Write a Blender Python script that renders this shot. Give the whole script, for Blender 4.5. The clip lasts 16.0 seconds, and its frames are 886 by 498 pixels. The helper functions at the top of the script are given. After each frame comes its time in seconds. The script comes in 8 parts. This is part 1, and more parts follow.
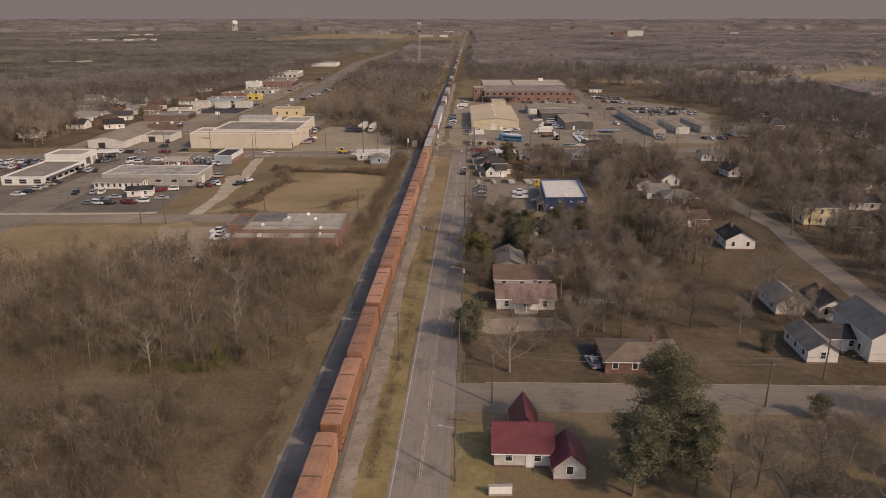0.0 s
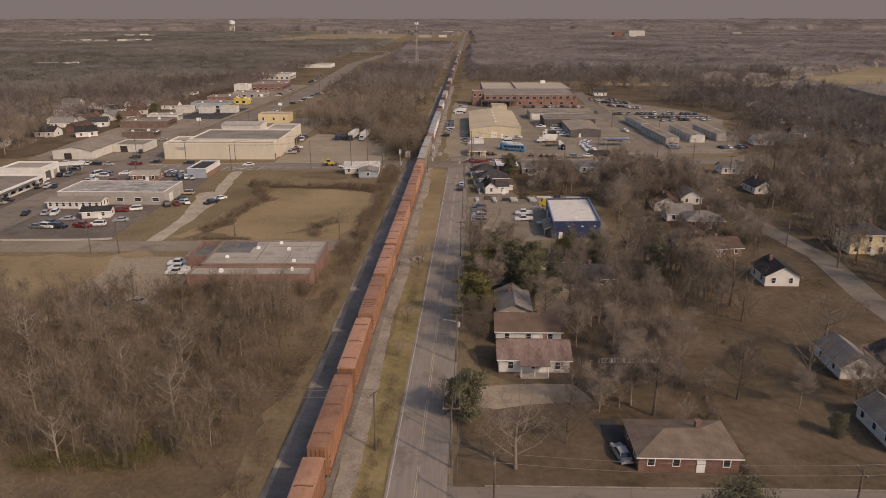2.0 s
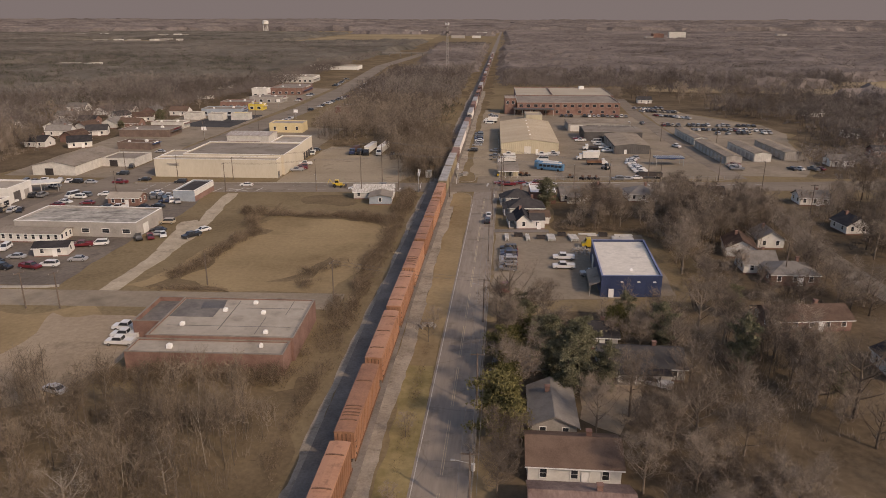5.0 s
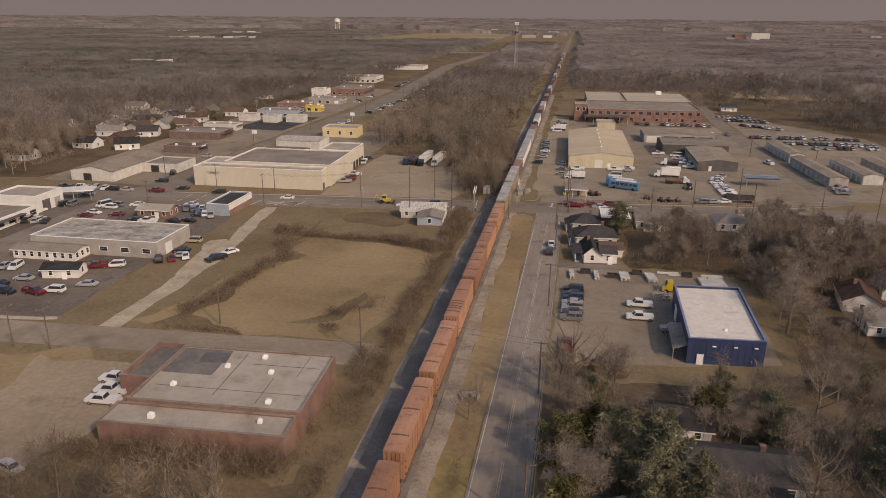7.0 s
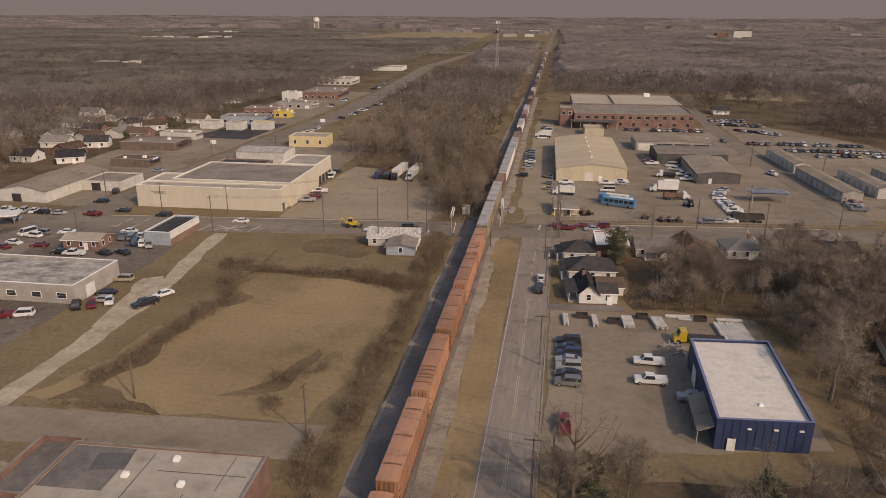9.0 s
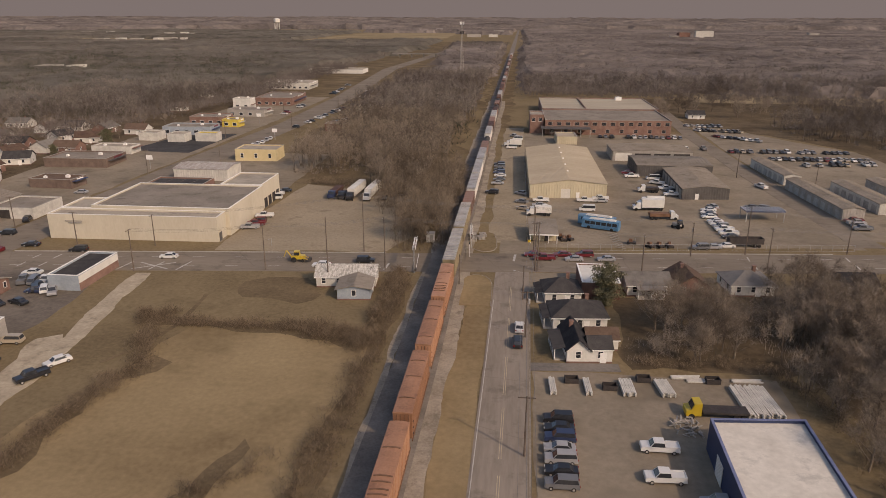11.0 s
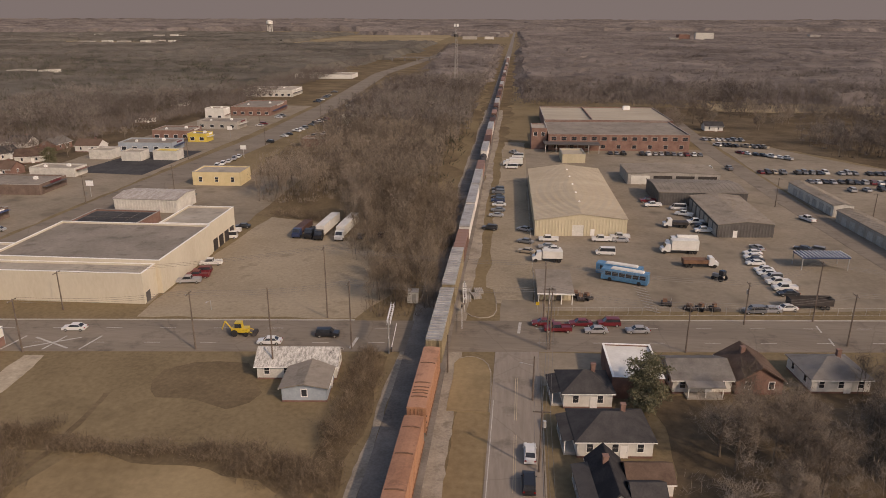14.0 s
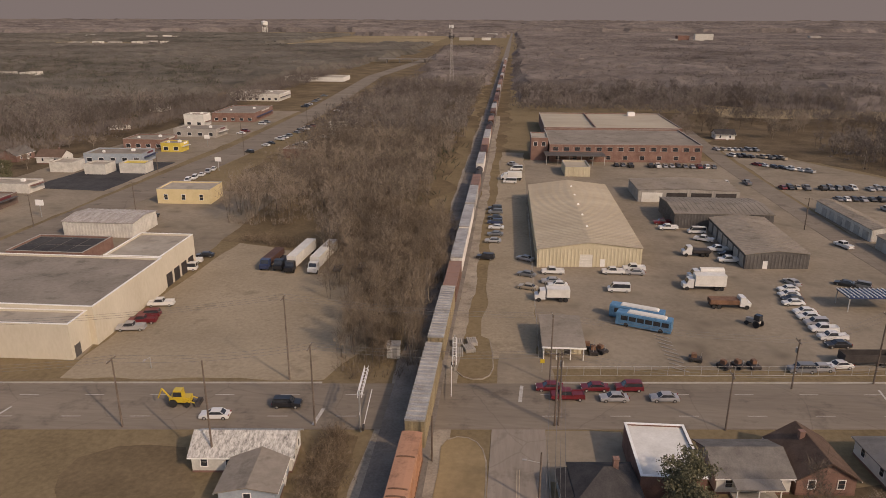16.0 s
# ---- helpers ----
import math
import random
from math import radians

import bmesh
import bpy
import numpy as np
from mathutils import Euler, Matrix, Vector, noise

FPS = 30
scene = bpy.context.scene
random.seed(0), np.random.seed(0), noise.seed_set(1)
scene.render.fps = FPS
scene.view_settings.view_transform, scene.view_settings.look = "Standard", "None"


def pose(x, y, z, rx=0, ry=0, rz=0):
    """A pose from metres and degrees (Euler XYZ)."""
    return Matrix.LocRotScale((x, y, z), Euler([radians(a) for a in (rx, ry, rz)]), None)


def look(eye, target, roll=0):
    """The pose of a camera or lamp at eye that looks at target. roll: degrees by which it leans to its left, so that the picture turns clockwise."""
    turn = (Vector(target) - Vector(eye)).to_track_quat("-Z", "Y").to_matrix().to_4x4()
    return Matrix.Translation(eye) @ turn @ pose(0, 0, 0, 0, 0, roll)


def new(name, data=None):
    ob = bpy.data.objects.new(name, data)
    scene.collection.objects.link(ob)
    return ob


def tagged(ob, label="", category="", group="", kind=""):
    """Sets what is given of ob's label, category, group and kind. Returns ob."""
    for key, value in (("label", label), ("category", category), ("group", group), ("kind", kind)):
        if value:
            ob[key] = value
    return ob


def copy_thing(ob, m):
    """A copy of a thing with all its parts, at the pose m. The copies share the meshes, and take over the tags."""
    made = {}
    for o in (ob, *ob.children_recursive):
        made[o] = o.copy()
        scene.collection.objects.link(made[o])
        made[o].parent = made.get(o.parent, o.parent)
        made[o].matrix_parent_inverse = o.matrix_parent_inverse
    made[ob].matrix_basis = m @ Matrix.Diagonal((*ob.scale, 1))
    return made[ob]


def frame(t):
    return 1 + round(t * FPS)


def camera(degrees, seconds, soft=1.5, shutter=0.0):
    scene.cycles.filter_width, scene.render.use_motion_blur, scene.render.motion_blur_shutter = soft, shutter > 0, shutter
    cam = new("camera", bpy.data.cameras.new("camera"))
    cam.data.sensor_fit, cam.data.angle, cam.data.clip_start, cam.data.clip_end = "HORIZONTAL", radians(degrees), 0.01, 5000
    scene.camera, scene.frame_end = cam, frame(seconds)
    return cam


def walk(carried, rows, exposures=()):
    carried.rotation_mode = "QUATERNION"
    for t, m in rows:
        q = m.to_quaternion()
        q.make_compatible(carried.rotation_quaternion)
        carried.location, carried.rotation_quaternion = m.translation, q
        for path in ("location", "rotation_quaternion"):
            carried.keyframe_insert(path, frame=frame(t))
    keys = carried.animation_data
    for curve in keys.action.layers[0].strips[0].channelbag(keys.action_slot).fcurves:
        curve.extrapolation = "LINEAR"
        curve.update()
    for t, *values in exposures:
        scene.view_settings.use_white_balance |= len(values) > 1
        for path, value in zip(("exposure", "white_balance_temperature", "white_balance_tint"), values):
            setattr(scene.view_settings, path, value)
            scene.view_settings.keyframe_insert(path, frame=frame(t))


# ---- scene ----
cam = camera(64.6, 16.0, soft=0.85)
METRES, EYE, TILT, LEAN, TURN = 227.0, 61.0, -18.33, 0.0, 1.8
ROWS = [
    (0.0, 0.0, 0.0, 0.0, -0.0, 0.0, 0.0),
    (0.5, 0.002, 0.0302, 0.0099, -0.0, -0.0, 0.0),
    (1.0, 0.0039, 0.0605, 0.0197, -0.01, 0.0, -0.0),
    (1.5, 0.0057, 0.0907, 0.0295, -0.02, -0.01, 0.01),
    (2.0, 0.0074, 0.1205, 0.0393, -0.03, -0.01, 0.02),
    (2.5, 0.0095, 0.1503, 0.0489, -0.02, -0.01, -0.01),
    (3.0, 0.0115, 0.1806, 0.0583, -0.02, -0.0, 0.01),
    (5.5, 0.0203, 0.3279, 0.1076, 4.35, -0.03, -1.69),
    (6.0, 0.0219, 0.3577, 0.1176, 6.46, -0.14, -2.51),
    (6.5, 0.0225, 0.3877, 0.1277, 7.31, -0.21, -2.83),
    (7.0, 0.0223, 0.4176, 0.1375, 7.68, -0.26, -2.96),
    (7.5, 0.0215, 0.4472, 0.1472, 7.98, -0.3, -3.06),
    (8.0, 0.0198, 0.4771, 0.1572, 8.1, -0.32, -3.09),
    (8.5, 0.0182, 0.5072, 0.1673, 8.11, -0.33, -3.08),
    (9.0, 0.0166, 0.537, 0.1775, 6.33, -0.29, -2.38),
    (9.5, 0.0143, 0.5665, 0.1877, 4.83, -0.26, -1.83),
    (12.0, 0.0075, 0.7166, 0.2377, 3.55, -0.14, -1.31),
    (12.5, 0.0071, 0.7468, 0.2478, 3.49, -0.11, -1.25),
    (13.0, 0.0069, 0.7769, 0.2578, 3.43, -0.09, -1.24),
    (13.5, 0.0069, 0.8073, 0.2677, 3.39, -0.04, -1.22),
    (14.0, 0.0069, 0.8366, 0.2775, 3.37, -0.04, -1.24),
    (14.5, 0.0072, 0.865, 0.287, 3.36, -0.04, -1.22),
    (15.0, 0.0079, 0.8933, 0.296, 3.3, -0.02, -1.26),
    (15.5, 0.0083, 0.921, 0.3052, 3.17, 0.0, -1.2),
    (16.0, 0.0086, 0.9482, 0.3142, 3.15, 0.02, -1.21),
]
EXPOSURE, KELVIN, TINT = 0.03, 7130, 19
walk(cam, [(t, pose(0, 0, EYE, TILT, LEAN, TURN) @ pose(METRES * x, METRES * y, METRES * z, 90 + pitch, roll, yaw)) for t, x, y, z, yaw, pitch, roll in ROWS],
     exposures=[(0.0, EXPOSURE, KELVIN, TINT), (16.0, EXPOSURE - 0.03, KELVIN + 220, TINT)])

# ---- light: low winter sun from behind and to the right, hazy sky ----
SUN_AZIMUTH, SUN_HEIGHT = 130.0, 35.0
world = bpy.data.worlds.new("world")
scene.world = world
world.use_nodes = True
wn = world.node_tree.nodes
sky = wn.new("ShaderNodeTexSky")
sky.sky_type, sky.sun_disc = "NISHITA", False
sky.sun_elevation, sky.sun_rotation = radians(SUN_HEIGHT), radians(SUN_AZIMUTH)
sky.dust_density, sky.air_density, sky.ozone_density = 2.2, 1.0, 1.6
wn["Background"].inputs["Strength"].default_value = 0.15
world.node_tree.links.new(sky.outputs["Color"], wn["Background"].inputs["Color"])
sun_data = bpy.data.lights.new("sun", "SUN")
sun_data.energy, sun_data.angle, sun_data.color = 2.05, radians(0.6), (1.0, 0.855, 0.69)
sun = new("sun", sun_data)
sa, se = radians(SUN_AZIMUTH), radians(SUN_HEIGHT)
sun.matrix_world = look((300 * math.sin(sa) * math.cos(se), 300 * math.cos(sa) * math.cos(se), 300 * math.sin(se)), (0, 0, 0))

# ---- tools ----
class Shape:
    """Collects faces of one mesh."""

    def __init__(self):
        self.v, self.f = [], []

    def add(self, verts, faces):
        n = len(self.v)
        self.v.extend(verts)
        self.f.extend([tuple(i + n for i in face) for face in faces])
        return self

    def box(self, x, y, z, sx, sy, sz, rot=0.0, top=1.0):
        """A box whose base centre is at x, y, z; top: size of the upper face."""
        c, s = math.cos(radians(rot)), math.sin(radians(rot))
        vs = []
        for dz, k in ((0, 1.0), (sz, top)):
            for a, b in ((-1, -1), (1, -1), (1, 1), (-1, 1)):
                px, py = a * sx / 2 * k, b * sy / 2 * k
                vs.append((x + px * c - py * s, y + px * s + py * c, z + dz))
        return self.add(vs, [(3, 2, 1, 0), (4, 5, 6, 7), (0, 1, 5, 4), (1, 2, 6, 5), (2, 3, 7, 6), (3, 0, 4, 7)])

    def rod(self, a, b, ra, rb=None, n=6, caps=True):
        a, b = Vector(a), Vector(b)
        rb = ra if rb is None else rb
        d = (b - a).normalized() if (b - a).length > 1e-6 else Vector((0, 0, 1))
        u = d.orthogonal().normalized()
        w = d.cross(u)
        vs = []
        for p, r in ((a, ra), (b, rb)):
            for i in range(n):
                t = 2 * math.pi * i / n
                vs.append(tuple(p + u * (r * math.cos(t)) + w * (r * math.sin(t))))
        fs = [(i, (i + 1) % n, n + (i + 1) % n, n + i) for i in range(n)]
        if caps:
            fs += [tuple(range(n - 1, -1, -1)), tuple(range(n, 2 * n))]
        return self.add(vs, fs)

    def prism(self, poly, z0, z1):
        """A slab over a convex or star-shaped outline."""
        n = len(poly)
        vs = [(p[0], p[1], z0) for p in poly] + [(p[0], p[1], z1) for p in poly]
        return self.add(vs, [tuple(range(n - 1, -1, -1)), tuple(range(n, 2 * n))] + [(i, (i + 1) % n, n + (i + 1) % n, n + i) for i in range(n)])

    def profile(self, outline, x0, x1, inset=0.0):
        """An outline in the y-z plane drawn out along x."""
        n = len(outline)
        vs = [(x0, p[0], p[1]) for p in outline] + [(x1, p[0], p[1]) for p in outline]
        return self.add(vs, [tuple(range(n)), tuple(range(2 * n - 1, n - 1, -1))] + [(i, n + i, n + (i + 1) % n, (i + 1) % n) for i in range(n)])

    def ring(self, w, d, t, z0, z1, x=0.0, y=0.0):
        """Four walls of thickness t round a rectangle, joined at the corners."""
        o = [(-w / 2, -d / 2), (w / 2, -d / 2), (w / 2, d / 2), (-w / 2, d / 2)]
        i = [(-w / 2 + t, -d / 2 + t), (w / 2 - t, -d / 2 + t), (w / 2 - t, d / 2 - t), (-w / 2 + t, d / 2 - t)]
        vs = [(x + p[0], y + p[1], z) for z in (z0, z1) for p in o] + [(x + p[0], y + p[1], z) for z in (z0, z1) for p in i]
        fs = []
        for k in range(4):
            n = (k + 1) % 4
            fs += [(k, n, 4 + n, 4 + k), (8 + n, 8 + k, 12 + k, 12 + n), (4 + k, 4 + n, 12 + n, 12 + k), (n, k, 8 + k, 8 + n)]
        return self.add(vs, fs)

    def corrugated(self, w, d, z0, z1, step=0.9, depth=0.07):
        """A box whose four sides are folded into upright ribs."""
        loop = []
        for ax, ay, bx, by in ((-1, -1, 1, -1), (1, -1, 1, 1), (1, 1, -1, 1), (-1, 1, -1, -1)):
            a, b = Vector((ax * w / 2, ay * d / 2)), Vector((bx * w / 2, by * d / 2))
            e = (b - a).normalized()
            out = Vector((e.y, -e.x)) * depth
            k = max(1, int((b - a).length / step))
            u = (b - a) / k
            for i in range(k):
                q = a + u * i
                loop += [q, q + u * 0.3, q + u * 0.4 + out, q + u * 0.7 + out, q + u * 0.8]
        return self.prism([(q.x, q.y) for q in loop], z0, z1)

    def mesh(self, name, material, smooth=False):
        me = bpy.data.meshes.new(name)
        me.from_pydata(self.v, [], self.f)
        if material:
            for m in (material if isinstance(material, (list, tuple)) else [material]):
                me.materials.append(m)
        if smooth:
            me.shade_smooth()
        me.update()
        return me


SKEW = {}


def part(name, shape, material, parent, label="", m=None, smooth=False):
    """One mesh object under a thing or a part. A thing noted in SKEW has corners that are not square."""
    k = SKEW.get(parent.name, 0.0)
    if k and m is not None:
        m = Matrix.Translation((0, k * m.translation.x, 0)) @ m
    elif k and isinstance(shape, Shape):
        shape.v = [(v[0], v[1] + k * v[0], v[2]) for v in shape.v]
    data = shape if isinstance(shape, bpy.types.Mesh) else shape.mesh(name, material, smooth)
    ob = new(name, data)
    ob.parent = parent
    if m is not None:
        ob.matrix_basis = m
    return tagged(ob, label)


def thing(name, x, y, z=0.0, rot=0.0, label="", category="", group="", kind=""):
    ob = new(name)
    ob.empty_display_size = 0.5
    ob.matrix_basis = pose(x, y, z, 0, 0, rot)
    return tagged(ob, label, category, group, kind)


def setting(name, shape, material, label, category, kind="structure"):
    return tagged(new(name, shape.mesh(name, material)), label, category, "", kind)


# ---- materials ----
def mat(name, col, col2=None, rough=0.8, var=0.2, s1=0.25, s2=3.0, bump=0.0, bump_scale=30.0, metal=0.0, rnd=0.0, island=0.0, spec=0.3, streak=None, spots=0.0, cracks=0.0):
    """A surface whose colour wanders at two sizes between col and col2."""
    m = bpy.data.materials.new(name)
    m.use_nodes = True
    nt = m.node_tree
    n, link = nt.nodes, nt.links.new
    b = n["Principled BSDF"]
    b.inputs["Roughness"].default_value, b.inputs["Metallic"].default_value = rough, metal
    b.inputs["Specular IOR Level"].default_value = spec
    geo = n.new("ShaderNodeNewGeometry")
    place = geo.outputs["Position"]
    if streak:
        mp = n.new("ShaderNodeMapping")
        mp.inputs["Scale"].default_value = streak
        link(place, mp.inputs["Vector"])
        place = mp.outputs["Vector"]
    fac = None
    for s, w, det in ((s1, 0.6, 3.0), (s2, 0.4, 6.0)):
        t = n.new("ShaderNodeTexNoise")
        t.inputs["Scale"].default_value, t.inputs["Detail"].default_value, t.inputs["Roughness"].default_value = s, det, 0.62
        link(place, t.inputs["Vector"])
        k = n.new("ShaderNodeMath")
        k.operation = "MULTIPLY_ADD"
        k.inputs[1].default_value = w
        link(t.outputs["Fac"], k.inputs[0])
        if fac is None:
            k.inputs[2].default_value = 0.0
        else:
            link(fac, k.inputs[2])
        fac = k.outputs[0]
    for source, amount in ((("obj", rnd)), (("isl", island))):
        if amount:
            o = n.new("ShaderNodeObjectInfo").outputs["Random"] if source == "obj" else geo.outputs["Random Per Island"]
            k = n.new("ShaderNodeMath")
            k.operation = "MULTIPLY_ADD"
            k.inputs[1].default_value = amount
            link(o, k.inputs[0])
            a = n.new("ShaderNodeMath")
            a.operation = "SUBTRACT"
            a.inputs[1].default_value = amount / 2
            link(fac, a.inputs[0])
            link(a.outputs[0], k.inputs[2])
            fac = k.outputs[0]
    ramp = n.new("ShaderNodeValToRGB")
    ramp.color_ramp.elements[0].position, ramp.color_ramp.elements[1].position = 0.3, 0.7
    lo = [c * (1 - var) for c in col]
    hi = [min(1.0, c * (1 + var)) for c in (col2 or col)]
    ramp.color_ramp.elements[0].color, ramp.color_ramp.elements[1].color = (*lo, 1), (*hi, 1)
    link(fac, ramp.inputs["Fac"])
    colour = ramp.outputs["Color"]
    if spots:
        t = n.new("ShaderNodeTexNoise")
        t.inputs["Scale"].default_value, t.inputs["Detail"].default_value, t.inputs["Roughness"].default_value = spots, 5.0, 0.7
        link(geo.outputs["Position"], t.inputs["Vector"])
        edge = n.new("ShaderNodeMapRange")
        edge.inputs["From Min"].default_value, edge.inputs["From Max"].default_value, edge.inputs["To Max"].default_value = 0.54, 0.68, 0.5
        link(t.outputs["Fac"], edge.inputs["Value"])
        mix = n.new("ShaderNodeMixRGB")
        mix.inputs["Color2"].default_value = (*[c * 0.45 for c in col], 1)
        link(edge.outputs["Result"], mix.inputs["Fac"])
        link(colour, mix.inputs["Color1"])
        colour = mix.outputs["Color"]
    if cracks:
        t = n.new("ShaderNodeTexVoronoi")
        t.feature = "DISTANCE_TO_EDGE"
        t.inputs["Scale"].default_value = cracks
        bend = n.new("ShaderNodeTexNoise")
        bend.inputs["Scale"].default_value = 0.3
        add = n.new("ShaderNodeMixRGB")
        add.blend_type = "ADD"
        add.inputs["Fac"].default_value = 1.0
        link(geo.outputs["Position"], bend.inputs["Vector"])
        link(geo.outputs["Position"], add.inputs["Color1"])
        link(bend.outputs["Color"], add.inputs["Color2"])
        link(add.outputs["Color"], t.inputs["Vector"])
        edge = n.new("ShaderNodeMapRange")
        edge.inputs["From Min"].default_value, edge.inputs["From Max"].default_value = 0.0, 0.16 * cracks
        edge.inputs["To Min"].default_value, edge.inputs["To Max"].default_value = 0.24, 0.0
        link(t.outputs["Distance"], edge.inputs["Value"])
        mix = n.new("ShaderNodeMixRGB")
        mix.inputs["Color2"].default_value = (*[c * 0.4 for c in col], 1)
        link(edge.outputs["Result"], mix.inputs["Fac"])
        link(colour, mix.inputs["Color1"])
        colour = mix.outputs["Color"]
    link(colour, b.inputs["Base Color"])
    if bump:
        t = n.new("ShaderNodeTexNoise")
        t.inputs["Scale"].default_value, t.inputs["Detail"].default_value = bump_scale, 4.0
        link(place, t.inputs["Vector"])
        bp = n.new("ShaderNodeBump")
        bp.inputs["Strength"].default_value, bp.inputs["Distance"].default_value = bump, 0.05
        link(t.outputs["Fac"], bp.inputs["Height"])
        link(bp.outputs["Normal"], b.inputs["Normal"])
    return m


GRASS = mat("winter_grass", (0.139, 0.103, 0.059), (0.233, 0.176, 0.101), s1=0.03, s2=1.1, var=0.16, bump=0.5, bump_scale=7, rough=1.0, spec=0.02, spots=0.03)
LAWN = mat("dry_lawn", (0.204, 0.145, 0.079), (0.303, 0.226, 0.125), s1=0.03, s2=0.9, var=0.12, bump=0.4, bump_scale=9, rough=1.0, spec=0.02, spots=0.02)
VERGE = mat("green_verge", (0.14, 0.115, 0.048), (0.30, 0.228, 0.11), s1=0.12, s2=0.9, var=0.12, bump=0.5, bump_scale=8, rough=1.0, spec=0.02)
# brown soil, darkened further so that part of the tree shade is in its colour
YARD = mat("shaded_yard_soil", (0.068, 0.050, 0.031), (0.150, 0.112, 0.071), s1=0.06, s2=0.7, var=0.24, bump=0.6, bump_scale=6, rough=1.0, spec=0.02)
LITTER = mat("leaf_litter", (0.085, 0.063, 0.038), (0.19, 0.140, 0.082), s1=0.05, s2=1.1, var=0.15, bump=0.8, bump_scale=5, rough=1.0, spec=0.02)
DIRT = mat("bare_dirt", (0.235, 0.18, 0.122), (0.355, 0.28, 0.195), s1=0.06, s2=0.9, var=0.08, bump=0.3, rough=1.0, spec=0.02, spots=0.12)
GRAVEL = mat("gravel_lot", (0.232, 0.186, 0.126), (0.345, 0.28, 0.196), s1=0.045, s2=1.2, var=0.1, bump=0.4, rough=1.0, spec=0.02, spots=0.09)
ASPHALT = mat("worn_asphalt", (0.21, 0.172, 0.136), (0.295, 0.25, 0.2), s1=0.07, s2=1.5, var=0.1, bump=0.2, bump_scale=40, rough=1.0, spec=0.04, streak=(1, 0.12, 1), spots=0.16, cracks=0.05)
ROADGREY = mat("cross_road_asphalt", (0.17, 0.138, 0.106), (0.235, 0.195, 0.15), s1=0.07, s2=1.5, var=0.12, bump=0.2, bump_scale=40, rough=1.0, spec=0.04, streak=(0.12, 1, 1), spots=0.14, cracks=0.05)
LOT = mat("parking_asphalt", (0.186, 0.15, 0.108), (0.28, 0.23, 0.168), s1=0.04, s2=0.8, var=0.12, bump=0.2, rough=1.0, spec=0.04, spots=0.1)
BLACKTOP = mat("new_blacktop", (0.045, 0.043, 0.043), (0.075, 0.07, 0.066), s1=0.1, s2=1.0, rough=0.9, spec=0.05)
BALLAST = mat("track_ballast", (0.14, 0.118, 0.098), (0.25, 0.215, 0.178), s1=0.15, s2=2.5, var=0.15, bump=0.9, bump_scale=12, rough=1.0, spec=0.02)
SHOULDER = mat("pale_track_shoulder", (0.195, 0.162, 0.122), (0.35, 0.298, 0.232), s1=0.2, s2=2.4, var=0.14, bump=0.6, bump_scale=10, rough=1.0, spec=0.02, spots=0.35)
CONCRETE = mat("concrete", (0.306, 0.272, 0.230), (0.408, 0.374, 0.323), s1=0.3, s2=3, var=0.1, bump=0.2, rough=0.9, spec=0.05)
PAINT_WHITE = mat("road_paint", (0.306, 0.272, 0.230), (0.476, 0.442, 0.383), s1=0.8, s2=6, rough=0.8)
PAINT_YELLOW = mat("yellow_road_paint", (0.34, 0.265, 0.16), (0.46, 0.375, 0.25), s1=0.8, s2=6, rough=0.8)
ORANGE = mat("orange_wagon_paint", (0.265, 0.128, 0.070), (0.365, 0.190, 0.110), s1=0.22, s2=2.6, var=0.14, rough=0.6, rnd=0.4, spots=0.5)
STEEL_DARK = mat("dark_steel", (0.028, 0.024, 0.022), (0.06, 0.05, 0.045), s1=0.5, s2=6, rough=0.7)
RUST = mat("rusty_steel", (0.11, 0.055, 0.032), (0.2, 0.11, 0.065), s1=0.5, s2=6, rough=0.8)
RAIL = mat("worn_rail_steel", (0.16, 0.12, 0.095), (0.3, 0.26, 0.23), s1=0.5, s2=6, rough=0.5, metal=0.7)
GALV = mat("galvanised_steel", (0.26, 0.24, 0.215), (0.42, 0.395, 0.36), s1=0.3, s2=4, rough=0.55, metal=0.2)
AUTORACK = mat("autorack_panel", (0.17, 0.13, 0.075), (0.27, 0.215, 0.13), s1=0.2, s2=3, rough=0.6)
WHITE_CAR = mat("reefer_white", (0.30, 0.275, 0.24), (0.52, 0.485, 0.43), s1=0.2, s2=3, rough=0.6, rnd=0.5)
BOX_BROWN = mat("boxcar_brown", (0.10, 0.052, 0.038), (0.2, 0.12, 0.09), s1=0.2, s2=3, rough=0.7, rnd=0.6)
WHITE = mat("white_siding", (0.552, 0.515, 0.451), (0.662, 0.635, 0.570), s1=0.4, s2=3, var=0.06, rough=0.7, bump=0.1)
OFFWHITE = mat("aged_white_siding", (0.437, 0.403, 0.344), (0.588, 0.554, 0.487), s1=0.5, s2=3, var=0.12, rough=0.75, bump=0.1)
CREAM = mat("cream_block_wall", (0.482, 0.417, 0.310), (0.568, 0.507, 0.396), s1=0.12, s2=2, var=0.05, rough=0.8, bump=0.1, streak=(1, 1, 0.35))
PALE_YELLOW = mat("pale_yellow_siding", (0.66, 0.54, 0.30), (0.75, 0.64, 0.40), s1=0.3, s2=3, var=0.06, rough=0.7)
TAN_STEEL = mat("tan_steel_cladding", (0.44, 0.375, 0.25), (0.53, 0.46, 0.32), s1=0.2, s2=3, var=0.07, rough=0.6, streak=(1, 1, 0.3))
STORE_YELLOW = mat("yellow_stucco", (0.56, 0.44, 0.23), (0.65, 0.53, 0.31), s1=0.3, s2=3, var=0.06, rough=0.8)
BRIGHT_YELLOW = mat("bright_yellow_paint", (0.52, 0.38, 0.05), (0.62, 0.47, 0.10), s1=0.3, s2=3, var=0.08, rough=0.7)
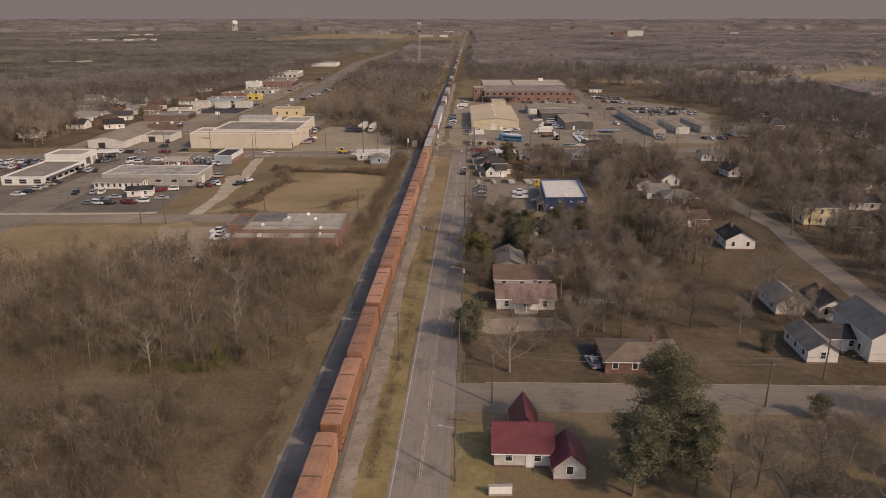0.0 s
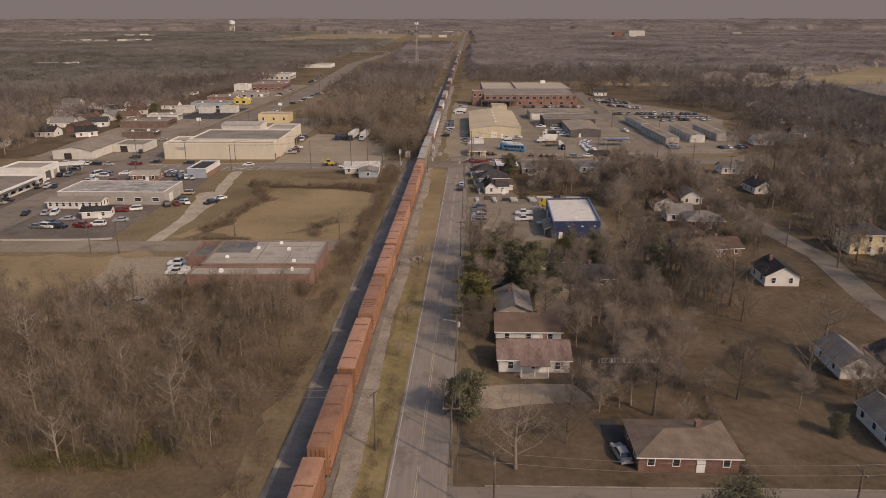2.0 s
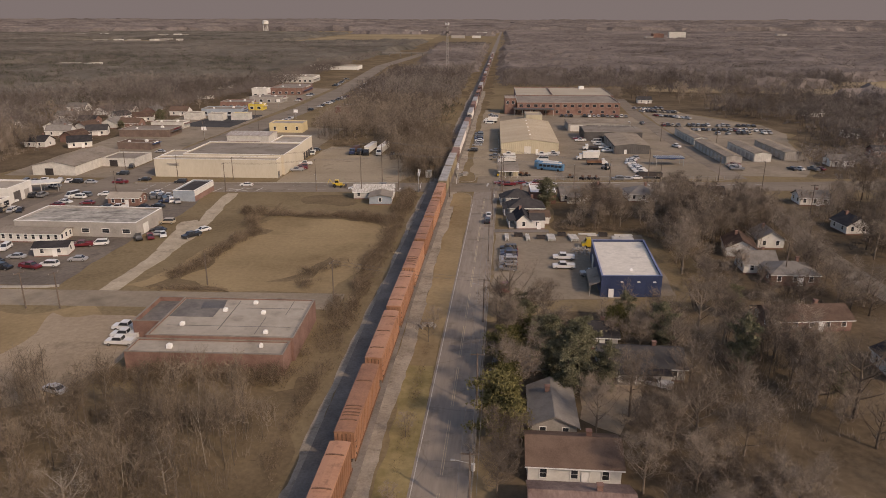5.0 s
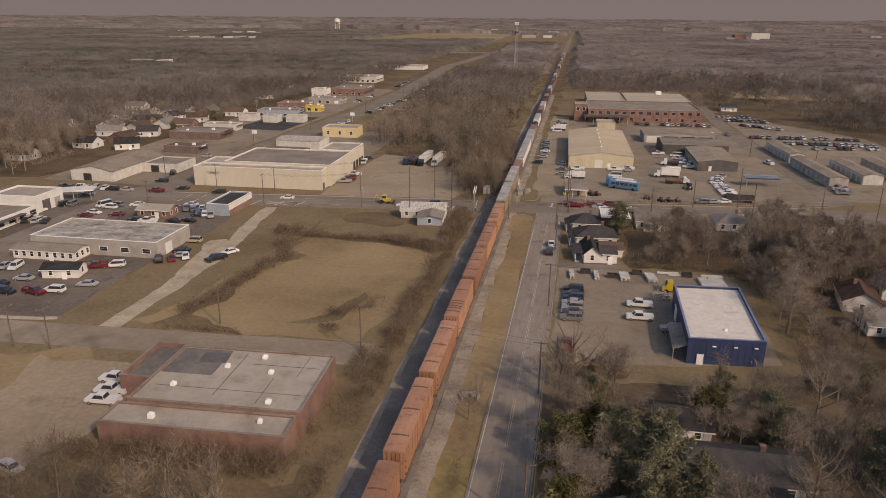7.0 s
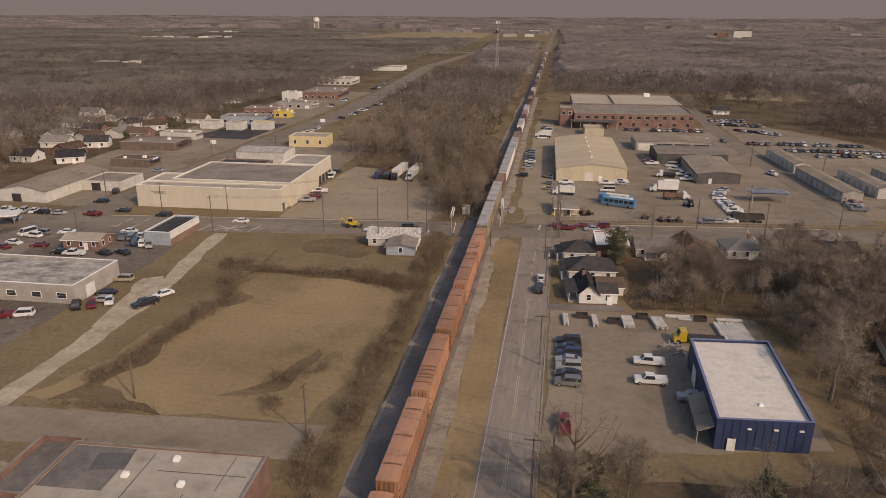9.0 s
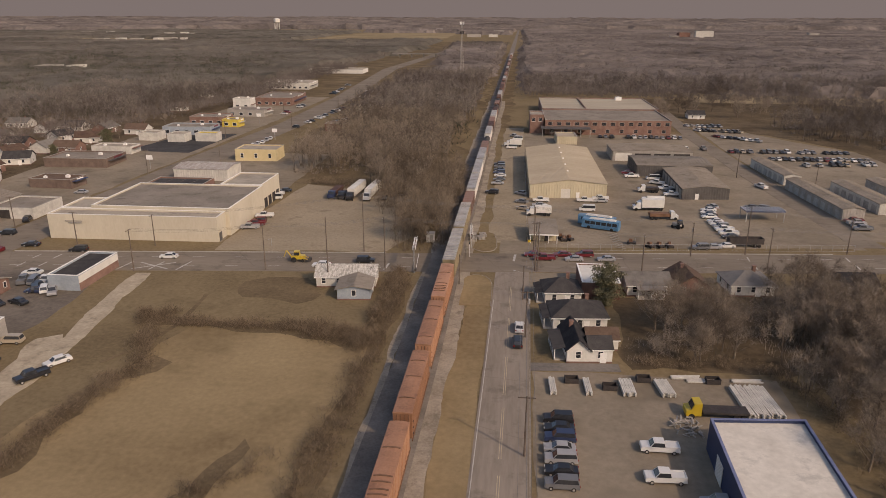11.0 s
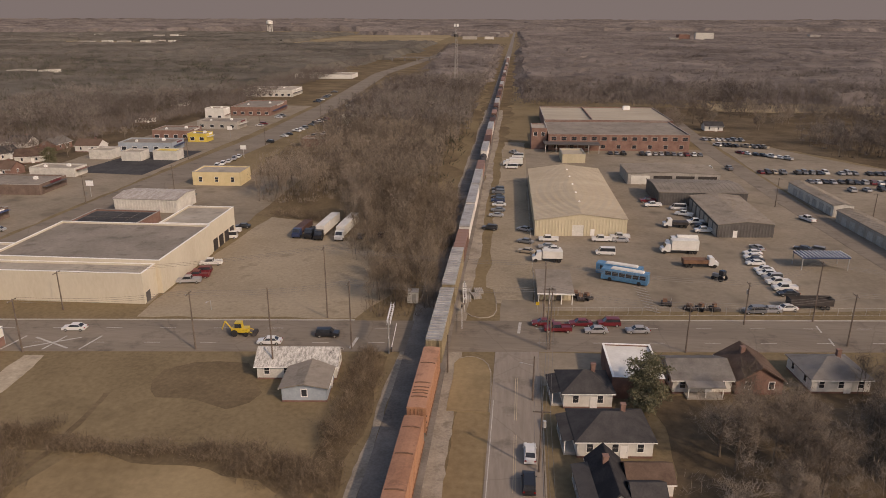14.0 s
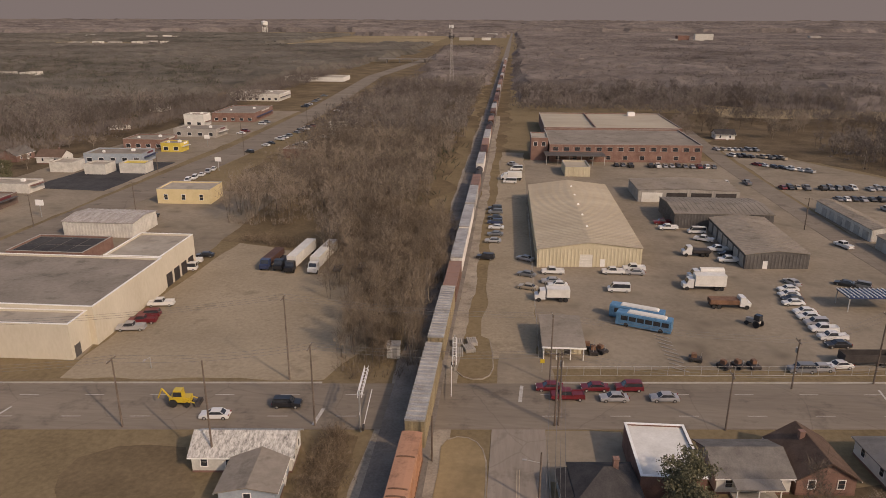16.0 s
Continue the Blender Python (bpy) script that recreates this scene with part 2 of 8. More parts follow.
BLUE = mat("blue_metal_cladding", (0.028, 0.040, 0.087), (0.039, 0.054, 0.111), s1=0.3, s2=3, var=0.1, rough=0.5)
LIGHT_BLUE = mat("pale_blue_siding", (0.24, 0.27, 0.29), (0.34, 0.37, 0.39), s1=0.4, s2=3, var=0.08, rough=0.7)
COPING_BLUE = mat("faded_blue_coping", (0.12, 0.14, 0.24), (0.17, 0.19, 0.30), s1=0.3, s2=3, var=0.1, rough=0.5)
BRICK = mat("red_brick", (0.155, 0.085, 0.064), (0.25, 0.15, 0.115), s1=0.35, s2=5, var=0.15, rough=0.9, bump=0.3)
BRICK_DARK = mat("brown_brick", (0.13, 0.068, 0.05), (0.22, 0.125, 0.095), s1=0.35, s2=5, var=0.15, rough=0.9, bump=0.3)
GREY_WALL = mat("grey_painted_wall", (0.270, 0.243, 0.207), (0.378, 0.342, 0.297), s1=0.3, s2=3, var=0.1, rough=0.8)
DARK_WALL = mat("charcoal_cladding", (0.075, 0.066, 0.06), (0.11, 0.10, 0.09), s1=0.3, s2=3, rough=0.6)
SHINGLE_GREY = mat("grey_shingles", (0.13, 0.115, 0.10), (0.21, 0.19, 0.165), s1=0.5, s2=5, var=0.1, rough=0.9, bump=0.3, rnd=0.3, spec=0.05)
SHINGLE_DARK = mat("charcoal_shingles", (0.035, 0.033, 0.034), (0.07, 0.064, 0.06), s1=0.5, s2=5, var=0.1, rough=0.9, bump=0.3, rnd=0.3, spec=0.05)
SHINGLE_BROWN = mat("brown_shingles", (0.075, 0.048, 0.036), (0.14, 0.096, 0.07), s1=0.5, s2=5, var=0.1, rough=0.9, bump=0.3, rnd=0.3, spec=0.05)
RED_METAL = mat("red_metal_roof", (0.10, 0.022, 0.026), (0.15, 0.034, 0.038), s1=0.4, s2=3, var=0.12, rough=0.5)
RUST_ROOF = mat("rusting_tin_roof", (0.10, 0.055, 0.042), (0.26, 0.185, 0.145), s1=0.5, s2=3, var=0.15, rough=0.6, streak=(1, 0.25, 1))
OLD_TIN = mat("weathered_tin_roof", (0.22, 0.17, 0.13), (0.46, 0.42, 0.37), s1=0.9, s2=4, var=0.12, rough=0.6, streak=(1, 0.3, 1))
ROOF_GREY = mat("grey_roof_membrane", (0.20, 0.168, 0.132), (0.27, 0.23, 0.185), s1=0.1, s2=1.2, var=0.12, rough=0.85, spec=0.05, spots=0.25)
ROOF_LIGHT = mat("pale_roof_membrane", (0.297, 0.252, 0.196), (0.387, 0.338, 0.270), s1=0.1, s2=1.0, var=0.1, rough=0.85, spec=0.05, spots=0.25)
ROOF_WHITE = mat("white_roof_coating", (0.540, 0.486, 0.405), (0.648, 0.594, 0.508), s1=0.25, s2=1.2, var=0.1, rough=0.7, spec=0.05, spots=0.25)
ROOF_TAN = mat("tan_metal_roof", (0.34, 0.28, 0.20), (0.42, 0.355, 0.26), s1=0.1, s2=1.5, var=0.08, rough=0.6, streak=(0.3, 1, 1), spec=0.05)
ROOF_PATCHED = mat("peeling_roof", (0.07, 0.06, 0.05), (0.50, 0.46, 0.39), s1=0.28, s2=1.3, var=0.12, rough=0.85, spec=0.05, streak=(0.55, 1, 1))
TAR = mat("tar_roof", (0.10, 0.09, 0.08), (0.18, 0.16, 0.14), s1=0.15, s2=1.0, rough=0.9, spec=0.05)
GLASS = mat("window_glass", (0.022, 0.024, 0.028), (0.04, 0.042, 0.046), s1=1, s2=5, rough=0.12, spec=0.6)
TRIM = mat("white_trim", (0.72, 0.69, 0.63), (0.8, 0.77, 0.72), s1=1, s2=5, var=0.05, rough=0.6)
WOOD_POLE = mat("creosoted_pole", (0.085, 0.062, 0.045), (0.17, 0.13, 0.1), s1=0.6, s2=6, rough=0.9)
WIRE = mat("line_wire", (0.10, 0.09, 0.08), (0.16, 0.15, 0.14), s1=1, s2=5, rough=0.6)
RUBBER = mat("tyre_rubber", (0.018, 0.017, 0.016), (0.03, 0.028, 0.026), s1=1, s2=8, rough=0.9)
BARK = mat("grey_bark", (0.12, 0.092, 0.068), (0.235, 0.188, 0.142), s1=0.6, s2=5, var=0.15, rough=0.95, rnd=0.5, spec=0.05)
DARK_BARK = mat("thicket_bark", (0.085, 0.067, 0.052), (0.165, 0.132, 0.102), s1=0.6, s2=5, var=0.15, rough=0.95, spec=0.05)
PALE_BARK = mat("pale_bark", (0.2, 0.165, 0.125), (0.34, 0.29, 0.23), s1=0.6, s2=5, var=0.15, rough=0.95, spec=0.05)
TWIG = mat("bare_twigs", (0.142, 0.112, 0.085), (0.246, 0.198, 0.152), s1=0.06, s2=1.5, var=0.15, rough=1.0, rnd=0.5, island=0.3, spec=0.02)
NEEDLE = mat("pine_needles", (0.105, 0.102, 0.062), (0.215, 0.198, 0.122), s1=0.2, s2=2.0, var=0.12, rough=0.9, island=0.4, spec=0.02)
EVERGREEN = mat("evergreen_leaves", (0.08, 0.078, 0.03), (0.175, 0.152, 0.066), s1=0.2, s2=2.0, var=0.15, rough=0.85, island=0.5, rnd=0.3, spec=0.02)
BRICK_BROWN = mat("brown_brick", (0.12, 0.083, 0.065), (0.19, 0.135, 0.105), s1=0.4, s2=4, var=0.1, rough=0.9)
# twigs of the far patches, with some distance haze mixed into the grey
TWIG_GREY = mat("hazed_grey_twigs", (0.105, 0.088, 0.076), (0.215, 0.182, 0.158), s1=0.02, s2=0.8, var=0.15, rough=1.0, rnd=0.4, island=0.3, spec=0.02)
TWIG_NEAR = mat("brushwood_twigs", (0.122, 0.094, 0.066), (0.222, 0.174, 0.126), s1=0.05, s2=1.5, var=0.15, rough=1.0, rnd=0.3, island=0.25, spec=0.02)
TWIG_PALE = mat("pale_bare_twigs", (0.17, 0.14, 0.108), (0.29, 0.243, 0.19), s1=0.06, s2=1.5, var=0.12, rough=1.0, island=0.2, spec=0.02)
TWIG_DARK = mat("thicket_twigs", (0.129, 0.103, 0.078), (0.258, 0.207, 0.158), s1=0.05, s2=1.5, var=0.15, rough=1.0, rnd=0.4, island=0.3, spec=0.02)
SHINGLE_TAN = mat("tan_shingles", (0.125, 0.092, 0.066), (0.20, 0.152, 0.112), s1=0.5, s2=5, var=0.1, rough=0.9, bump=0.3, rnd=0.2, spec=0.05)
SHRUB = mat("dry_brush", (0.105, 0.078, 0.052), (0.215, 0.162, 0.11), s1=0.15, s2=2.0, var=0.15, rough=1.0, island=0.5, spec=0.02)
# bare-wood tone greyed and lightened: distance haze is put into the colour
FAR_WOOD_HAZED = mat("far_bare_hazed_woods", (0.094, 0.078, 0.067), (0.202, 0.168, 0.146), s1=0.005, s2=0.08, var=0.22, rough=1.0, bump=0.0, spec=0.0, spots=0.009)
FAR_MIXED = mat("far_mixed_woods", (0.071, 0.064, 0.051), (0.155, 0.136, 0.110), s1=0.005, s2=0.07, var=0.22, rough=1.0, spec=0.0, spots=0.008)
SAND = mat("pale_sand", (0.304, 0.248, 0.175), (0.442, 0.368, 0.267), s1=0.2, s2=1.6, var=0.12, rough=1.0, spec=0.02, spots=0.25)
DARK_LOT = mat("oily_asphalt", (0.10, 0.084, 0.068), (0.19, 0.158, 0.126), s1=0.06, s2=1.0, var=0.14, bump=0.2, rough=1.0, spec=0.04, spots=0.14)
PEELING = mat("peeling_white_paint", (0.09, 0.08, 0.07), (0.64, 0.60, 0.53), s1=1.6, s2=5.0, var=0.1, rough=0.85, spec=0.05, streak=(1.6, 0.5, 1))
CONCRETE_DARK = mat("stained_concrete", (0.13, 0.115, 0.10), (0.22, 0.195, 0.17), s1=0.1, s2=1.5, var=0.12, rough=0.95, spec=0.04)
FAR_PINE = mat("far_pine_woods", (0.05, 0.05, 0.034), (0.088, 0.084, 0.058), s1=0.01, s2=0.1, var=0.15, rough=1.0, spec=0.0)


def glow(name, col):
    m = bpy.data.materials.new(name)
    m.use_nodes = True
    n, link = m.node_tree.nodes, m.node_tree.links.new
    e = n.new("ShaderNodeEmission")
    e.inputs["Color"].default_value = (*col, 1)
    link(e.outputs[0], n["Material Output"].inputs["Surface"])
    return m


# a plain ring of hazy winter sky behind the last woods
haze = Shape()
for i in range(96):
    a = 2 * math.pi * i / 96
    haze.v += [(4960 * math.cos(a), 200 + 4960 * math.sin(a), -30), (4960 * math.cos(a), 200 + 4960 * math.sin(a), 420)]
    k, j = 2 * i, 2 * ((i + 1) % 96)
    haze.f.append((k, k + 1, j + 1, j))
setting("backdrop", haze, glow("hazy_sky", (0.190, 0.168, 0.168)), "flat mauve-grey winter haze at the skyline", "sky")

# ---- ground, roads and track ----
def track_x(y):
    return -19.0 + (y - 90) * 0.0084


def road_x(y):
    return -5.8 + (y - 82) * 0.0165


def cross_y(x):
    return 329.7 + 0.0943 * x


def ribbon(xs, half, z0, z1, n=1):
    """A slab that follows a line of (x, y) points."""
    s = Shape()
    rows = []
    for i, (x, y) in enumerate(xs):
        a, b = xs[max(0, i - 1)], xs[min(len(xs) - 1, i + 1)]
        d = Vector((b[0] - a[0], b[1] - a[1])).normalized()
        rows.append(((x + d.y * half, y - d.x * half), (x - d.y * half, y + d.x * half)))
    for r, l in rows:
        s.v += [(*r, z0), (*r, z1), (*l, z1), (*l, z0)]
    for i in range(len(rows) - 1):
        k = 4 * i
        s.f += [(k + 1, k + 5, k + 6, k + 2), (k, k + 4, k + 5, k + 1), (k + 2, k + 6, k + 7, k + 3)]
    n = len(s.v)
    s.f += [(0, 1, 2, 3), (n - 1, n - 2, n - 3, n - 4)]
    return s


def ragged(xs, half, z0, z1, rough=0.5, step=1.5, seed=1):
    """A strip of loose ground along a line, whose two edges wander apart."""
    line = []
    for (ax, ay), (bx, by) in zip(xs, xs[1:]):
        k = max(1, int(math.hypot(bx - ax, by - ay) / step))
        line += [(ax + (bx - ax) * j / k, ay + (by - ay) * j / k) for j in range(k)]
    line.append(xs[-1])
    s = Shape()
    for i, (x, y) in enumerate(line):
        a, b = line[max(0, i - 1)], line[min(len(line) - 1, i + 1)]
        d = Vector((b[0] - a[0], b[1] - a[1])).normalized()
        r, l = [half + rough * (noise.noise(Vector((x * 0.11, y * 0.11, seed + k))) + 0.6 * noise.noise(Vector((x * 0.5, y * 0.5, seed + k)))) for k in (0.0, 9.0)]
        s.v += [(x + d.y * r, y - d.x * r, z0), (x + d.y * r, y - d.x * r, z1), (x - d.y * l, y + d.x * l, z1), (x - d.y * l, y + d.x * l, z0)]
        if i:
            k = 4 * i
            s.f += [(k - 3, k + 1, k + 2, k - 2), (k - 4, k, k + 1, k - 3), (k - 2, k + 2, k + 3, k - 1)]
    n = len(s.v)
    s.f += [(0, 1, 2, 3), (n - 1, n - 2, n - 3, n - 4)]
    return s


def blob(poly, z0, z1, rough=1.5, step=4.0, seed=1):
    """A slab whose outline wanders about a polygon."""
    out = []
    for i, a in enumerate(poly):
        b = poly[(i + 1) % len(poly)]
        k = max(1, int(math.hypot(b[0] - a[0], b[1] - a[1]) / step))
        for j in range(k):
            x, y = a[0] + (b[0] - a[0]) * j / k, a[1] + (b[1] - a[1]) * j / k
            fr = min(0.13, 0.22 / rough)
            w = noise.noise_vector(Vector((x * fr, y * fr, seed * 7.3)))
            out.append((x + rough * w.x * 2, y + rough * w.y * 2))
    s = Shape()
    return s.prism(out, z0, z1)


ground = Shape()
ground.add([(-6000, -600, 0), (6000, -600, 0), (6000, 7000, 0), (-6000, 7000, 0)], [(0, 1, 2, 3)])
setting("ground", ground, GRASS, "wide brown winter grassland under the town", "ground")

PATCHES = [  # name, material, height, roughness, label, outline
    ("lawn", LAWN, 0.03, 2.5, "mown dry tan lawn beside the side street", [(-190, 150), (-112, 150), (-88, 178), (-72, 184), (-74, 206), (-190, 200)]),
    ("lawn", LAWN, 0.03, 1.5, "mown dry tan field between hedges and track", [(-84, 219), (-36, 219), (-31, 240), (-29, 284), (-66, 283), (-78, 240)]),
    ("lawn", GRASS, 0.03, 1.5, "patchy mown lot beside the cross road", [(-86, 287), (-31, 287), (-29, 316), (-40, 321), (-86, 317)]),
    ("lawn", YARD, 0.034, 1.5, "brown back lawn behind the houses", [(30, 122), (64, 124), (96, 146), (94, 190), (60, 192), (34, 164)]),
    ("wood_floor", LITTER, 0.025, 4.0, "leaf litter under the bare trackside wood", [(-150, 60), (-30, 60), (-29, 178), (-36, 176), (-66, 176), (-84, 176), (-104, 150), (-150, 130)]),
    ("wood_floor", LITTER, 0.025, 4.0, "leaf litter under the wood beyond the parking lot", [(-27, 340), (-27, 900), (-100, 900), (-112, 480), (-100, 415), (-52, 398), (-38, 360)]),
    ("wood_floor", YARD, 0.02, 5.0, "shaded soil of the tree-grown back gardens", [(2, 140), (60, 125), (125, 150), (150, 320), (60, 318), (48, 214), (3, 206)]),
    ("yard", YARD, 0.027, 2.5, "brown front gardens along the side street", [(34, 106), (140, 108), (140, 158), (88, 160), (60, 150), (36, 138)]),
    ("clearing", LITTER, 0.045, 2.0, "strip of tall tan grass through the wood", [(-110, 96), (-40, 98), (-32, 108), (-50, 113), (-110, 108)]),
    ("gravel_lot", GRAVEL, 0.05, 0.6, "bare gravel truck lot behind the warehouse", [(-83, 331), (-36, 335), (-30, 350), (-35, 372), (-42, 398), (-80, 411), (-82, 380)]),
    ("parking_lot", LOT, 0.05, 0.4, "worn asphalt parking lot with pickups", [(1.4, 217.5), (12, 219), (27, 221.5), (44, 225), (45, 272), (2.2, 271)]),
    ("parking_lot", LOT, 0.05, 0.3, "wide worn asphalt yard round the workshops", [(2.5, 343), (95, 350), (96, 540), (84, 548), (-8, 540), (-6, 470), (2, 460)]),
    ("parking_lot", GRAVEL, 0.06, 0.5, "dusty strip of parking along the railway", [(-9, 346), (2.4, 347), (3, 560), (-7, 560)]),
    ("parking_lot", LOT, 0.042, 0.5, "rows of parked cars on cracked asphalt", [(98, 358), (126, 358), (141, 385), (150, 440), (160, 470), (158, 502), (138, 532), (122, 562), (99, 592), (98, 480)]),
    ("parking_lot", DARK_LOT, 0.05, 0.5, "cluttered oil-dark asphalt yard of the repair shops", [(-214, 262), (-214, 218), (-101, 219), (-102, 241), (-101, 262), (-99, 286), (-102, 316), (-214, 310)]),
    ("parking_lot", LOT, 0.05, 0.5, "asphalt forecourts along the main street", [(-134, 342), (-84, 338), (-86, 470), (-132, 470)]),
    ("parking_lot", LOT, 0.05, 0.5, "asphalt forecourts across the main street", [(-196, 334), (-152, 333), (-146, 560), (-146, 700), (-196, 700), (-200, 420)]),
    ("yard", YARD, 0.03, 3.0, "trodden brown yards round the western houses", [(-360, 330), (-198, 335), (-190, 700), (-250, 720), (-360, 560)]),
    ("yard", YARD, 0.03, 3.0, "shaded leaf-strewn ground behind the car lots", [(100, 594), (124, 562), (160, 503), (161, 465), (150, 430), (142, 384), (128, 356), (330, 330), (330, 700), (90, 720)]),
    ("parking_lot", LOT, 0.04, 0.3, "worn asphalt apron beside the brick shop", [(2.2, 310), (14, 311), (14, 323), (2.2, 322)]),
    ("parking_lot", BLACKTOP, 0.07, 0.2, "square of fresh blacktop parking", [(-184, 468), (-152, 466), (-150, 520), (-176, 522)]),
    ("wood_floor", LITTER, 0.03, 3.0, "brown brush and leaf litter along the railway", [(-24, 560), (-6, 560), (-3, 700), (2, 1400), (-24, 1400)]),
    ("wood_floor", LITTER, 0.022, 6.0, "brown rough ground beside the outer main street", [(-260, 690), (-100, 690), (-100, 1000), (-120, 1240), (-60, 1900), (-420, 1900)]),
    ("yard", YARD, 0.03, 1.5, "brown gardens behind the white houses, soil darkened as tree shade", [(19, 274.6), (47, 274), (62, 290), (62, 319), (24, 307), (19, 296)]),
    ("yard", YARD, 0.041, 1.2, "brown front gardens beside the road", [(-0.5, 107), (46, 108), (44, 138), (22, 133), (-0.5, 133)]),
    ("worn_patch", LITTER, 0.042, 2.2, "dark worn patch in the vacant lot", [(-63, 300), (-50, 297), (-44, 303), (-52, 311), (-64, 309)]),
    ("worn_patch", LITTER, 0.042, 1.6, "brown worn patch in the mown field", [(-52, 226), (-47, 232), (-42, 246), (-40, 243), (-44, 228)]),
    ("dirt_lot", SAND, 0.068, 1.2, "pale worn sand where cars turn off the track", [(-95.5, 268), (-92, 258), (-90.5, 247), (-88.5, 246), (-87, 256), (-88, 270), (-91, 276), (-95, 274)]),
    ("dirt_lot", DIRT, 0.05, 1.2, "pale sandy drive before the tin-roofed house", [(-1, 137.3), (20, 139.2), (22, 131.5), (10, 129.6), (-1, 131)]),
    ("dirt_lot", DIRT, 0.045, 1.2, "bare trodden yard behind the grey cottage", [(15.5, 170.5), (22, 166.5), (28, 176), (29, 183), (19, 181.5)]),
    ("driveway", CONCRETE_DARK, 0.06, 0.3, "grey concrete apron under the evergreens", [(1.4, 183), (11.6, 186), (10.8, 192.5), (2.2, 191.2)]),
    ("grass_bank", GRASS, 0.06, 0.5, "dark grass bank before the chain-link fence", [(5.5, 337.9), (92, 346.2), (92, 351), (60, 347.6), (10, 342.6), (5.5, 342.4)]),
    ("parking_lot", LOT, 0.066, 0.4, "worn asphalt entry beside the crossing", [(-5.6, 336.2), (4.6, 337.2), (3.4, 348.5), (-5.0, 348.5)]),
    # flat dark patches below the hedges: undergrowth shade put into the ground colour
    ("hedge_bank", LITTER, 0.048, 1.6, "dark brown ground under the lot's hedges, painted as undergrowth shade", [(-79, 288), (-76, 284), (-58, 283), (-40, 281), (-31, 276), (-29, 283), (-46, 286.5), (-66, 286.5)]),
    ("hedge_bank", LITTER, 0.05, 1.8, "dark brown ground by the dirt track, painted as hedge shade", [(-79, 220), (-60, 218.4), (-62, 220.5), (-74, 226), (-70.5, 238), (-71, 252), (-65.5, 267), (-69, 271), (-75, 250), (-76, 232)]),
    ("hedge_bank", LITTER, 0.052, 1.3, "dark brown ground along the railway, painted as thicket shade", [(-31, 219), (-27.2, 219), (-26, 318), (-29.5, 318), (-31.5, 300), (-29.5, 262), (-32, 240)]),
    ("dirt_lot", DIRT, 0.04, 1.5, "pale bare dirt yard beside the brick shop", [(-88, 160), (-70, 170), (-66, 203), (-92, 203)]),
]
for k, (nm, m_, z_, r_, lab, poly) in enumerate(PATCHES):
    setting(nm, blob(poly, -0.2, z_, r_, 3.0, k), m_, lab, nm.replace("_", " "))

# verges beside the road and the ditch beyond the track bed
setting("verge", ragged([(road_x(y) - 6.6 + 0.5 * math.sin(y * 0.09), y) for y in range(-60, 187, 6)], 2.6, -0.2, 0.05, 0.9, 2.0, 13), VERGE, "grass verge with a damp ditch between road and track", "verge")
setting("verge", ragged([(road_x(y) - 7.0 + 0.5 * math.sin(y * 0.09), y) for y in range(184, 316, 6)], 3.0, -0.2, 0.045, 0.5, 2.0, 11), LAWN, "dry tan grass verge between road and track", "verge")
setting("verge", ribbon([(road_x(y) + 7.0, y) for y in range(-60, 99, 6)], 3.4, -0.2, 0.05), VERGE, "mown green-brown grass along the road", "verge")

# the two-lane road
setting("road", ribbon([(road_x(y), y) for y in range(-80, 331, 10)], 4.15, -0.3, 0.08), ASPHALT, "two-lane worn grey asphalt road", "road")
setting("edge_line", ribbon([(road_x(y) - 3.75, y) for y in range(-80, 312, 8)], 0.07, 0.07, 0.086), PAINT_WHITE, "worn white edge line painted on the road", "road marking")
for side in (-0.16, 0.16):
    for y in range(-80, 306, 18):
        setting("centre_line", ribbon([(road_x(y) + side, y), (road_x(y + 14) + side, y + 14)], 0.045, 0.07, 0.086), PAINT_YELLOW, "worn yellow centre line painted on the road", "road marking")
setting("kerb", ribbon([(road_x(y) + 4.35, y) for y in range(112, 318, 6)], 0.12, -0.1, 0.15), SHOULDER, "weathered concrete kerb along the road", "kerb")

# side streets and the four-lane cross road
setting("road", ribbon([(x, 104.6 + 0.012 * x) for x in range(-3, 260, 12)], 4.7, -0.3, 0.075), ROADGREY, "narrow residential side street", "road")
setting("kerb", ribbon([(-200, 213.6), (-150, 214.9), (-112, 216.8), (-104, 217.6), (-100.6, 218.6)], 0.3, -0.1, 0.45), CONCRETE, "low pale concrete wall of the repair yard", "kerb")
setting("kerb", ribbon([(x, 109.5 + 0.012 * x) for x in range(4, 250, 12)], 0.12, -0.1, 0.15), SHOULDER, "low concrete kerb along the side street", "kerb")
setting("road", ribbon([(x, 214.6 + 0.045 * (x + 38)) for x in range(-260, -28, 12)], 4.6, -0.3, 0.07), LOT, "pale cracked side street ending at the track", "road")
setting("road", ribbon([(x, cross_y(x)) for x in range(-300, -142, 12)] + [(x, cross_y(x)) for x in range(-142, 110, 12)] + [(120, 341.5), (150, 346), (200, 350), (300, 352)], 7.2, -0.3, 0.09), ROADGREY, "four-lane asphalt cross road over the railway", "road")
setting("road", ribbon([(-145, 180), (-146, 318), (-142, 345), (-139, 450), (-132, 560), (-134, 700), (-150, 1000), (-120, 1500)], 8.0, -0.3, 0.10), ROADGREY, "wide main street lined with shops", "road")
setting("road", ribbon([(97, 352), (93, 440), (92, 540), (96, 640)], 4.2, -0.3, 0.10), ROADGREY, "service road between workshops and car lots", "road")
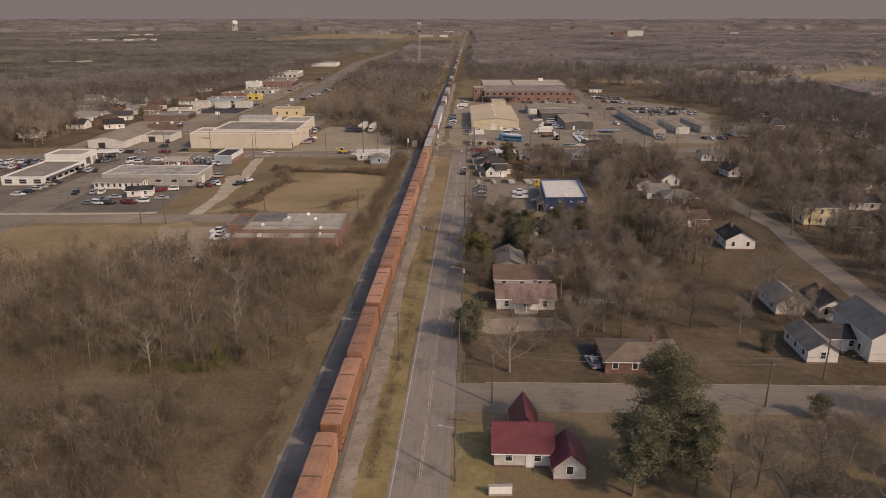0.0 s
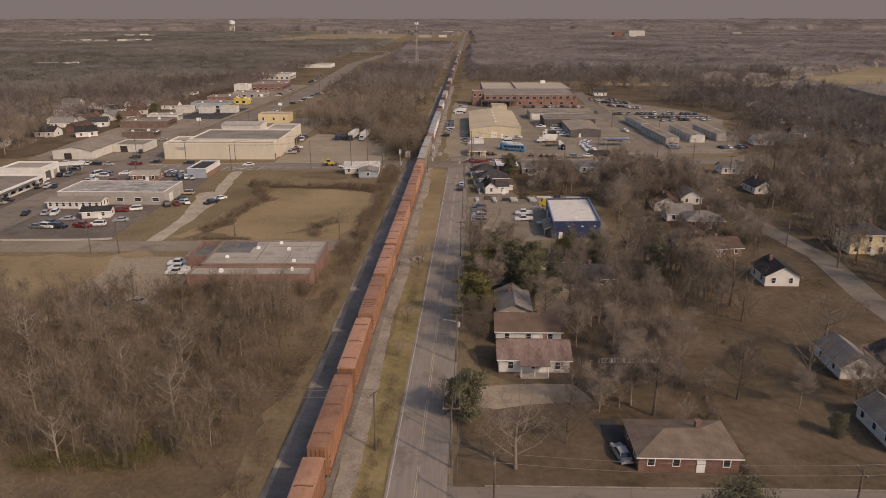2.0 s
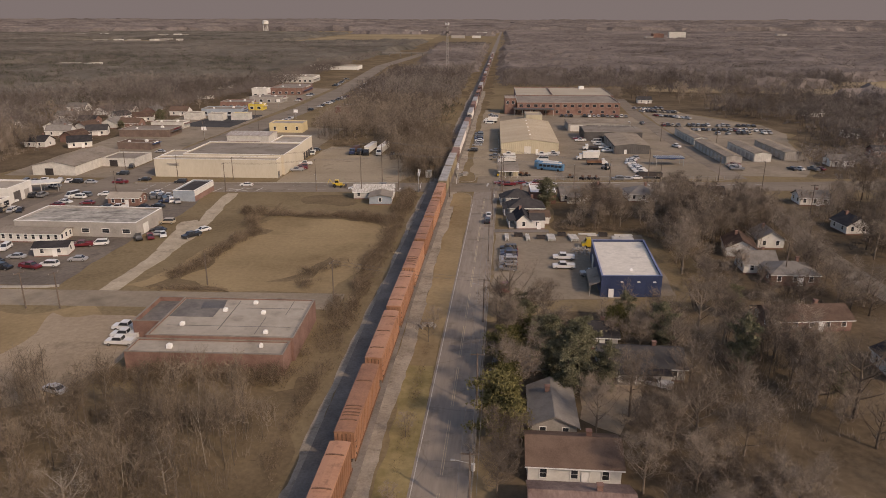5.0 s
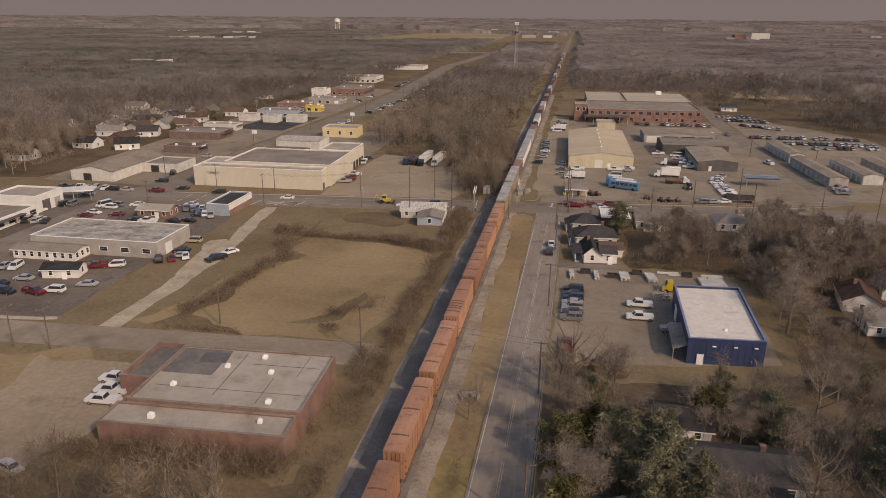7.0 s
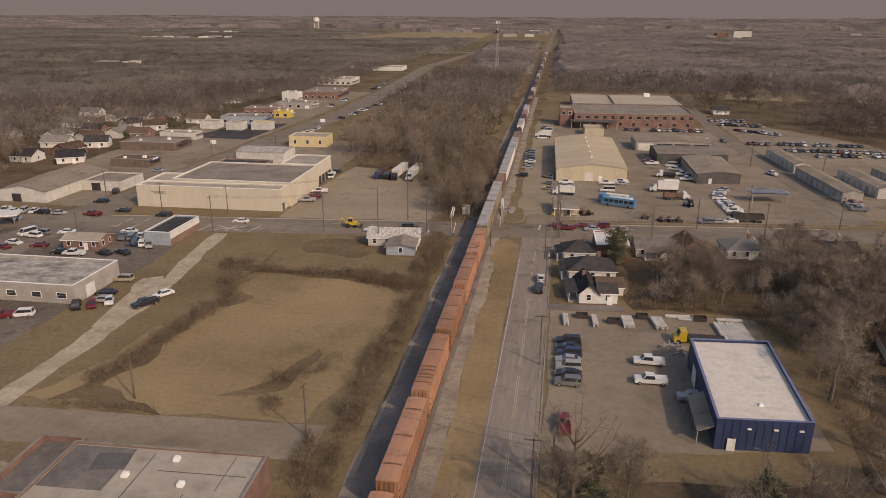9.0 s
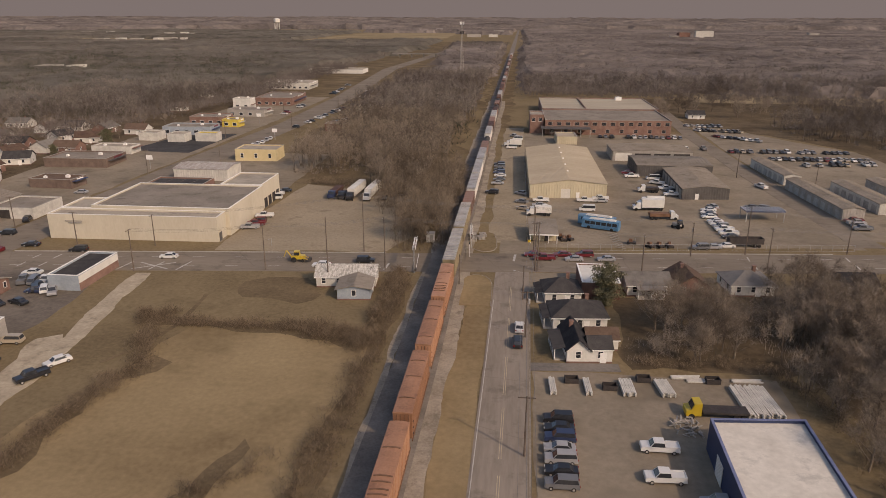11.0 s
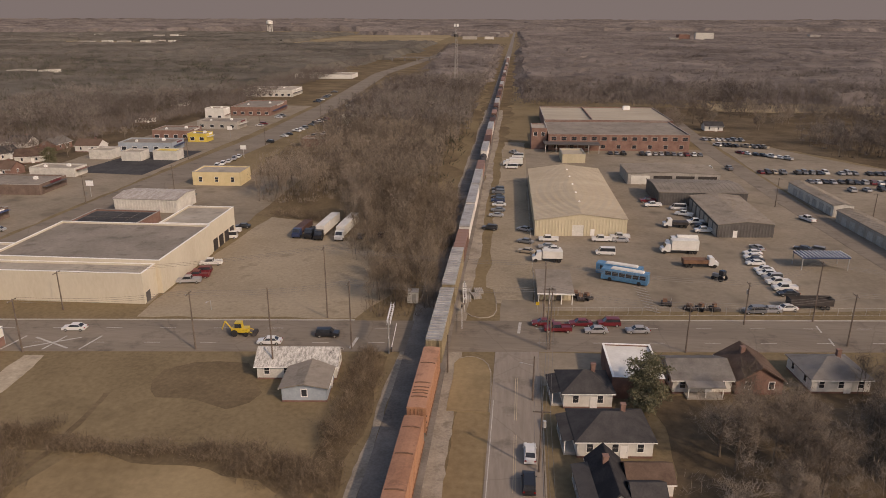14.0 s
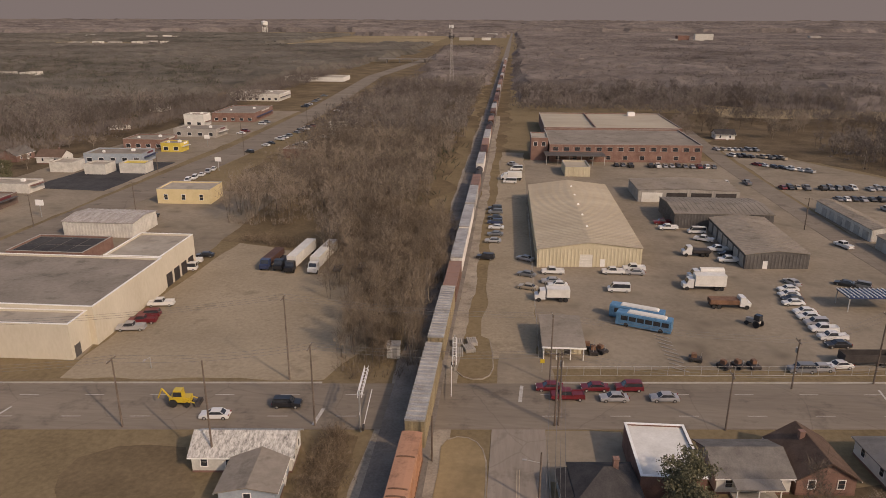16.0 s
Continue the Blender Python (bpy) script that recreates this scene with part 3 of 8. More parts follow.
setting("road", ribbon([(92, 110), (91, 140), (93, 165), (93, 180), (96, 208), (92, 235), (91, 264), (92, 292), (95, 336)], 3.4, -0.3, 0.06), ROADGREY, "winding back street among the houses", "road")
setting("driveway", ragged([(-87.5, 216), (-87.4, 232), (-87.2, 250), (-87, 262), (-89, 279), (-91.5, 296), (-93, 312)], 2.2, -0.2, 0.062, 0.7, 1.5, 17), SAND, "pale dirt track across the vacant lot", "driveway")
setting("ditch", ragged([(-77, 266), (-72.5, 274), (-70.8, 283), (-71, 292), (-71.6, 300)], 0.5, -0.2, 0.064, 0.5, 1.2, 19), LITTER, "dark leaf-filled ditch across the vacant lot", "ditch")
setting("driveway", ribbon([(1.5, 272.8), (18, 274)], 1.5, -0.2, 0.075), CONCRETE_DARK, "stained concrete driveway beside the white house", "driveway")
for x in range(-130, 104, 11):
    for off in (-3.4, 3.4):
        if -30 < x < 0:
            continue
        setting("lane_line", ribbon([(x, cross_y(x) + off), (x + 3.2, cross_y(x + 3.2) + off)], 0.08, 0.08, 0.097), PAINT_WHITE, "short white lane dash on the cross road", "road marking")
for x in (-1.5, -34.0):
    setting("stop_line", ribbon([(x, cross_y(x) + (1.0 if x > -10 else -6)), (x + 0.4, cross_y(x) + (6.5 if x > -10 else -1))], 0.3, 0.08, 0.097), PAINT_WHITE, "white stop line before the level crossing", "road marking")
setting("kerb", ribbon([(x, cross_y(x) + 7.5) for x in range(-136, -26, 10)], 0.16, -0.1, 0.2), CONCRETE, "pale concrete kerb of the cross road", "kerb")
setting("kerb", ribbon([(x, cross_y(x) + 7.5) for x in range(4, 92, 8)], 0.16, -0.1, 0.2), CONCRETE, "pale concrete kerb of the cross road", "kerb")

setting("track_shoulder", ragged([(track_x(y) + 3.3 + 0.35 * math.sin(y * 0.07), y) for y in range(-80, 700, 10)], 1.5, -0.3, 0.07, 0.55, 1.6, 3), SHOULDER, "pale gravel strip beside the railway", "gravel strip")
setting("track_shoulder", ragged([(track_x(y) - 6.6 + 0.3 * math.sin(y * 0.06), y) for y in range(-80, 700, 10)], 0.7, -0.3, 0.07, 0.6, 1.6, 5), SHOULDER, "pale dirt bank beside the railway", "gravel strip")
# the railway: bed and the track under the train
setting("track_bed", ribbon([(track_x(y) - 2.0 + 0.2 * math.sin(y * 0.05), y) for y in range(-80, 1400, 10)] + [(track_x(y) - 1.6, y) for y in range(1400, 4800, 200)], 4.2, -0.3, 0.12), BALLAST, "pale ballast bed of the railway", "track bed")
for side in (-0.72, 0.72):
    setting("rail", ribbon([(track_x(y) + side, y) for y in range(-80, 1401, 20)], 0.045, 0.2, 0.36), RAIL, "worn steel rail on timber sleepers", "rail")

# rounded kerbed corners of the level crossing
def corner(name, poly, label, material):
    setting(name, blob(poly, -0.1, 0.13, 0.15, 1.5, 5), material, label, "verge")
    k = len(poly)
    setting("kerb", ribbon([poly[i] for i in range(k // 2 - 3, k)], 0.09, -0.1, 0.18), SHOULDER, "pale worn kerb round the grass corner", "kerb")


corner("verge", [(-13.4, 300), (-13.4, 316.4), (-12.6, 318.4), (-11.2, 319.3), (-9.6, 319.2), (-8.2, 318.2), (-7.2, 316.4), (-6.6, 313.5), (-6.45, 309), (-6.5, 300)], "dry grass nose of the verge at the crossing", LAWN)
corner("verge", [(-9.6, 356), (-12.4, 350), (-12.8, 340.2), (-11.6, 338.4), (-9.8, 337.5), (-8.0, 337.8), (-6.8, 339.2), (-6.2, 342), (-6.4, 347), (-7.2, 354)], "trodden grass island beside the stacked sleepers", GRASS)

# railway crossing markings on the cross road
for x in (-93.0, -86.0, -101.0):
    setting("stop_line", ribbon([(x, cross_y(x) - 6.6), (x + 1.2, cross_y(x) - 0.4)], 0.2, 0.08, 0.097), PAINT_WHITE, "white bar painted before the railway crossing", "road marking")
for a, b in (((-97.5, -6.0), (-88.5, -1.2)), ((-97.5, -1.2), (-88.5, -6.0))):
    setting("crossing_mark", ribbon([(a[0], cross_y(a[0]) + a[1]), (b[0], cross_y(b[0]) + b[1])], 0.22, 0.08, 0.099 if a[1] < -3 else 0.097), PAINT_WHITE, "white painted cross warning of the railway", "road marking")
for x in (-122.0, -127.5, 60.0, 86.0):
    for off in (-4.6, 1.6):
        setting("turn_line", ribbon([(x, cross_y(x) + off), (x + 0.3, cross_y(x) + off + 3.4)], 0.18, 0.08, 0.097), PAINT_WHITE, "short white stop bar on the cross road", "road marking")
setting("clearing", ragged([(-36.5 + 0.03 * y + 0.8 * math.sin(y * 0.08), y) for y in range(96, 186, 6)], 1.9, -0.2, 0.05, 1.5, 2.0, 7), LITTER, "rough grass path between wood and track", "clearing")

# ---- the freight train ----
def wheelset(s, y):
    for sx in (-0.75, 0.75):
        s.rod((sx - 0.07, y, 0.82), (sx + 0.07, y, 0.82), 0.46, n=12)
    s.rod((-0.8, y, 0.82), (0.8, y, 0.82), 0.08)


def bogie(y):
    s = Shape()
    for d in (-0.9, 0.9):
        wheelset(s, y + d)
    for sx in (-1.0, 1.0):
        s.box(sx, y, 0.7, 0.2, 2.6, 0.35)
    s.box(0, y, 0.8, 2.0, 0.5, 0.35)
    return s


BOGIE = bogie(0).mesh("bogie", STEEL_DARK)
PITCH, TRAIN_END = 22.7, 312.0
LONG, TOP = 20.3, 5.35
BOX_BODY = Shape().corrugated(2.86, LONG, 1.05, TOP - 0.12, 1.1, 0.06).mesh("body", ORANGE)
BOX_ROOF = Shape().profile([(-1.5, TOP - 0.12), (1.5, TOP - 0.12), (1.46, TOP), (0.5, TOP + 0.12), (-0.5, TOP + 0.12), (-1.46, TOP)], -LONG / 2 - 0.08, LONG / 2 + 0.08).mesh("roof", ORANGE)
BAND = Shape().profile([(-1.3, TOP - 0.02), (1.3, TOP - 0.02), (1.2, TOP + 0.1), (0.5, TOP + 0.2), (-0.5, TOP + 0.2), (-1.2, TOP + 0.1)], -0.12, 0.12).mesh("roof_band", RUST)
POST = Shape().box(0, 0, 1.2, 0.12, 0.1, TOP - 1.5).mesh("end_post", RUST)
SILL = Shape().box(0, 0, 0.78, 0.14, LONG + 0.6, 0.26).mesh("side_sill", RUST)
RUNG = Shape().box(0, 0, 0, 0.1, 0.5, 0.05).mesh("rung", STEEL_DARK)
FLOOR = Shape().box(0, 0, 0.8, 2.2, LONG + 1.0, 0.24)
FLOOR.box(0, 0, 0.85, 0.4, LONG + 2.3, 0.2)
UNDER = FLOOR.mesh("underframe", STEEL_DARK)
for i in range(18):
    yc = TRAIN_END - LONG / 2 - i * PITCH
    car = thing("rail_wagon", track_x(yc), yc, 0, -0.48, "faded orange steel boxcar of the freight train", "rail wagon", "orange boxcars")
    part("body", BOX_BODY, None, car)
    part("roof", BOX_ROOF, None, car, "", pose(0, 0, 0, 0, 0, 90))
    part("underframe", UNDER, None, car)
    rg = random.Random(i)
    for u in ([-6.5, 0.3, 6.8] if i % 3 else [-7.5, -6.3, -5.1, -3.9, -2.7, 4.2]):
        part("roof_band", BAND, None, car, "rusty roof band", pose(0, u + rg.uniform(-0.6, 0.6), 0, 0, 0, 90))
    for sy in (-1, 1):
        part("bogie", BOGIE, None, car, "", pose(0, sy * (LONG / 2 - 2.4), 0))
        for u in (-0.9, -0.3, 0.3, 0.9):
            part("end_post", POST, None, car, "", pose(u, sy * (LONG / 2 + 0.06), 0))
    for sx in (-1, 1):
        part("side_sill", SILL, None, car, "", pose(sx * 1.5, 0, 0))
        for z in (1.6, 2.6, 3.6):
            part("rung", RUNG, None, car, "", pose(sx * 1.53, -LONG / 2 + 0.6, z))


def wagon(y, length, kind):
    """A closed wagon: autorack, white refrigerated wagon, boxcar, hopper or tank wagon."""
    looks = {"autorack": (AUTORACK, 5.4, "tall autorack with ribbed pale roof and yellowish side panels"), "reefer": (WHITE_CAR, 4.6, "weathered white closed freight wagon"),
             "boxcar": (BOX_BROWN, 4.3, "dark brown steel boxcar of the freight train"), "tank": (STEEL_DARK, 4.2, "black tank wagon of the freight train")}
    m_, top, lab = looks[kind]
    car = thing("rail_wagon", track_x(y), y, 0, -0.48, lab, "rail wagon", "wagons of the train")
    if kind == "tank":
        s = Shape().rod((0, -length / 2 + 1.2, 2.7), (0, length / 2 - 1.2, 2.7), 1.45, n=14)
        s.rod((0, 0, 4.0), (0, 0, 4.6), 0.5, n=10)
    else:
        s = Shape().corrugated(2.9, length - 1.2, 1.0, top, 1.3, 0.07)
    part("body", s, m_, car)
    if kind != "tank":
        r = Shape()
        half = length / 2 - 0.6
        k = max(4, int(length / (1.35 if kind == "autorack" else 2.4)))
        u = 2 * half / k
        line = [(-half, 0.0)]
        for j in range(k):
            q = -half + j * u
            line += [(q, 0.3), (q + 0.6 * u, 0.3), (q + 0.64 * u, 0.12 if kind == "autorack" else 0.36), (q + 0.96 * u, 0.12 if kind == "autorack" else 0.36)]
        line += [(half, 0.3), (half, 0.0)]
        n = len(line)
        r.add([(q, -1.5, top + dz) for q, dz in line] + [(q, 1.5, top + dz) for q, dz in line], [(i_, n + i_, n + i_ + 1, i_ + 1) for i_ in range(n - 1)] + [tuple(range(n)), tuple(range(2 * n - 1, n - 1, -1))])
        part("roof", r, GALV if kind in ("autorack", "reefer") else BOX_BROWN, car, "ribbed metal roof", pose(0, 0, 0, 0, 0, 90))
    part("underframe", Shape().box(0, 0, 0.75, 2.2, length - 0.6, 0.28), STEEL_DARK, car)
    for sy in (-1, 1):
        part("bogie", BOGIE, None, car, "", pose(0, sy * (length / 2 - 2.6), 0))


y_at = TRAIN_END + 2.0
order = ["autorack", "autorack", "boxcar", "reefer", "reefer", "reefer", "boxcar", "tank", "reefer", "boxcar", "boxcar", "reefer", "boxcar", "tank"]
for k in range(46):
    kd = order[k % len(order)] if k < 14 else ("boxcar", "tank", "boxcar", "reefer", "tank", "boxcar", "boxcar")[k % 7]
    ln = {"autorack": 27.0, "reefer": 26.0, "boxcar": 18.5, "tank": 17.0}[kd]
    wagon(y_at + ln / 2, ln, kd)
    y_at += ln + 1.0

# ---- buildings ----
WIN_CACHE = {}
FOOT = []


def window_mesh(w, h, style):
    if (w, h, style) not in WIN_CACHE:
        f = Shape()
        t = 0.1
        f.ring(w + 2 * t, h + 2 * t, t, 0.0, 0.08)
        f.v = [(v[0], -v[2], v[1] + h / 2 + t) for v in f.v]
        p = Shape().box(0, 0.0, t, w, 0.05, h / 2 - 0.04 if style != "plain" else h)
        WIN_CACHE[(w, h, style)] = (f.mesh("window", GREY_WALL if style == "grey" else TRIM), p.mesh("pane", GLASS))
    return WIN_CACHE[(w, h, style)]


def windows(house, w, d, z, size=(0.9, 1.3), gap=3.2, style="white", sides="snew"):
    """Framed panes spread along the walls of a box w by d."""
    fm, pm = window_mesh(*size, style)
    for side, length, rot in (("s", w, 0), ("n", w, 180), ("e", d, 90), ("w", d, -90)):
        if side not in sides:
            continue
        k = max(1, int(length / gap))
        for i in range(k):
            u = (i + 0.5) * length / k - length / 2
            off = (d if side in "sn" else w) / 2 + 0.012
            m = pose(0, 0, 0, 0, 0, rot) @ pose(u, -off, z)
            ob = part("window", fm, None, house, "", m)
            part("pane", pm, None, ob)
            if style != "plain":
                part("pane", pm, None, ob, "", pose(0, 0, size[1] / 2 + 0.04))


def door(house, x, y, rot=0, w=0.95, h=2.05, material=None, name="door", z=0.05):
    s = Shape().box(0, 0, 0, w, 0.08, h)
    for sx in (-1, 1):
        s.box(sx * (w / 2 + 0.06), -0.02, 0, 0.1, 0.12, h + 0.1)
    ob = part(name, s, material or TRIM, house, "", pose(x, y, z, 0, 0, rot))
    part("handle", Shape().rod((w * 0.36, -0.08, h * 0.48), (w * 0.36, -0.12, h * 0.48), 0.04), GALV, ob)


def house(x, y, rot, w, d, h=2.8, rise=1.9, wall=None, roof=None, kind="gable", over=0.45, label="", chimney=True, porch=None, wins="snew", storeys=1, gap=3.2, found=True):
    """A dwelling with its ridge along local x; the gables face local x."""
    wall, roof = wall or WHITE, roof or SHINGLE_GREY
    ob = thing("house", x, y, 0, rot, label, "house", "houses of the town")
    FOOT.append((x, y, math.hypot(w, d) / 2))
    s = Shape()
    hw, hd = w / 2, d / 2
    if found:
        part("foundation", Shape().box(0, 0, -0.1, w + 0.06, d + 0.06, 0.45), BRICK_DARK, ob)
    vs = [(-hw, -hd, 0.3), (hw, -hd, 0.3), (hw, hd, 0.3), (-hw, hd, 0.3), (-hw, -hd, h), (hw, -hd, h), (hw, hd, h), (-hw, hd, h)]
    s.add(vs, [(0, 1, 5, 4), (1, 2, 6, 5), (2, 3, 7, 6), (3, 0, 4, 7), (7, 6, 5, 4)])
    r = Shape()
    t = 0.16
    if kind == "gable":
        s.add([(-hw, -hd, h), (-hw, hd, h), (-hw, 0, h + rise), (hw, -hd, h), (hw, hd, h), (hw, 0, h + rise)], [(0, 2, 1), (3, 4, 5)])
        e = hd + over
        ze = h - over * rise / hd + 0.01
        r.profile([(-e, ze), (0, h + rise + 0.01), (e, ze), (e, ze + t), (0.12, h + rise + t + 0.02), (0.1, h + rise + t + 0.06), (-0.1, h + rise + t + 0.06), (-0.12, h + rise + t + 0.02), (-e, ze + t)], -hw - over, hw + over)
    else:
        q = max(0.0, hw - hd)
        e1, e2 = hw + over, hd + over
        ze = h - 0.1
        vs = [(-e1, -e2, ze), (e1, -e2, ze), (e1, e2, ze), (-e1, e2, ze), (-e1, -e2, ze + t), (e1, -e2, ze + t), (e1, e2, ze + t), (-e1, e2, ze + t), (-q, 0, h + rise), (q, 0, h + rise)]
        r.add(vs, [(3, 2, 1, 0), (0, 1, 5, 4), (1, 2, 6, 5), (2, 3, 7, 6), (3, 0, 4, 7), (4, 5, 9, 8), (5, 6, 9), (6, 7, 8, 9), (7, 4, 8)])
    part("wall", s, wall, ob)
    part("roof", r, roof, ob)
    for sy in (-1, 1):
        tr = Shape().box(0, sy * (hd + over - 0.02), h - (over * rise / hd if kind == "gable" else 0.1) - 0.08, w + 2 * over, 0.06, 0.2)
        part("fascia", tr, TRIM, ob)
    for lev in range(storeys):
        windows(ob, w, d, 1.0 + lev * 2.8, gap=gap, sides=wins, style="plain" if gap >= 5 else "white")
    door(ob, w * 0.12, -hd - 0.02)
    if chimney:
        c = Shape().box(w * 0.18, hd * 0.2, h, 0.7, 0.7, rise + 0.7)
        c.box(w * 0.18, hd * 0.2, h + rise + 0.7, 0.85, 0.85, 0.12)
        part("chimney", c, BRICK, ob)
    if porch:
        side, depth, width = porch
        turn = pose(0, 0, 0, 0, 0, {"s": 0, "e": 90, "n": 180, "w": 270}[side])
        y0 = hd if side in "sn" else hw
        part("porch_floor", Shape().box(0, -y0 - depth / 2, 0.0, width, depth, 0.35), CONCRETE, ob, "", turn)
        rf = Shape()
        a = [(-width / 2 - 0.2, -y0, h - 0.05), (-width / 2 - 0.2, -y0 - depth - 0.3, h - 0.5), (width / 2 + 0.2, -y0 - depth - 0.3, h - 0.5), (width / 2 + 0.2, -y0, h - 0.05)]
        rf.add(a + [(p_[0], p_[1], p_[2] + 0.12) for p_ in a], [(3, 2, 1, 0), (4, 5, 6, 7), (0, 1, 5, 4), (1, 2, 6, 5), (2, 3, 7, 6), (3, 0, 4, 7)])
        part("porch_roof", rf, roof, ob, "", turn)
        k = max(2, int(width / 2.4) + 1)
        for i in range(k):
            part("porch_post", Shape().box(-width / 2 + 0.1 + i * (width - 0.2) / (k - 1), -y0 - depth + 0.1, 0.35, 0.14, 0.14, h - 0.85), TRIM, ob, "", turn)
    return ob


def hall(name, x, y, rot, w, d, h, wall, roof, label, category="shop", parapet=0.45, coping=None, ribs=False, group="", skew=0.0):
    """A flat-roofed block with a parapet round its roof; x, y is its centre."""
    ob = thing(name, x, y, 0, rot, label, category, group)
    if skew:
        SKEW[ob.name] = skew
    t = 0.3
    if ribs:
        s = Shape().corrugated(w, d, 0, h - parapet - 0.21, 1.0)
        part("parapet", Shape().ring(w, d, t, h - parapet - 0.2, h), wall, ob)
    else:
        s = Shape().ring(w, d, t, 0, h)
    part("wall", s, wall, ob)
    part("roof", Shape().box(0, 0, h - parapet - 0.2, w - 2 * t, d - 2 * t, 0.2), roof, ob)
    c = Shape().ring(w + 0.1, d + 0.1, t + 0.1, h + 0.004, h + 0.09)
    FOOT.append((x, y, math.hypot(w, d) / 2))
    part("coping", c, coping or GREY_WALL, ob)
    return ob


def roof_unit(ob, x, y, z, sx=1.6, sy=1.6, sz=1.0):
    s = Shape().box(x, y, z, sx, sy, sz)
    s.box(x, y, z + sz, sx * 0.9, sy * 0.9, 0.12)
    s.rod((x, y, z + sz + 0.1), (x, y, z + sz + 0.25), sx * 0.3, n=10)
    part("roof_vent", s, TRIM, ob)


def shed(name, x, y, rot, w, d, h, rise, wall, roof, label, category="warehouse", ribs=True, over=0.25, group="", skew=0.0):
    """A low-pitched steel shed; ridge along local y, gables facing local -y and +y."""
    ob = thing(name, x, y, 0, rot, label, category, group)
    if skew:
        SKEW[ob.name] = skew
    hw, hd = w / 2, d / 2
    FOOT.append((x, y, math.hypot(w, d) / 2))
    s = Shape()
    if ribs:
        s.corrugated(w, d, 0, h, 0.9)
    else:
        s.box(0, 0, 0, w, d, h)
    for sy in (-1, 1):
        a = [(-hw, sy * hd, h), (hw, sy * hd, h), (0, sy * hd, h + rise)]
        s.add(a if sy < 0 else a[::-1], [(0, 1, 2)])
    part("wall", s, wall, ob)
    for sx in (-1, 1):
        r = Shape()
        e = hw + over
        ze, zr = h - over * rise / hw + 0.02, h + rise + 0.02
        k = max(2, int(d / 1.4))
        u = (d + 2 * over) / k
        line = [(-hd - over, 0.0)]
        for i in range(k):
            q = -hd - over + i * u
            line += [(q, 0.15), (q + 0.86 * u, 0.15), (q + 0.88 * u, 0.24), (q + 0.98 * u, 0.24)]
        line += [(hd + over, 0.15), (hd + over, 0.0)]
        n = len(line)
        vs = [(sx * e, q, ze + dz) for q, dz in line] + [(0.0, q, zr + dz) for q, dz in line]
        fs = [(i, i + 1, n + i + 1, n + i) if sx > 0 else (n + i, n + i + 1, i + 1, i) for i in range(n - 1)]
        fs += [(n - 1, 0, n, 2 * n - 1)] if sx > 0 else [(2 * n - 1, n, 0, n - 1)]
        r.add(vs, fs + [tuple(range(n))])
        part("roof_slope", r, roof, ob)
    return ob


def bay_door(ob, x, y, rot, w=3.2, h=3.2, material=None, z=0.02):
    s = Shape()
    line = [(0.05, 0.0), (0.05, h)]
    for i in range(8, 0, -1):
        z_ = h * i / 8
        line += [(-0.05, z_), (-0.05, z_ - h / 8 * 0.7), (-0.02, z_ - h / 8 * 0.8), (-0.02, z_ - h / 8)]
    s.profile(line, -w / 2, w / 2)
    part("roller_door", s, material or WHITE, ob, "", pose(x, y, z, 0, 0, rot))

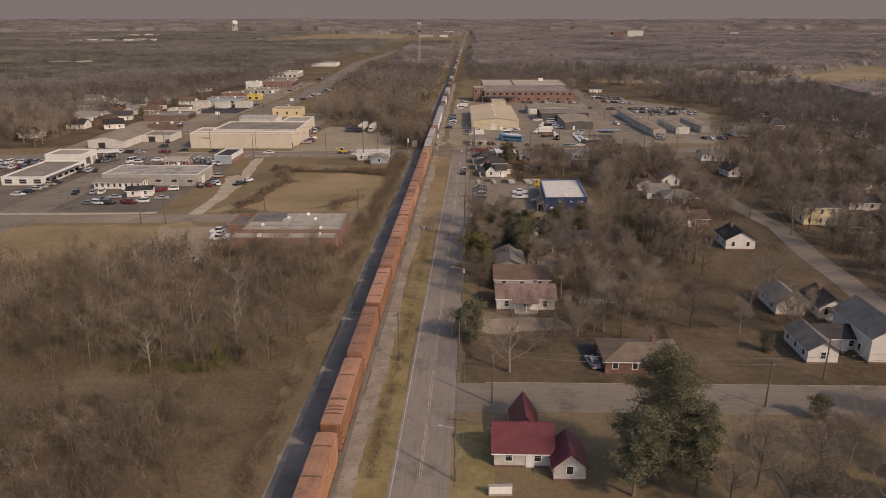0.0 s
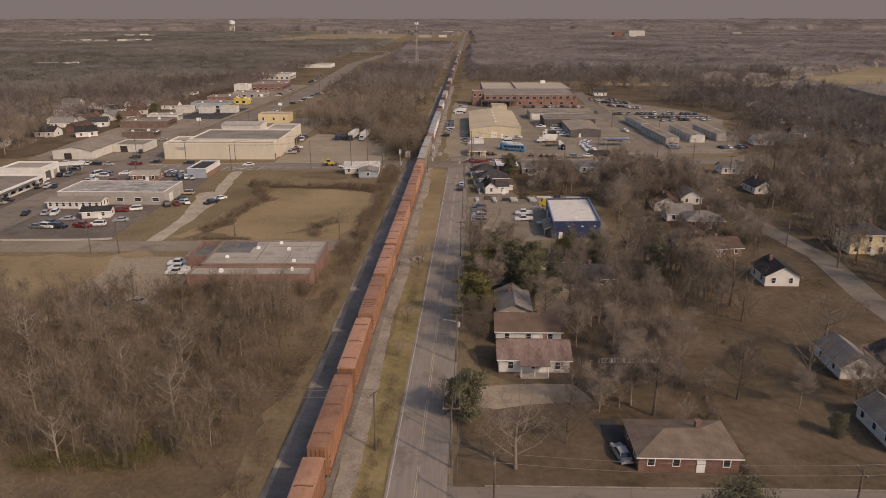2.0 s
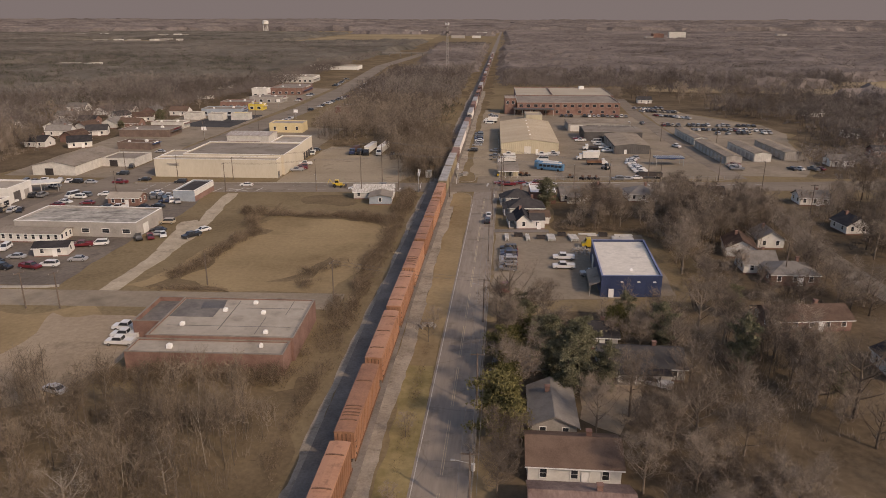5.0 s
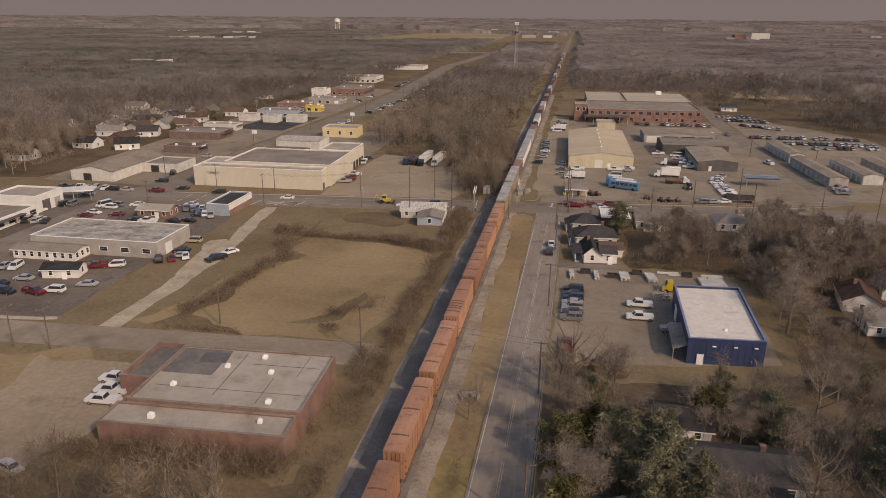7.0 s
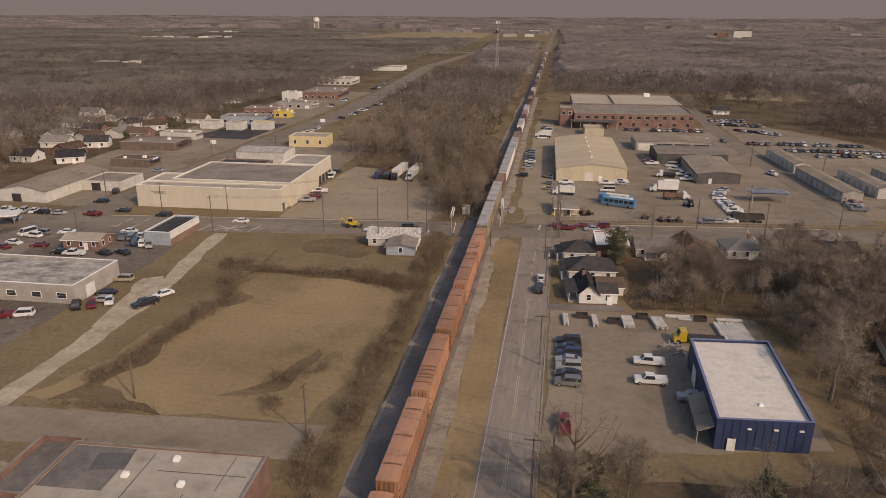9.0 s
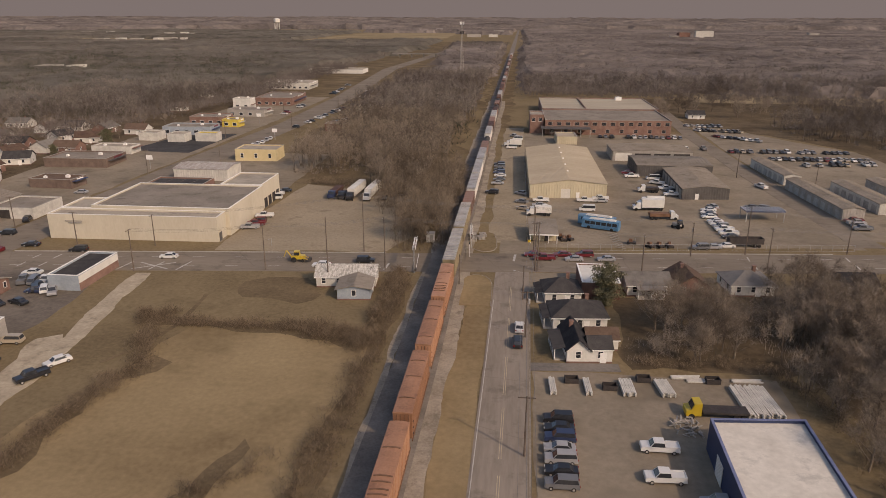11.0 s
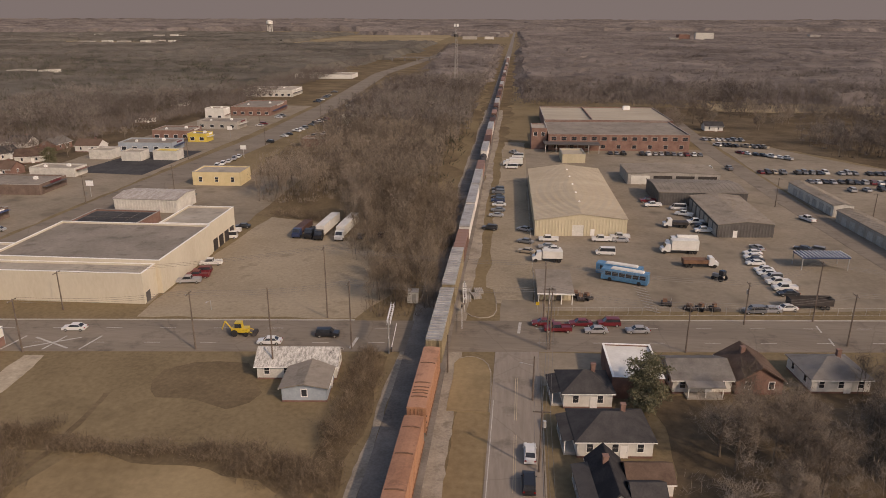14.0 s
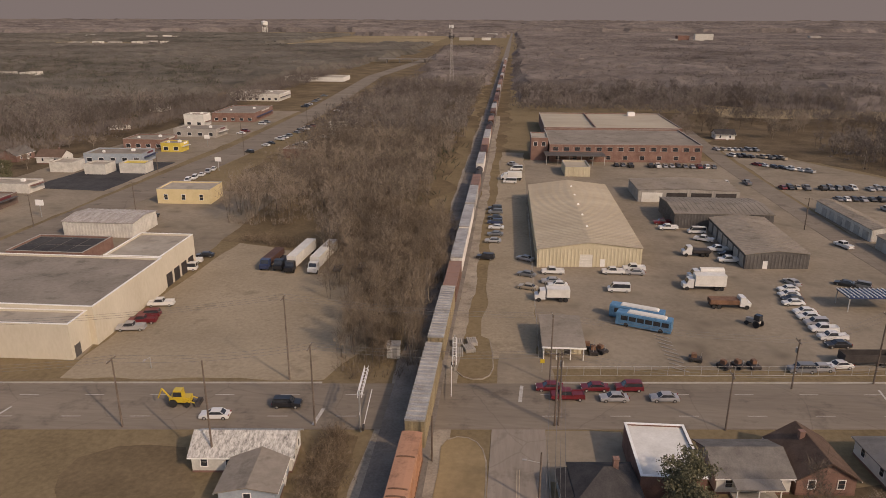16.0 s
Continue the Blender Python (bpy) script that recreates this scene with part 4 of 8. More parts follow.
# ---- trees ----
def grow(seed, height, spread, twigs, twig_len, twig_w, crown_base=0.3, limbs=9, stout=1.0):
    """A bare tree: trunk and limbs in one shape, the fine twigs in another."""
    rng = random.Random(seed)
    wood, fine = Shape(), Shape()
    top = Vector((rng.uniform(-0.4, 0.4), rng.uniform(-0.4, 0.4), height * 0.72))
    r0 = (0.013 * height + 0.05) * stout
    mid = Vector((rng.uniform(-0.2, 0.2), rng.uniform(-0.2, 0.2), height * 0.35))
    wood.rod((0, 0, -0.1), mid, r0, r0 * 0.72, 7, False)
    wood.rod(mid, top, r0 * 0.72, r0 * 0.22, 6, False)
    tips = []
    for i in range(limbs):
        t = crown_base + (0.95 - crown_base) * (i + rng.random() * 0.5) / limbs
        start = mid * (t / 0.49) if t < 0.49 else mid.lerp(top, (t - 0.49) / 0.51)
        ang = i * 2.4 + rng.uniform(-0.4, 0.4)
        ln = spread * (1.1 - 0.55 * t) * rng.uniform(0.8, 1.2)
        elbow = start + Vector((math.cos(ang) * ln * 0.5, math.sin(ang) * ln * 0.5, ln * rng.uniform(0.3, 0.5)))
        end = elbow + Vector((math.cos(ang + 0.3) * ln * 0.5, math.sin(ang + 0.3) * ln * 0.5, ln * rng.uniform(0.45, 0.9)))
        end.z = min(end.z, height)
        wood.rod(start, elbow, r0 * 0.38, r0 * 0.22, 5, False)
        wood.rod(elbow, end, r0 * 0.22, r0 * 0.07, 4, False)
        tips += [(start.lerp(elbow, 0.6), 0.5), (elbow, 0.8), (elbow.lerp(end, 0.5), 1.0), (end, 1.0)]
        for _ in range(4):
            p = elbow.lerp(end, rng.random())
            q = p + Vector((rng.gauss(0, 1), rng.gauss(0, 1), abs(rng.gauss(0.7, 0.5)))).normalized() * ln * 0.4
            wood.rod(p, q, r0 * 0.1, r0 * 0.04, 3, False)
            tips += [(p.lerp(q, 0.5), 0.9), (q, 1.0), (q, 1.0)]
    tips.append((top, 1.0))
    for _ in range(twigs):
        p, k = rng.choice(tips)
        d = Vector((rng.gauss(0, 1), rng.gauss(0, 1), rng.gauss(0.75, 0.7))).normalized()
        ln = twig_len * rng.uniform(0.5, 1.3)
        a = p + Vector((rng.gauss(0, 1), rng.gauss(0, 1), rng.gauss(0, 0.8))) * 0.28 * twig_len
        b = a + d * ln
        w = d.orthogonal().normalized() * twig_w
        w.rotate(Matrix.Rotation(rng.random() * 6.28, 3, d))
        fine.add([tuple(a - w), tuple(a + w), tuple(b)], [(0, 1, 2)])
    return wood, fine


def leafy(seed, height, radius, count, leaf, base=0.25, layered=False, thin=0.3):
    """An evergreen: trunk, boughs and a ragged crown of many leaf clumps."""
    rng = random.Random(seed)
    wood, fine = Shape(), Shape()
    r0 = 0.02 * height
    wood.rod((0, 0, -0.1), (0.1, 0.1, height * 0.95), r0, r0 * 0.2, 7, False)
    boughs = []
    nb = 60 if height > 20 else 34
    for i in range(nb):
        t = base + (0.98 - base) * i / nb
        prof = (math.sin(math.pi * min(1, (t - base) / (1 - base) * 0.8 + 0.2)) ** 0.7) if layered else math.sin(math.pi * ((t - base) / (1 - base) * 0.85 + 0.12)) ** 0.6
        ang = i * 2.4 + rng.uniform(-0.5, 0.5)
        ln = radius * prof * rng.uniform(0.6, 1.15)
        a = Vector((0.05, 0.05, height * t))
        ln *= rng.choice((0.55, 0.8, 1.0, 1.15))
        b = a + Vector((math.cos(ang) * ln, math.sin(ang) * ln, ln * rng.uniform(-0.05, 0.35)))
        wood.rod(a, b, r0 * 0.25, r0 * 0.06, 4, False)
        boughs.append((a, b, ln))
    for _ in range(count):
        a, b, ln = rng.choice(boughs)
        p = a.lerp(b, rng.uniform(0.35, 1.05)) + Vector((rng.gauss(0, 1), rng.gauss(0, 1), rng.gauss(0, 0.6))) * (0.12 * radius)
        d = Vector((rng.gauss(0, 1), rng.gauss(0, 1), rng.gauss(0.2, 0.8))).normalized()
        u = d.orthogonal().normalized()
        k = leaf * rng.uniform(0.5, 1.3)
        w = d.cross(u)
        u, w = u * k * thin, w * k * thin
        fine.add([tuple(p - u), tuple(p + d * k), tuple(p + u), tuple(p + w), tuple(p - w)], [(0, 1, 2), (3, 1, 4)])
    return wood, fine


TREE_KINDS = {}
for nm, args in {
    "open": (25, 13.0, 6.4, 1500, 1.3, 0.02, 0.18, 12, 1.5), "open_b": (29, 12.0, 5.8, 1300, 1.25, 0.02, 0.2, 11, 1.45),
    "oak": (3, 13.0, 5.6, 2600, 1.5, 0.026, 0.25, 11), "oak_b": (8, 11.0, 5.0, 2300, 1.4, 0.028, 0.22, 10), "maple": (14, 15.0, 5.0, 2600, 1.5, 0.028, 0.28, 12),
    "small": (21, 7.5, 3.0, 800, 1.0, 0.022, 0.22, 8), "tall": (33, 18.0, 4.2, 2200, 1.6, 0.03, 0.4, 11), "dense": (41, 12.0, 5.2, 3000, 1.5, 0.03, 0.2, 12),
}.items():
    w_, f_ = grow(*args)
    TREE_KINDS[nm] = (w_.mesh("trunk", BARK), f_.mesh("crown", TWIG))
for nm, args, m_ in (("pine", (5, 21.0, 6.3, 26000, 0.55, 0.16, True, 0.11), NEEDLE), ("pine_b", (6, 17.0, 4.4, 6500, 0.75, 0.22, True, 0.12), NEEDLE), ("evergreen", (9, 9.0, 4.0, 6000, 0.42, 0.08), EVERGREEN), ("cedar", (12, 11.0, 3.4, 5200, 0.52, 0.06, False, 0.18), NEEDLE), ("magnolia", (15, 8.5, 3.8, 7000, 0.32, 0.06), NEEDLE)):
    w_, f_ = leafy(*args)
    TREE_KINDS[nm] = (w_.mesh("trunk", BARK), f_.mesh("crown", m_))
w_, f_ = grow(47, 14.0, 3.8, 520, 1.3, 0.022, 0.26, 12, 1.0)
TREE_KINDS["pale"] = (w_.mesh("trunk", PALE_BARK), f_.mesh("crown", TWIG_PALE))
FAR_KINDS = []
for k, args in enumerate(((61, 13.0, 5.4, 900, 1.7, 0.05, 0.25, 8), (62, 11.0, 4.8, 800, 1.6, 0.05, 0.22, 8), (63, 15.0, 4.8, 900, 1.7, 0.05, 0.3, 8))):
    w_, f_ = grow(*args)
    nw = len(w_.f)
    w_.add(f_.v, f_.f)
    FAR_KINDS.append(w_.mesh("trees", (BARK, TWIG)))
    FAR_KINDS[-1].polygons.foreach_set("material_index", [0 if i < nw else 1 for i in range(len(w_.f))])
LABELS = {"pale": "tall pale-barked bare tree rising from brushwood", "pine": "tall green pine with an open ragged crown", "pine_b": "dark green pine among bare trees", "evergreen": "bushy olive-green evergreen tree beside the road", "cedar": "dense dark green cedar",
          "magnolia": "round dark green broadleaf evergreen", "small": "small bare winter tree", "open": "old bare tree with stout open limbs", "open_b": "old bare tree with stout crooked limbs", "tall": "tall slender bare winter tree", "dense": "bare winter tree with a thick crown of twigs"}


def tree(kind, x, y, size=1.0, rot=None):
    rot = (x * 37 + y * 91) % 360 if rot is None else rot
    ob = thing("tree", x, y, 0, rot, LABELS.get(kind, "spreading bare winter tree on brown ground"), "tree", "trees of the town")
    ob.scale = (size, size, size)
    part("trunk", TREE_KINDS[kind][0], None, ob)
    part("crown", TREE_KINDS[kind][1], None, ob)
    return ob


def inside(x, y, poly):
    hit = False
    for (ax, ay), (bx, by) in zip(poly, poly[1:] + poly[:1]):
        if (ay > y) != (by > y) and x < (bx - ax) * (y - ay) / (by - ay) + ax:
            hit = not hit
    return hit


def clear(x, y, pad=1.0):
    if any(math.hypot(x - a, y - b) < r * 0.82 + pad for a, b, r in FOOT):
        return False
    if abs(x - road_x(y)) < 6.2 and y < 330 or abs(y - 104.6 - 0.012 * x) < 6 or abs(y - cross_y(x)) < 9:
        return False
    return not (84 < x < 101 and y < 345)


def open_ground(x, y):
    """Clear of houses and of the gardens in front of them."""
    return clear(x, y, 6) and clear(x, y + 13, 3)


def wood_patch(seed, size, trees, hmin, hmax, twigs, tw, brush=60, twig_mat=None):
    """A square of close-grown bare trees with undergrowth, as one trunk shape and one twig shape."""
    rng = random.Random(seed)
    wood, fine, pale = Shape(), Shape(), Shape()
    for i in range(trees):
        x, y = rng.uniform(-size / 2, size / 2), rng.uniform(-size / 2, size / 2)
        h = rng.uniform(hmin, hmax)
        lean = Vector((rng.gauss(0, 0.05) * h, rng.gauss(0, 0.05) * h, h))
        base = Vector((x, y, -0.1))
        bk = pale if rng.random() < 0.04 else wood
        bk.rod(base, base + lean, 0.008 * h, 0.015, 4, False)
        limbs = []
        for k in range(5):
            a = base + lean * rng.uniform(0.35, 0.9)
            ang = rng.random() * 6.28
            ln = h * rng.uniform(0.14, 0.3)
            b = a + Vector((math.cos(ang) * ln * 0.6, math.sin(ang) * ln * 0.6, ln))
            bk.rod(a, b, 0.004 * h, 0.012, 3, False)
            limbs.append((a, b))
        for k in range(twigs):
            a, b = rng.choice(limbs)
            p = a.lerp(b, rng.uniform(0.2, 1.1)) + Vector((rng.gauss(0, 1), rng.gauss(0, 1), rng.gauss(0, 1))) * 0.5
            d = Vector((rng.gauss(0, 0.8), rng.gauss(0, 0.8), rng.gauss(0.9, 0.6))).normalized()
            w = Vector((-d.y, d.x, 0.1)).normalized() * tw
            w.rotate(Matrix.Rotation(rng.random() * 6.28, 3, d))
            q = p + d * rng.uniform(0.8, 2.2)
            fine.add([tuple(p - w), tuple(p + w), tuple(q)], [(0, 1, 2)])
    for i in range(brush):
        x, y = rng.uniform(-size / 2, size / 2), rng.uniform(-size / 2, size / 2)
        for k in range(14):
            d = Vector((rng.gauss(0, 0.7), rng.gauss(0, 0.7), 1)).normalized()
            w = Vector((-d.y, d.x, 0)).normalized() * tw * 1.2
            a = Vector((x + rng.gauss(0, 0.6), y + rng.gauss(0, 0.6), 0))
            q = a + d * rng.uniform(0.8, 2.6)
            fine.add([tuple(a - w), tuple(a + w), tuple(q)], [(0, 1, 2)])
    n_wood, n_fine = len(wood.f), len(fine.f)
    wood.add(fine.v, fine.f)
    wood.add(pale.v, pale.f)
    me = wood.mesh("trees", (DARK_BARK, twig_mat or TWIG, PALE_BARK))
    me.polygons.foreach_set("material_index", [0 if i < n_wood else 1 if i < n_wood + n_fine else 2 for i in range(len(wood.f))])
    return me


NEAR_WOOD = [wood_patch(50 + k, 16.0, 26, 5.0, 10.5, 125, 0.034, 44, TWIG_NEAR) for k in range(4)]
GARDEN_WOOD = [wood_patch(90 + k, 10.0, 8, 4.5, 10.0, 145, 0.036, 10) for k in range(4)]
FAR_PATCH = [wood_patch(110 + k, 22.0, 32, 7.0, 13.0, 40, 0.115, 8, TWIG_GREY) for k in range(3)]
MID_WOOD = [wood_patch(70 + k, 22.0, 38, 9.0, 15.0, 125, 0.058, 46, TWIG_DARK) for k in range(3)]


def plant_wood(label, poly, kinds, size, rng, z=0.0, scale=1.0, ok=None):
    """Fills an outline with squares of woodland, turned and jittered so that none repeats in step."""
    ob = thing("woodland", 0, 0, 0, 0, label, "woodland", "", "stuff")
    xs, ys = [p[0] for p in poly], [p[1] for p in poly]
    step = size * 0.92
    y = min(ys) + step / 2
    while y < max(ys):
        x = min(xs) + step / 2
        while x < max(xs):
            if inside(x, y, poly) and -0.7 * y - 28 < x < 0.68 * y + 18 and (ok is None or ok(x, y)):
                k = rng.choice(kinds)
                m = pose(x + rng.uniform(-2, 2), y + rng.uniform(-2, 2), z, 0, 0, rng.choice((0, 90, 180, 270)) + rng.uniform(-12, 12)) @ Matrix.Diagonal((1, 1, rng.uniform(0.8, 1.15) * scale, 1))
                tagged(part("trees", k, None, ob, "", m), kind="stuff")
            x += step
        y += step
    return ob


rng = random.Random(4)
plant_wood("close-grown bare grey-brown wood beside the railway", [(-135, 112), (-46, 114), (-38, 116), (-38, 176), (-68, 176), (-84, 178), (-104, 158), (-135, 150)], NEAR_WOOD, 16.0, rng)
plant_wood("bare brown brushwood on the near bank of the railway", [(-110, 40), (-34, 40), (-33, 92), (-50, 97), (-110, 95)], NEAR_WOOD, 16.0, rng, 0, 0.85)
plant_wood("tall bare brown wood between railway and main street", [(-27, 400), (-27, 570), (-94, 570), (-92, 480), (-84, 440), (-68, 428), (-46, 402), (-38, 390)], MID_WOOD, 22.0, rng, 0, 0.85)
plant_wood("bare brown wood further along the railway", [(-23, 600), (-20, 900), (-104, 900), (-110, 570), (-30, 570)], FAR_PATCH, 22.0, rng, 0, 0.95)
plant_wood("bare woods behind the western houses", [(-340, 560), (-262, 540), (-236, 560), (-212, 620), (-206, 720), (-330, 720)], FAR_PATCH, 22.0, rng, 0, 0.9)
plant_wood("bare woods behind the car lots", [(146, 560), (168, 510), (290, 510), (290, 606), (160, 600)], FAR_PATCH, 22.0, rng, 0, 0.85, open_ground)
plant_wood("bare woods east of the car lots", [(158, 405), (310, 390), (310, 515), (170, 515), (172, 470), (160, 440)], FAR_PATCH, 22.0, rng, 0, 0.8, open_ground)
plant_wood("bare woods south of the car lots", [(136, 362), (300, 356), (300, 400), (150, 405)], FAR_PATCH, 22.0, rng, 0, 0.7, open_ground)
plant_wood("bare woods west of the white houses", [(-330, 372), (-238, 372), (-240, 410), (-264, 452), (-290, 505), (-330, 560), (-380, 540)], FAR_PATCH, 22.0, rng, 0, 0.9, open_ground)
plant_wood("dark bare grove beside the first white houses", [(-290, 355), (-214, 355), (-213, 378), (-222, 398), (-246, 412), (-290, 420)], GARDEN_WOOD, 10.0, rng, 0, 1.2, lambda x, y: clear(x, y, 0.5))
plant_wood("bare woods behind the factory", [(6, 738), (330, 738), (330, 815), (6, 815)], FAR_PATCH, 22.0, rng, 0, 1.0)
plant_wood("bare brown trees along the edge of the truck lot", [(-25.5, 340), (-25.5, 425), (-47, 425), (-42, 404), (-37, 384), (-33, 358), (-29.5, 340)], NEAR_WOOD, 16.0 * 0.5, rng, 0, 1.0)


FIELDS = [[(-540, 1790), (-195, 2040), (-205, 2740), (-520, 2700)], [(-1120, 1760), (-800, 1720), (-760, 1900), (-1120, 2000)], [(130, 700), (300, 690), (300, 730), (140, 745)], [(335, 650), (410, 700), (540, 930), (520, 960), (390, 815), (300, 812)],
          [(-620, 900), (-480, 900), (-480, 980), (-620, 980)], [(600, 1050), (900, 1080), (880, 1180), (600, 1150)], [(430, 2140), (560, 2140), (560, 2260), (400, 2260)], [(-1100, 2240), (-960, 2240), (-960, 2340), (-1100, 2340)]]


def wooded(x, y, poly):
    return inside(x, y, poly) and not any(inside(x, y, f) for f in FIELDS)


def tufts(name, label, regions, count, hmin, hmax, material, seed, spread=3.0, blades=12):
    """Far woods: many upright sprays of twigs over wide areas."""
    rg = random.Random(seed)
    s = Shape()
    areas = []
    for poly in regions:
        a = abs(sum(p[0] * q[1] - q[0] * p[1] for p, q in zip(poly, poly[1:] + poly[:1]))) / 2
        areas.append(a)
    total = sum(areas)
    for poly, a in zip(regions, areas):
        xs, ys = [p[0] for p in poly], [p[1] for p in poly]
        for _ in range(int(count * a / total)):
            for _try in range(6):
                x, y = rg.uniform(min(xs), max(xs)), rg.uniform(min(ys), max(ys))
                if wooded(x, y, poly) and -0.7 * y - 40 < x < 0.68 * y + 30:
                    break
            else:
                continue
            h = rg.uniform(hmin, hmax)
            for k in range(blades):
                u = Vector((rg.gauss(0, 1), rg.gauss(0, 1), rg.gauss(0.1, 0.8))).normalized() * rg.uniform(0.4, 1.0)
                p = Vector((x + u.x * spread * 1.4, y + u.y * spread * 1.4, h * (0.48 + 0.3 * u.z)))
                d = Vector((u.x * 0.6 + rg.gauss(0, 0.4), u.y * 0.6 + rg.gauss(0, 0.4), rg.uniform(0.3, 1.1))).normalized()
                w = d.cross(Vector((rg.gauss(0, 1), rg.gauss(0, 1), rg.gauss(0, 1)))).normalized() * spread * 0.055
                s.add([tuple(p - w), tuple(p + w), tuple(p + d * h * rg.uniform(0.2, 0.36))], [(0, 1, 2)])
    return tagged(new(name, s.mesh(name, material)), label, "woodland", "", "stuff")


def canopy(name, label, poly, cell, h, material, seed, hill=0.0):
    """A rough sheet of far tree tops."""
    xs, ys = [p[0] for p in poly], [p[1] for p in poly]
    s = Shape()
    nx, ny = int((max(xs) - min(xs)) / cell) + 1, int((max(ys) - min(ys)) / cell) + 1
    rg = random.Random(seed)
    ids = {}
    cells = {(i, j) for i in range(nx) for j in range(ny) if wooded(min(xs) + (i + 0.5) * cell, min(ys) + (j + 0.5) * cell, poly)}

    def vid(i, j):
        if (i, j) not in ids:
            x, y = min(xs) + i * cell + rg.uniform(-0.3, 0.3) * cell, min(ys) + j * cell + rg.uniform(-0.3, 0.3) * cell
            z = h * (0.72 + 0.2 * noise.noise(Vector((x * 0.022, y * 0.022, seed))) + rg.uniform(-0.26, 0.26))
            z += hill * min(1.0, max(0.0, (math.hypot(x, y) - 3300) / 1400)) * (1 + 0.12 * noise.noise(Vector((x * 0.0013, y * 0.0013, 2))))
            if not all((i - a, j - b) in cells for a in (0, 1) for b in (0, 1)):
                z = -2.0
            ids[(i, j)] = len(s.v)
            s.v.append((x, y, z))
        return ids[(i, j)]

    for i, j in sorted(cells):
        a, b, c, d = vid(i, j), vid(i + 1, j), vid(i + 1, j + 1), vid(i, j + 1)
        s.f += [(a, b, c), (a, c, d)] if (i + j) % 2 else [(a, b, d), (b, c, d)]
    me = s.mesh(name, material)
    return tagged(new(name, me), label, "woodland", "", "stuff")


FAR_LEFT = [(-310, 560), (-262, 640), (-236, 760), (-220, 1000), (-190, 1230), (-170, 1500), (-185, 1980), (-540, 1740), (-560, 2800), (-3000, 3300), (-3000, 1500), (-900, 560)]
FAR_MID = [(-22, 900), (-16, 1750), (-140, 1750), (-120, 1250), (-105, 1000), (-104, 900)]
FAR_RIGHT = [(-3, 770), (60, 765), (130, 760), (240, 740), (285, 640), (285, 500), (420, 420), (900, 700), (2600, 1900), (2600, 3600), (500, 3800), (24, 3800), (4, 1500)]
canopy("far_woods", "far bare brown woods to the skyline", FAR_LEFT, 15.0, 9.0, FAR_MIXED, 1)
canopy("far_woods", "far bare brown woods to the skyline", FAR_RIGHT, 15.0, 9.0, FAR_WOOD_HAZED, 2)
canopy("far_woods", "bare brown wood along the railway", FAR_MID, 12.0, 8.5, FAR_WOOD_HAZED, 3)
canopy("far_woods", "far woods behind the open fields", [(-560, 2750), (-12, 2500), (-2, 3500), (-560, 3500)], 14.0, 12.0, FAR_WOOD_HAZED, 7)
canopy("far_woods", "last dark line of woods at the skyline", [(-4900, 2600), (-1500, 2600), (-1100, 3300), (4900, 3300), (4900, 4900), (-4900, 4900)], 40.0, 22.0, FAR_WOOD_HAZED, 4, 27.0)
NEAR_RING = [[(-235, 430), (-200, 560), (-190, 760), (-185, 1000), (-200, 1500), (-800, 1500), (-700, 600), (-420, 440)], FAR_MID, [(-3, 720), (60, 700), (130, 690), (210, 640), (240, 480), (420, 420), (700, 620), (800, 1300), (3, 1400)]]
tufts("far_woods", "bare crowns of the woods round the town", NEAR_RING, 13500, 7, 12.5, FAR_WOOD_HAZED, 5, 2.6, 16)
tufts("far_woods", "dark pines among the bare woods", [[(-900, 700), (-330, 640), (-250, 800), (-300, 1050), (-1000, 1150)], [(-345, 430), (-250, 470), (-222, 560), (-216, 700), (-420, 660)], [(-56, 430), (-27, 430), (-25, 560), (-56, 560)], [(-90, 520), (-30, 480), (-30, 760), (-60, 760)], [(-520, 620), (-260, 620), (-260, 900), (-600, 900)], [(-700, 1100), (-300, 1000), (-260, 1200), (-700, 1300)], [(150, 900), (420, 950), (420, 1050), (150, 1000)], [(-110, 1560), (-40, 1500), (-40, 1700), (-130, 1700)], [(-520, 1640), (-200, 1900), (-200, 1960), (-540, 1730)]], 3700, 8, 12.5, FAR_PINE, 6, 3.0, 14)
tufts("far_woods", "bare trees along the edge of the woods", [[(4, 705), (130, 685), (245, 635), (250, 690), (4, 745)], [(205, 475), (430, 408), (440, 450), (245, 520)], [(-265, 445), (-232, 455), (-192, 640), (-215, 645)], [(-218, 640), (-190, 640), (-188, 1000), (-222, 1000)]], 2300, 7, 12, FAR_WOOD_HAZED, 8, 1.9, 18)
tufts("far_woods", "bare crowns of the farther woods", [[(-190, 1500), (-185, 1950), (-540, 1740), (-1400, 2400), (-1600, 1500), (-900, 700), (-700, 600), (-800, 1500)], [(6, 1400), (800, 1300), (700, 620), (1500, 1200), (1600, 2300), (6, 2400)]], 17000, 7.5, 12.5, FAR_WOOD_HAZED, 9, 4.5, 9)

# ---- vehicles ----
PAINTS = {}
for nm, c in {"white": (0.60, 0.58, 0.54), "silver": (0.30, 0.29, 0.28), "grey": (0.14, 0.14, 0.14), "black": (0.02, 0.02, 0.022), "red": (0.135, 0.016, 0.020), "blue": (0.03, 0.042, 0.085), "tan": (0.34, 0.28, 0.2), "green": (0.04, 0.07, 0.05), "yellow": (0.5, 0.35, 0.03)}.items():
    PAINTS[nm] = mat("car_paint_" + nm, c, rough=0.3, var=0.08, s1=1, s2=5, spec=0.5)
LAMP_RED = mat("tail_lamp", (0.22, 0.012, 0.012), rough=0.25, var=0.1, s1=2, s2=8)
LAMP_CLEAR = mat("head_lamp", (0.55, 0.55, 0.52), rough=0.15, var=0.1, s1=2, s2=8)
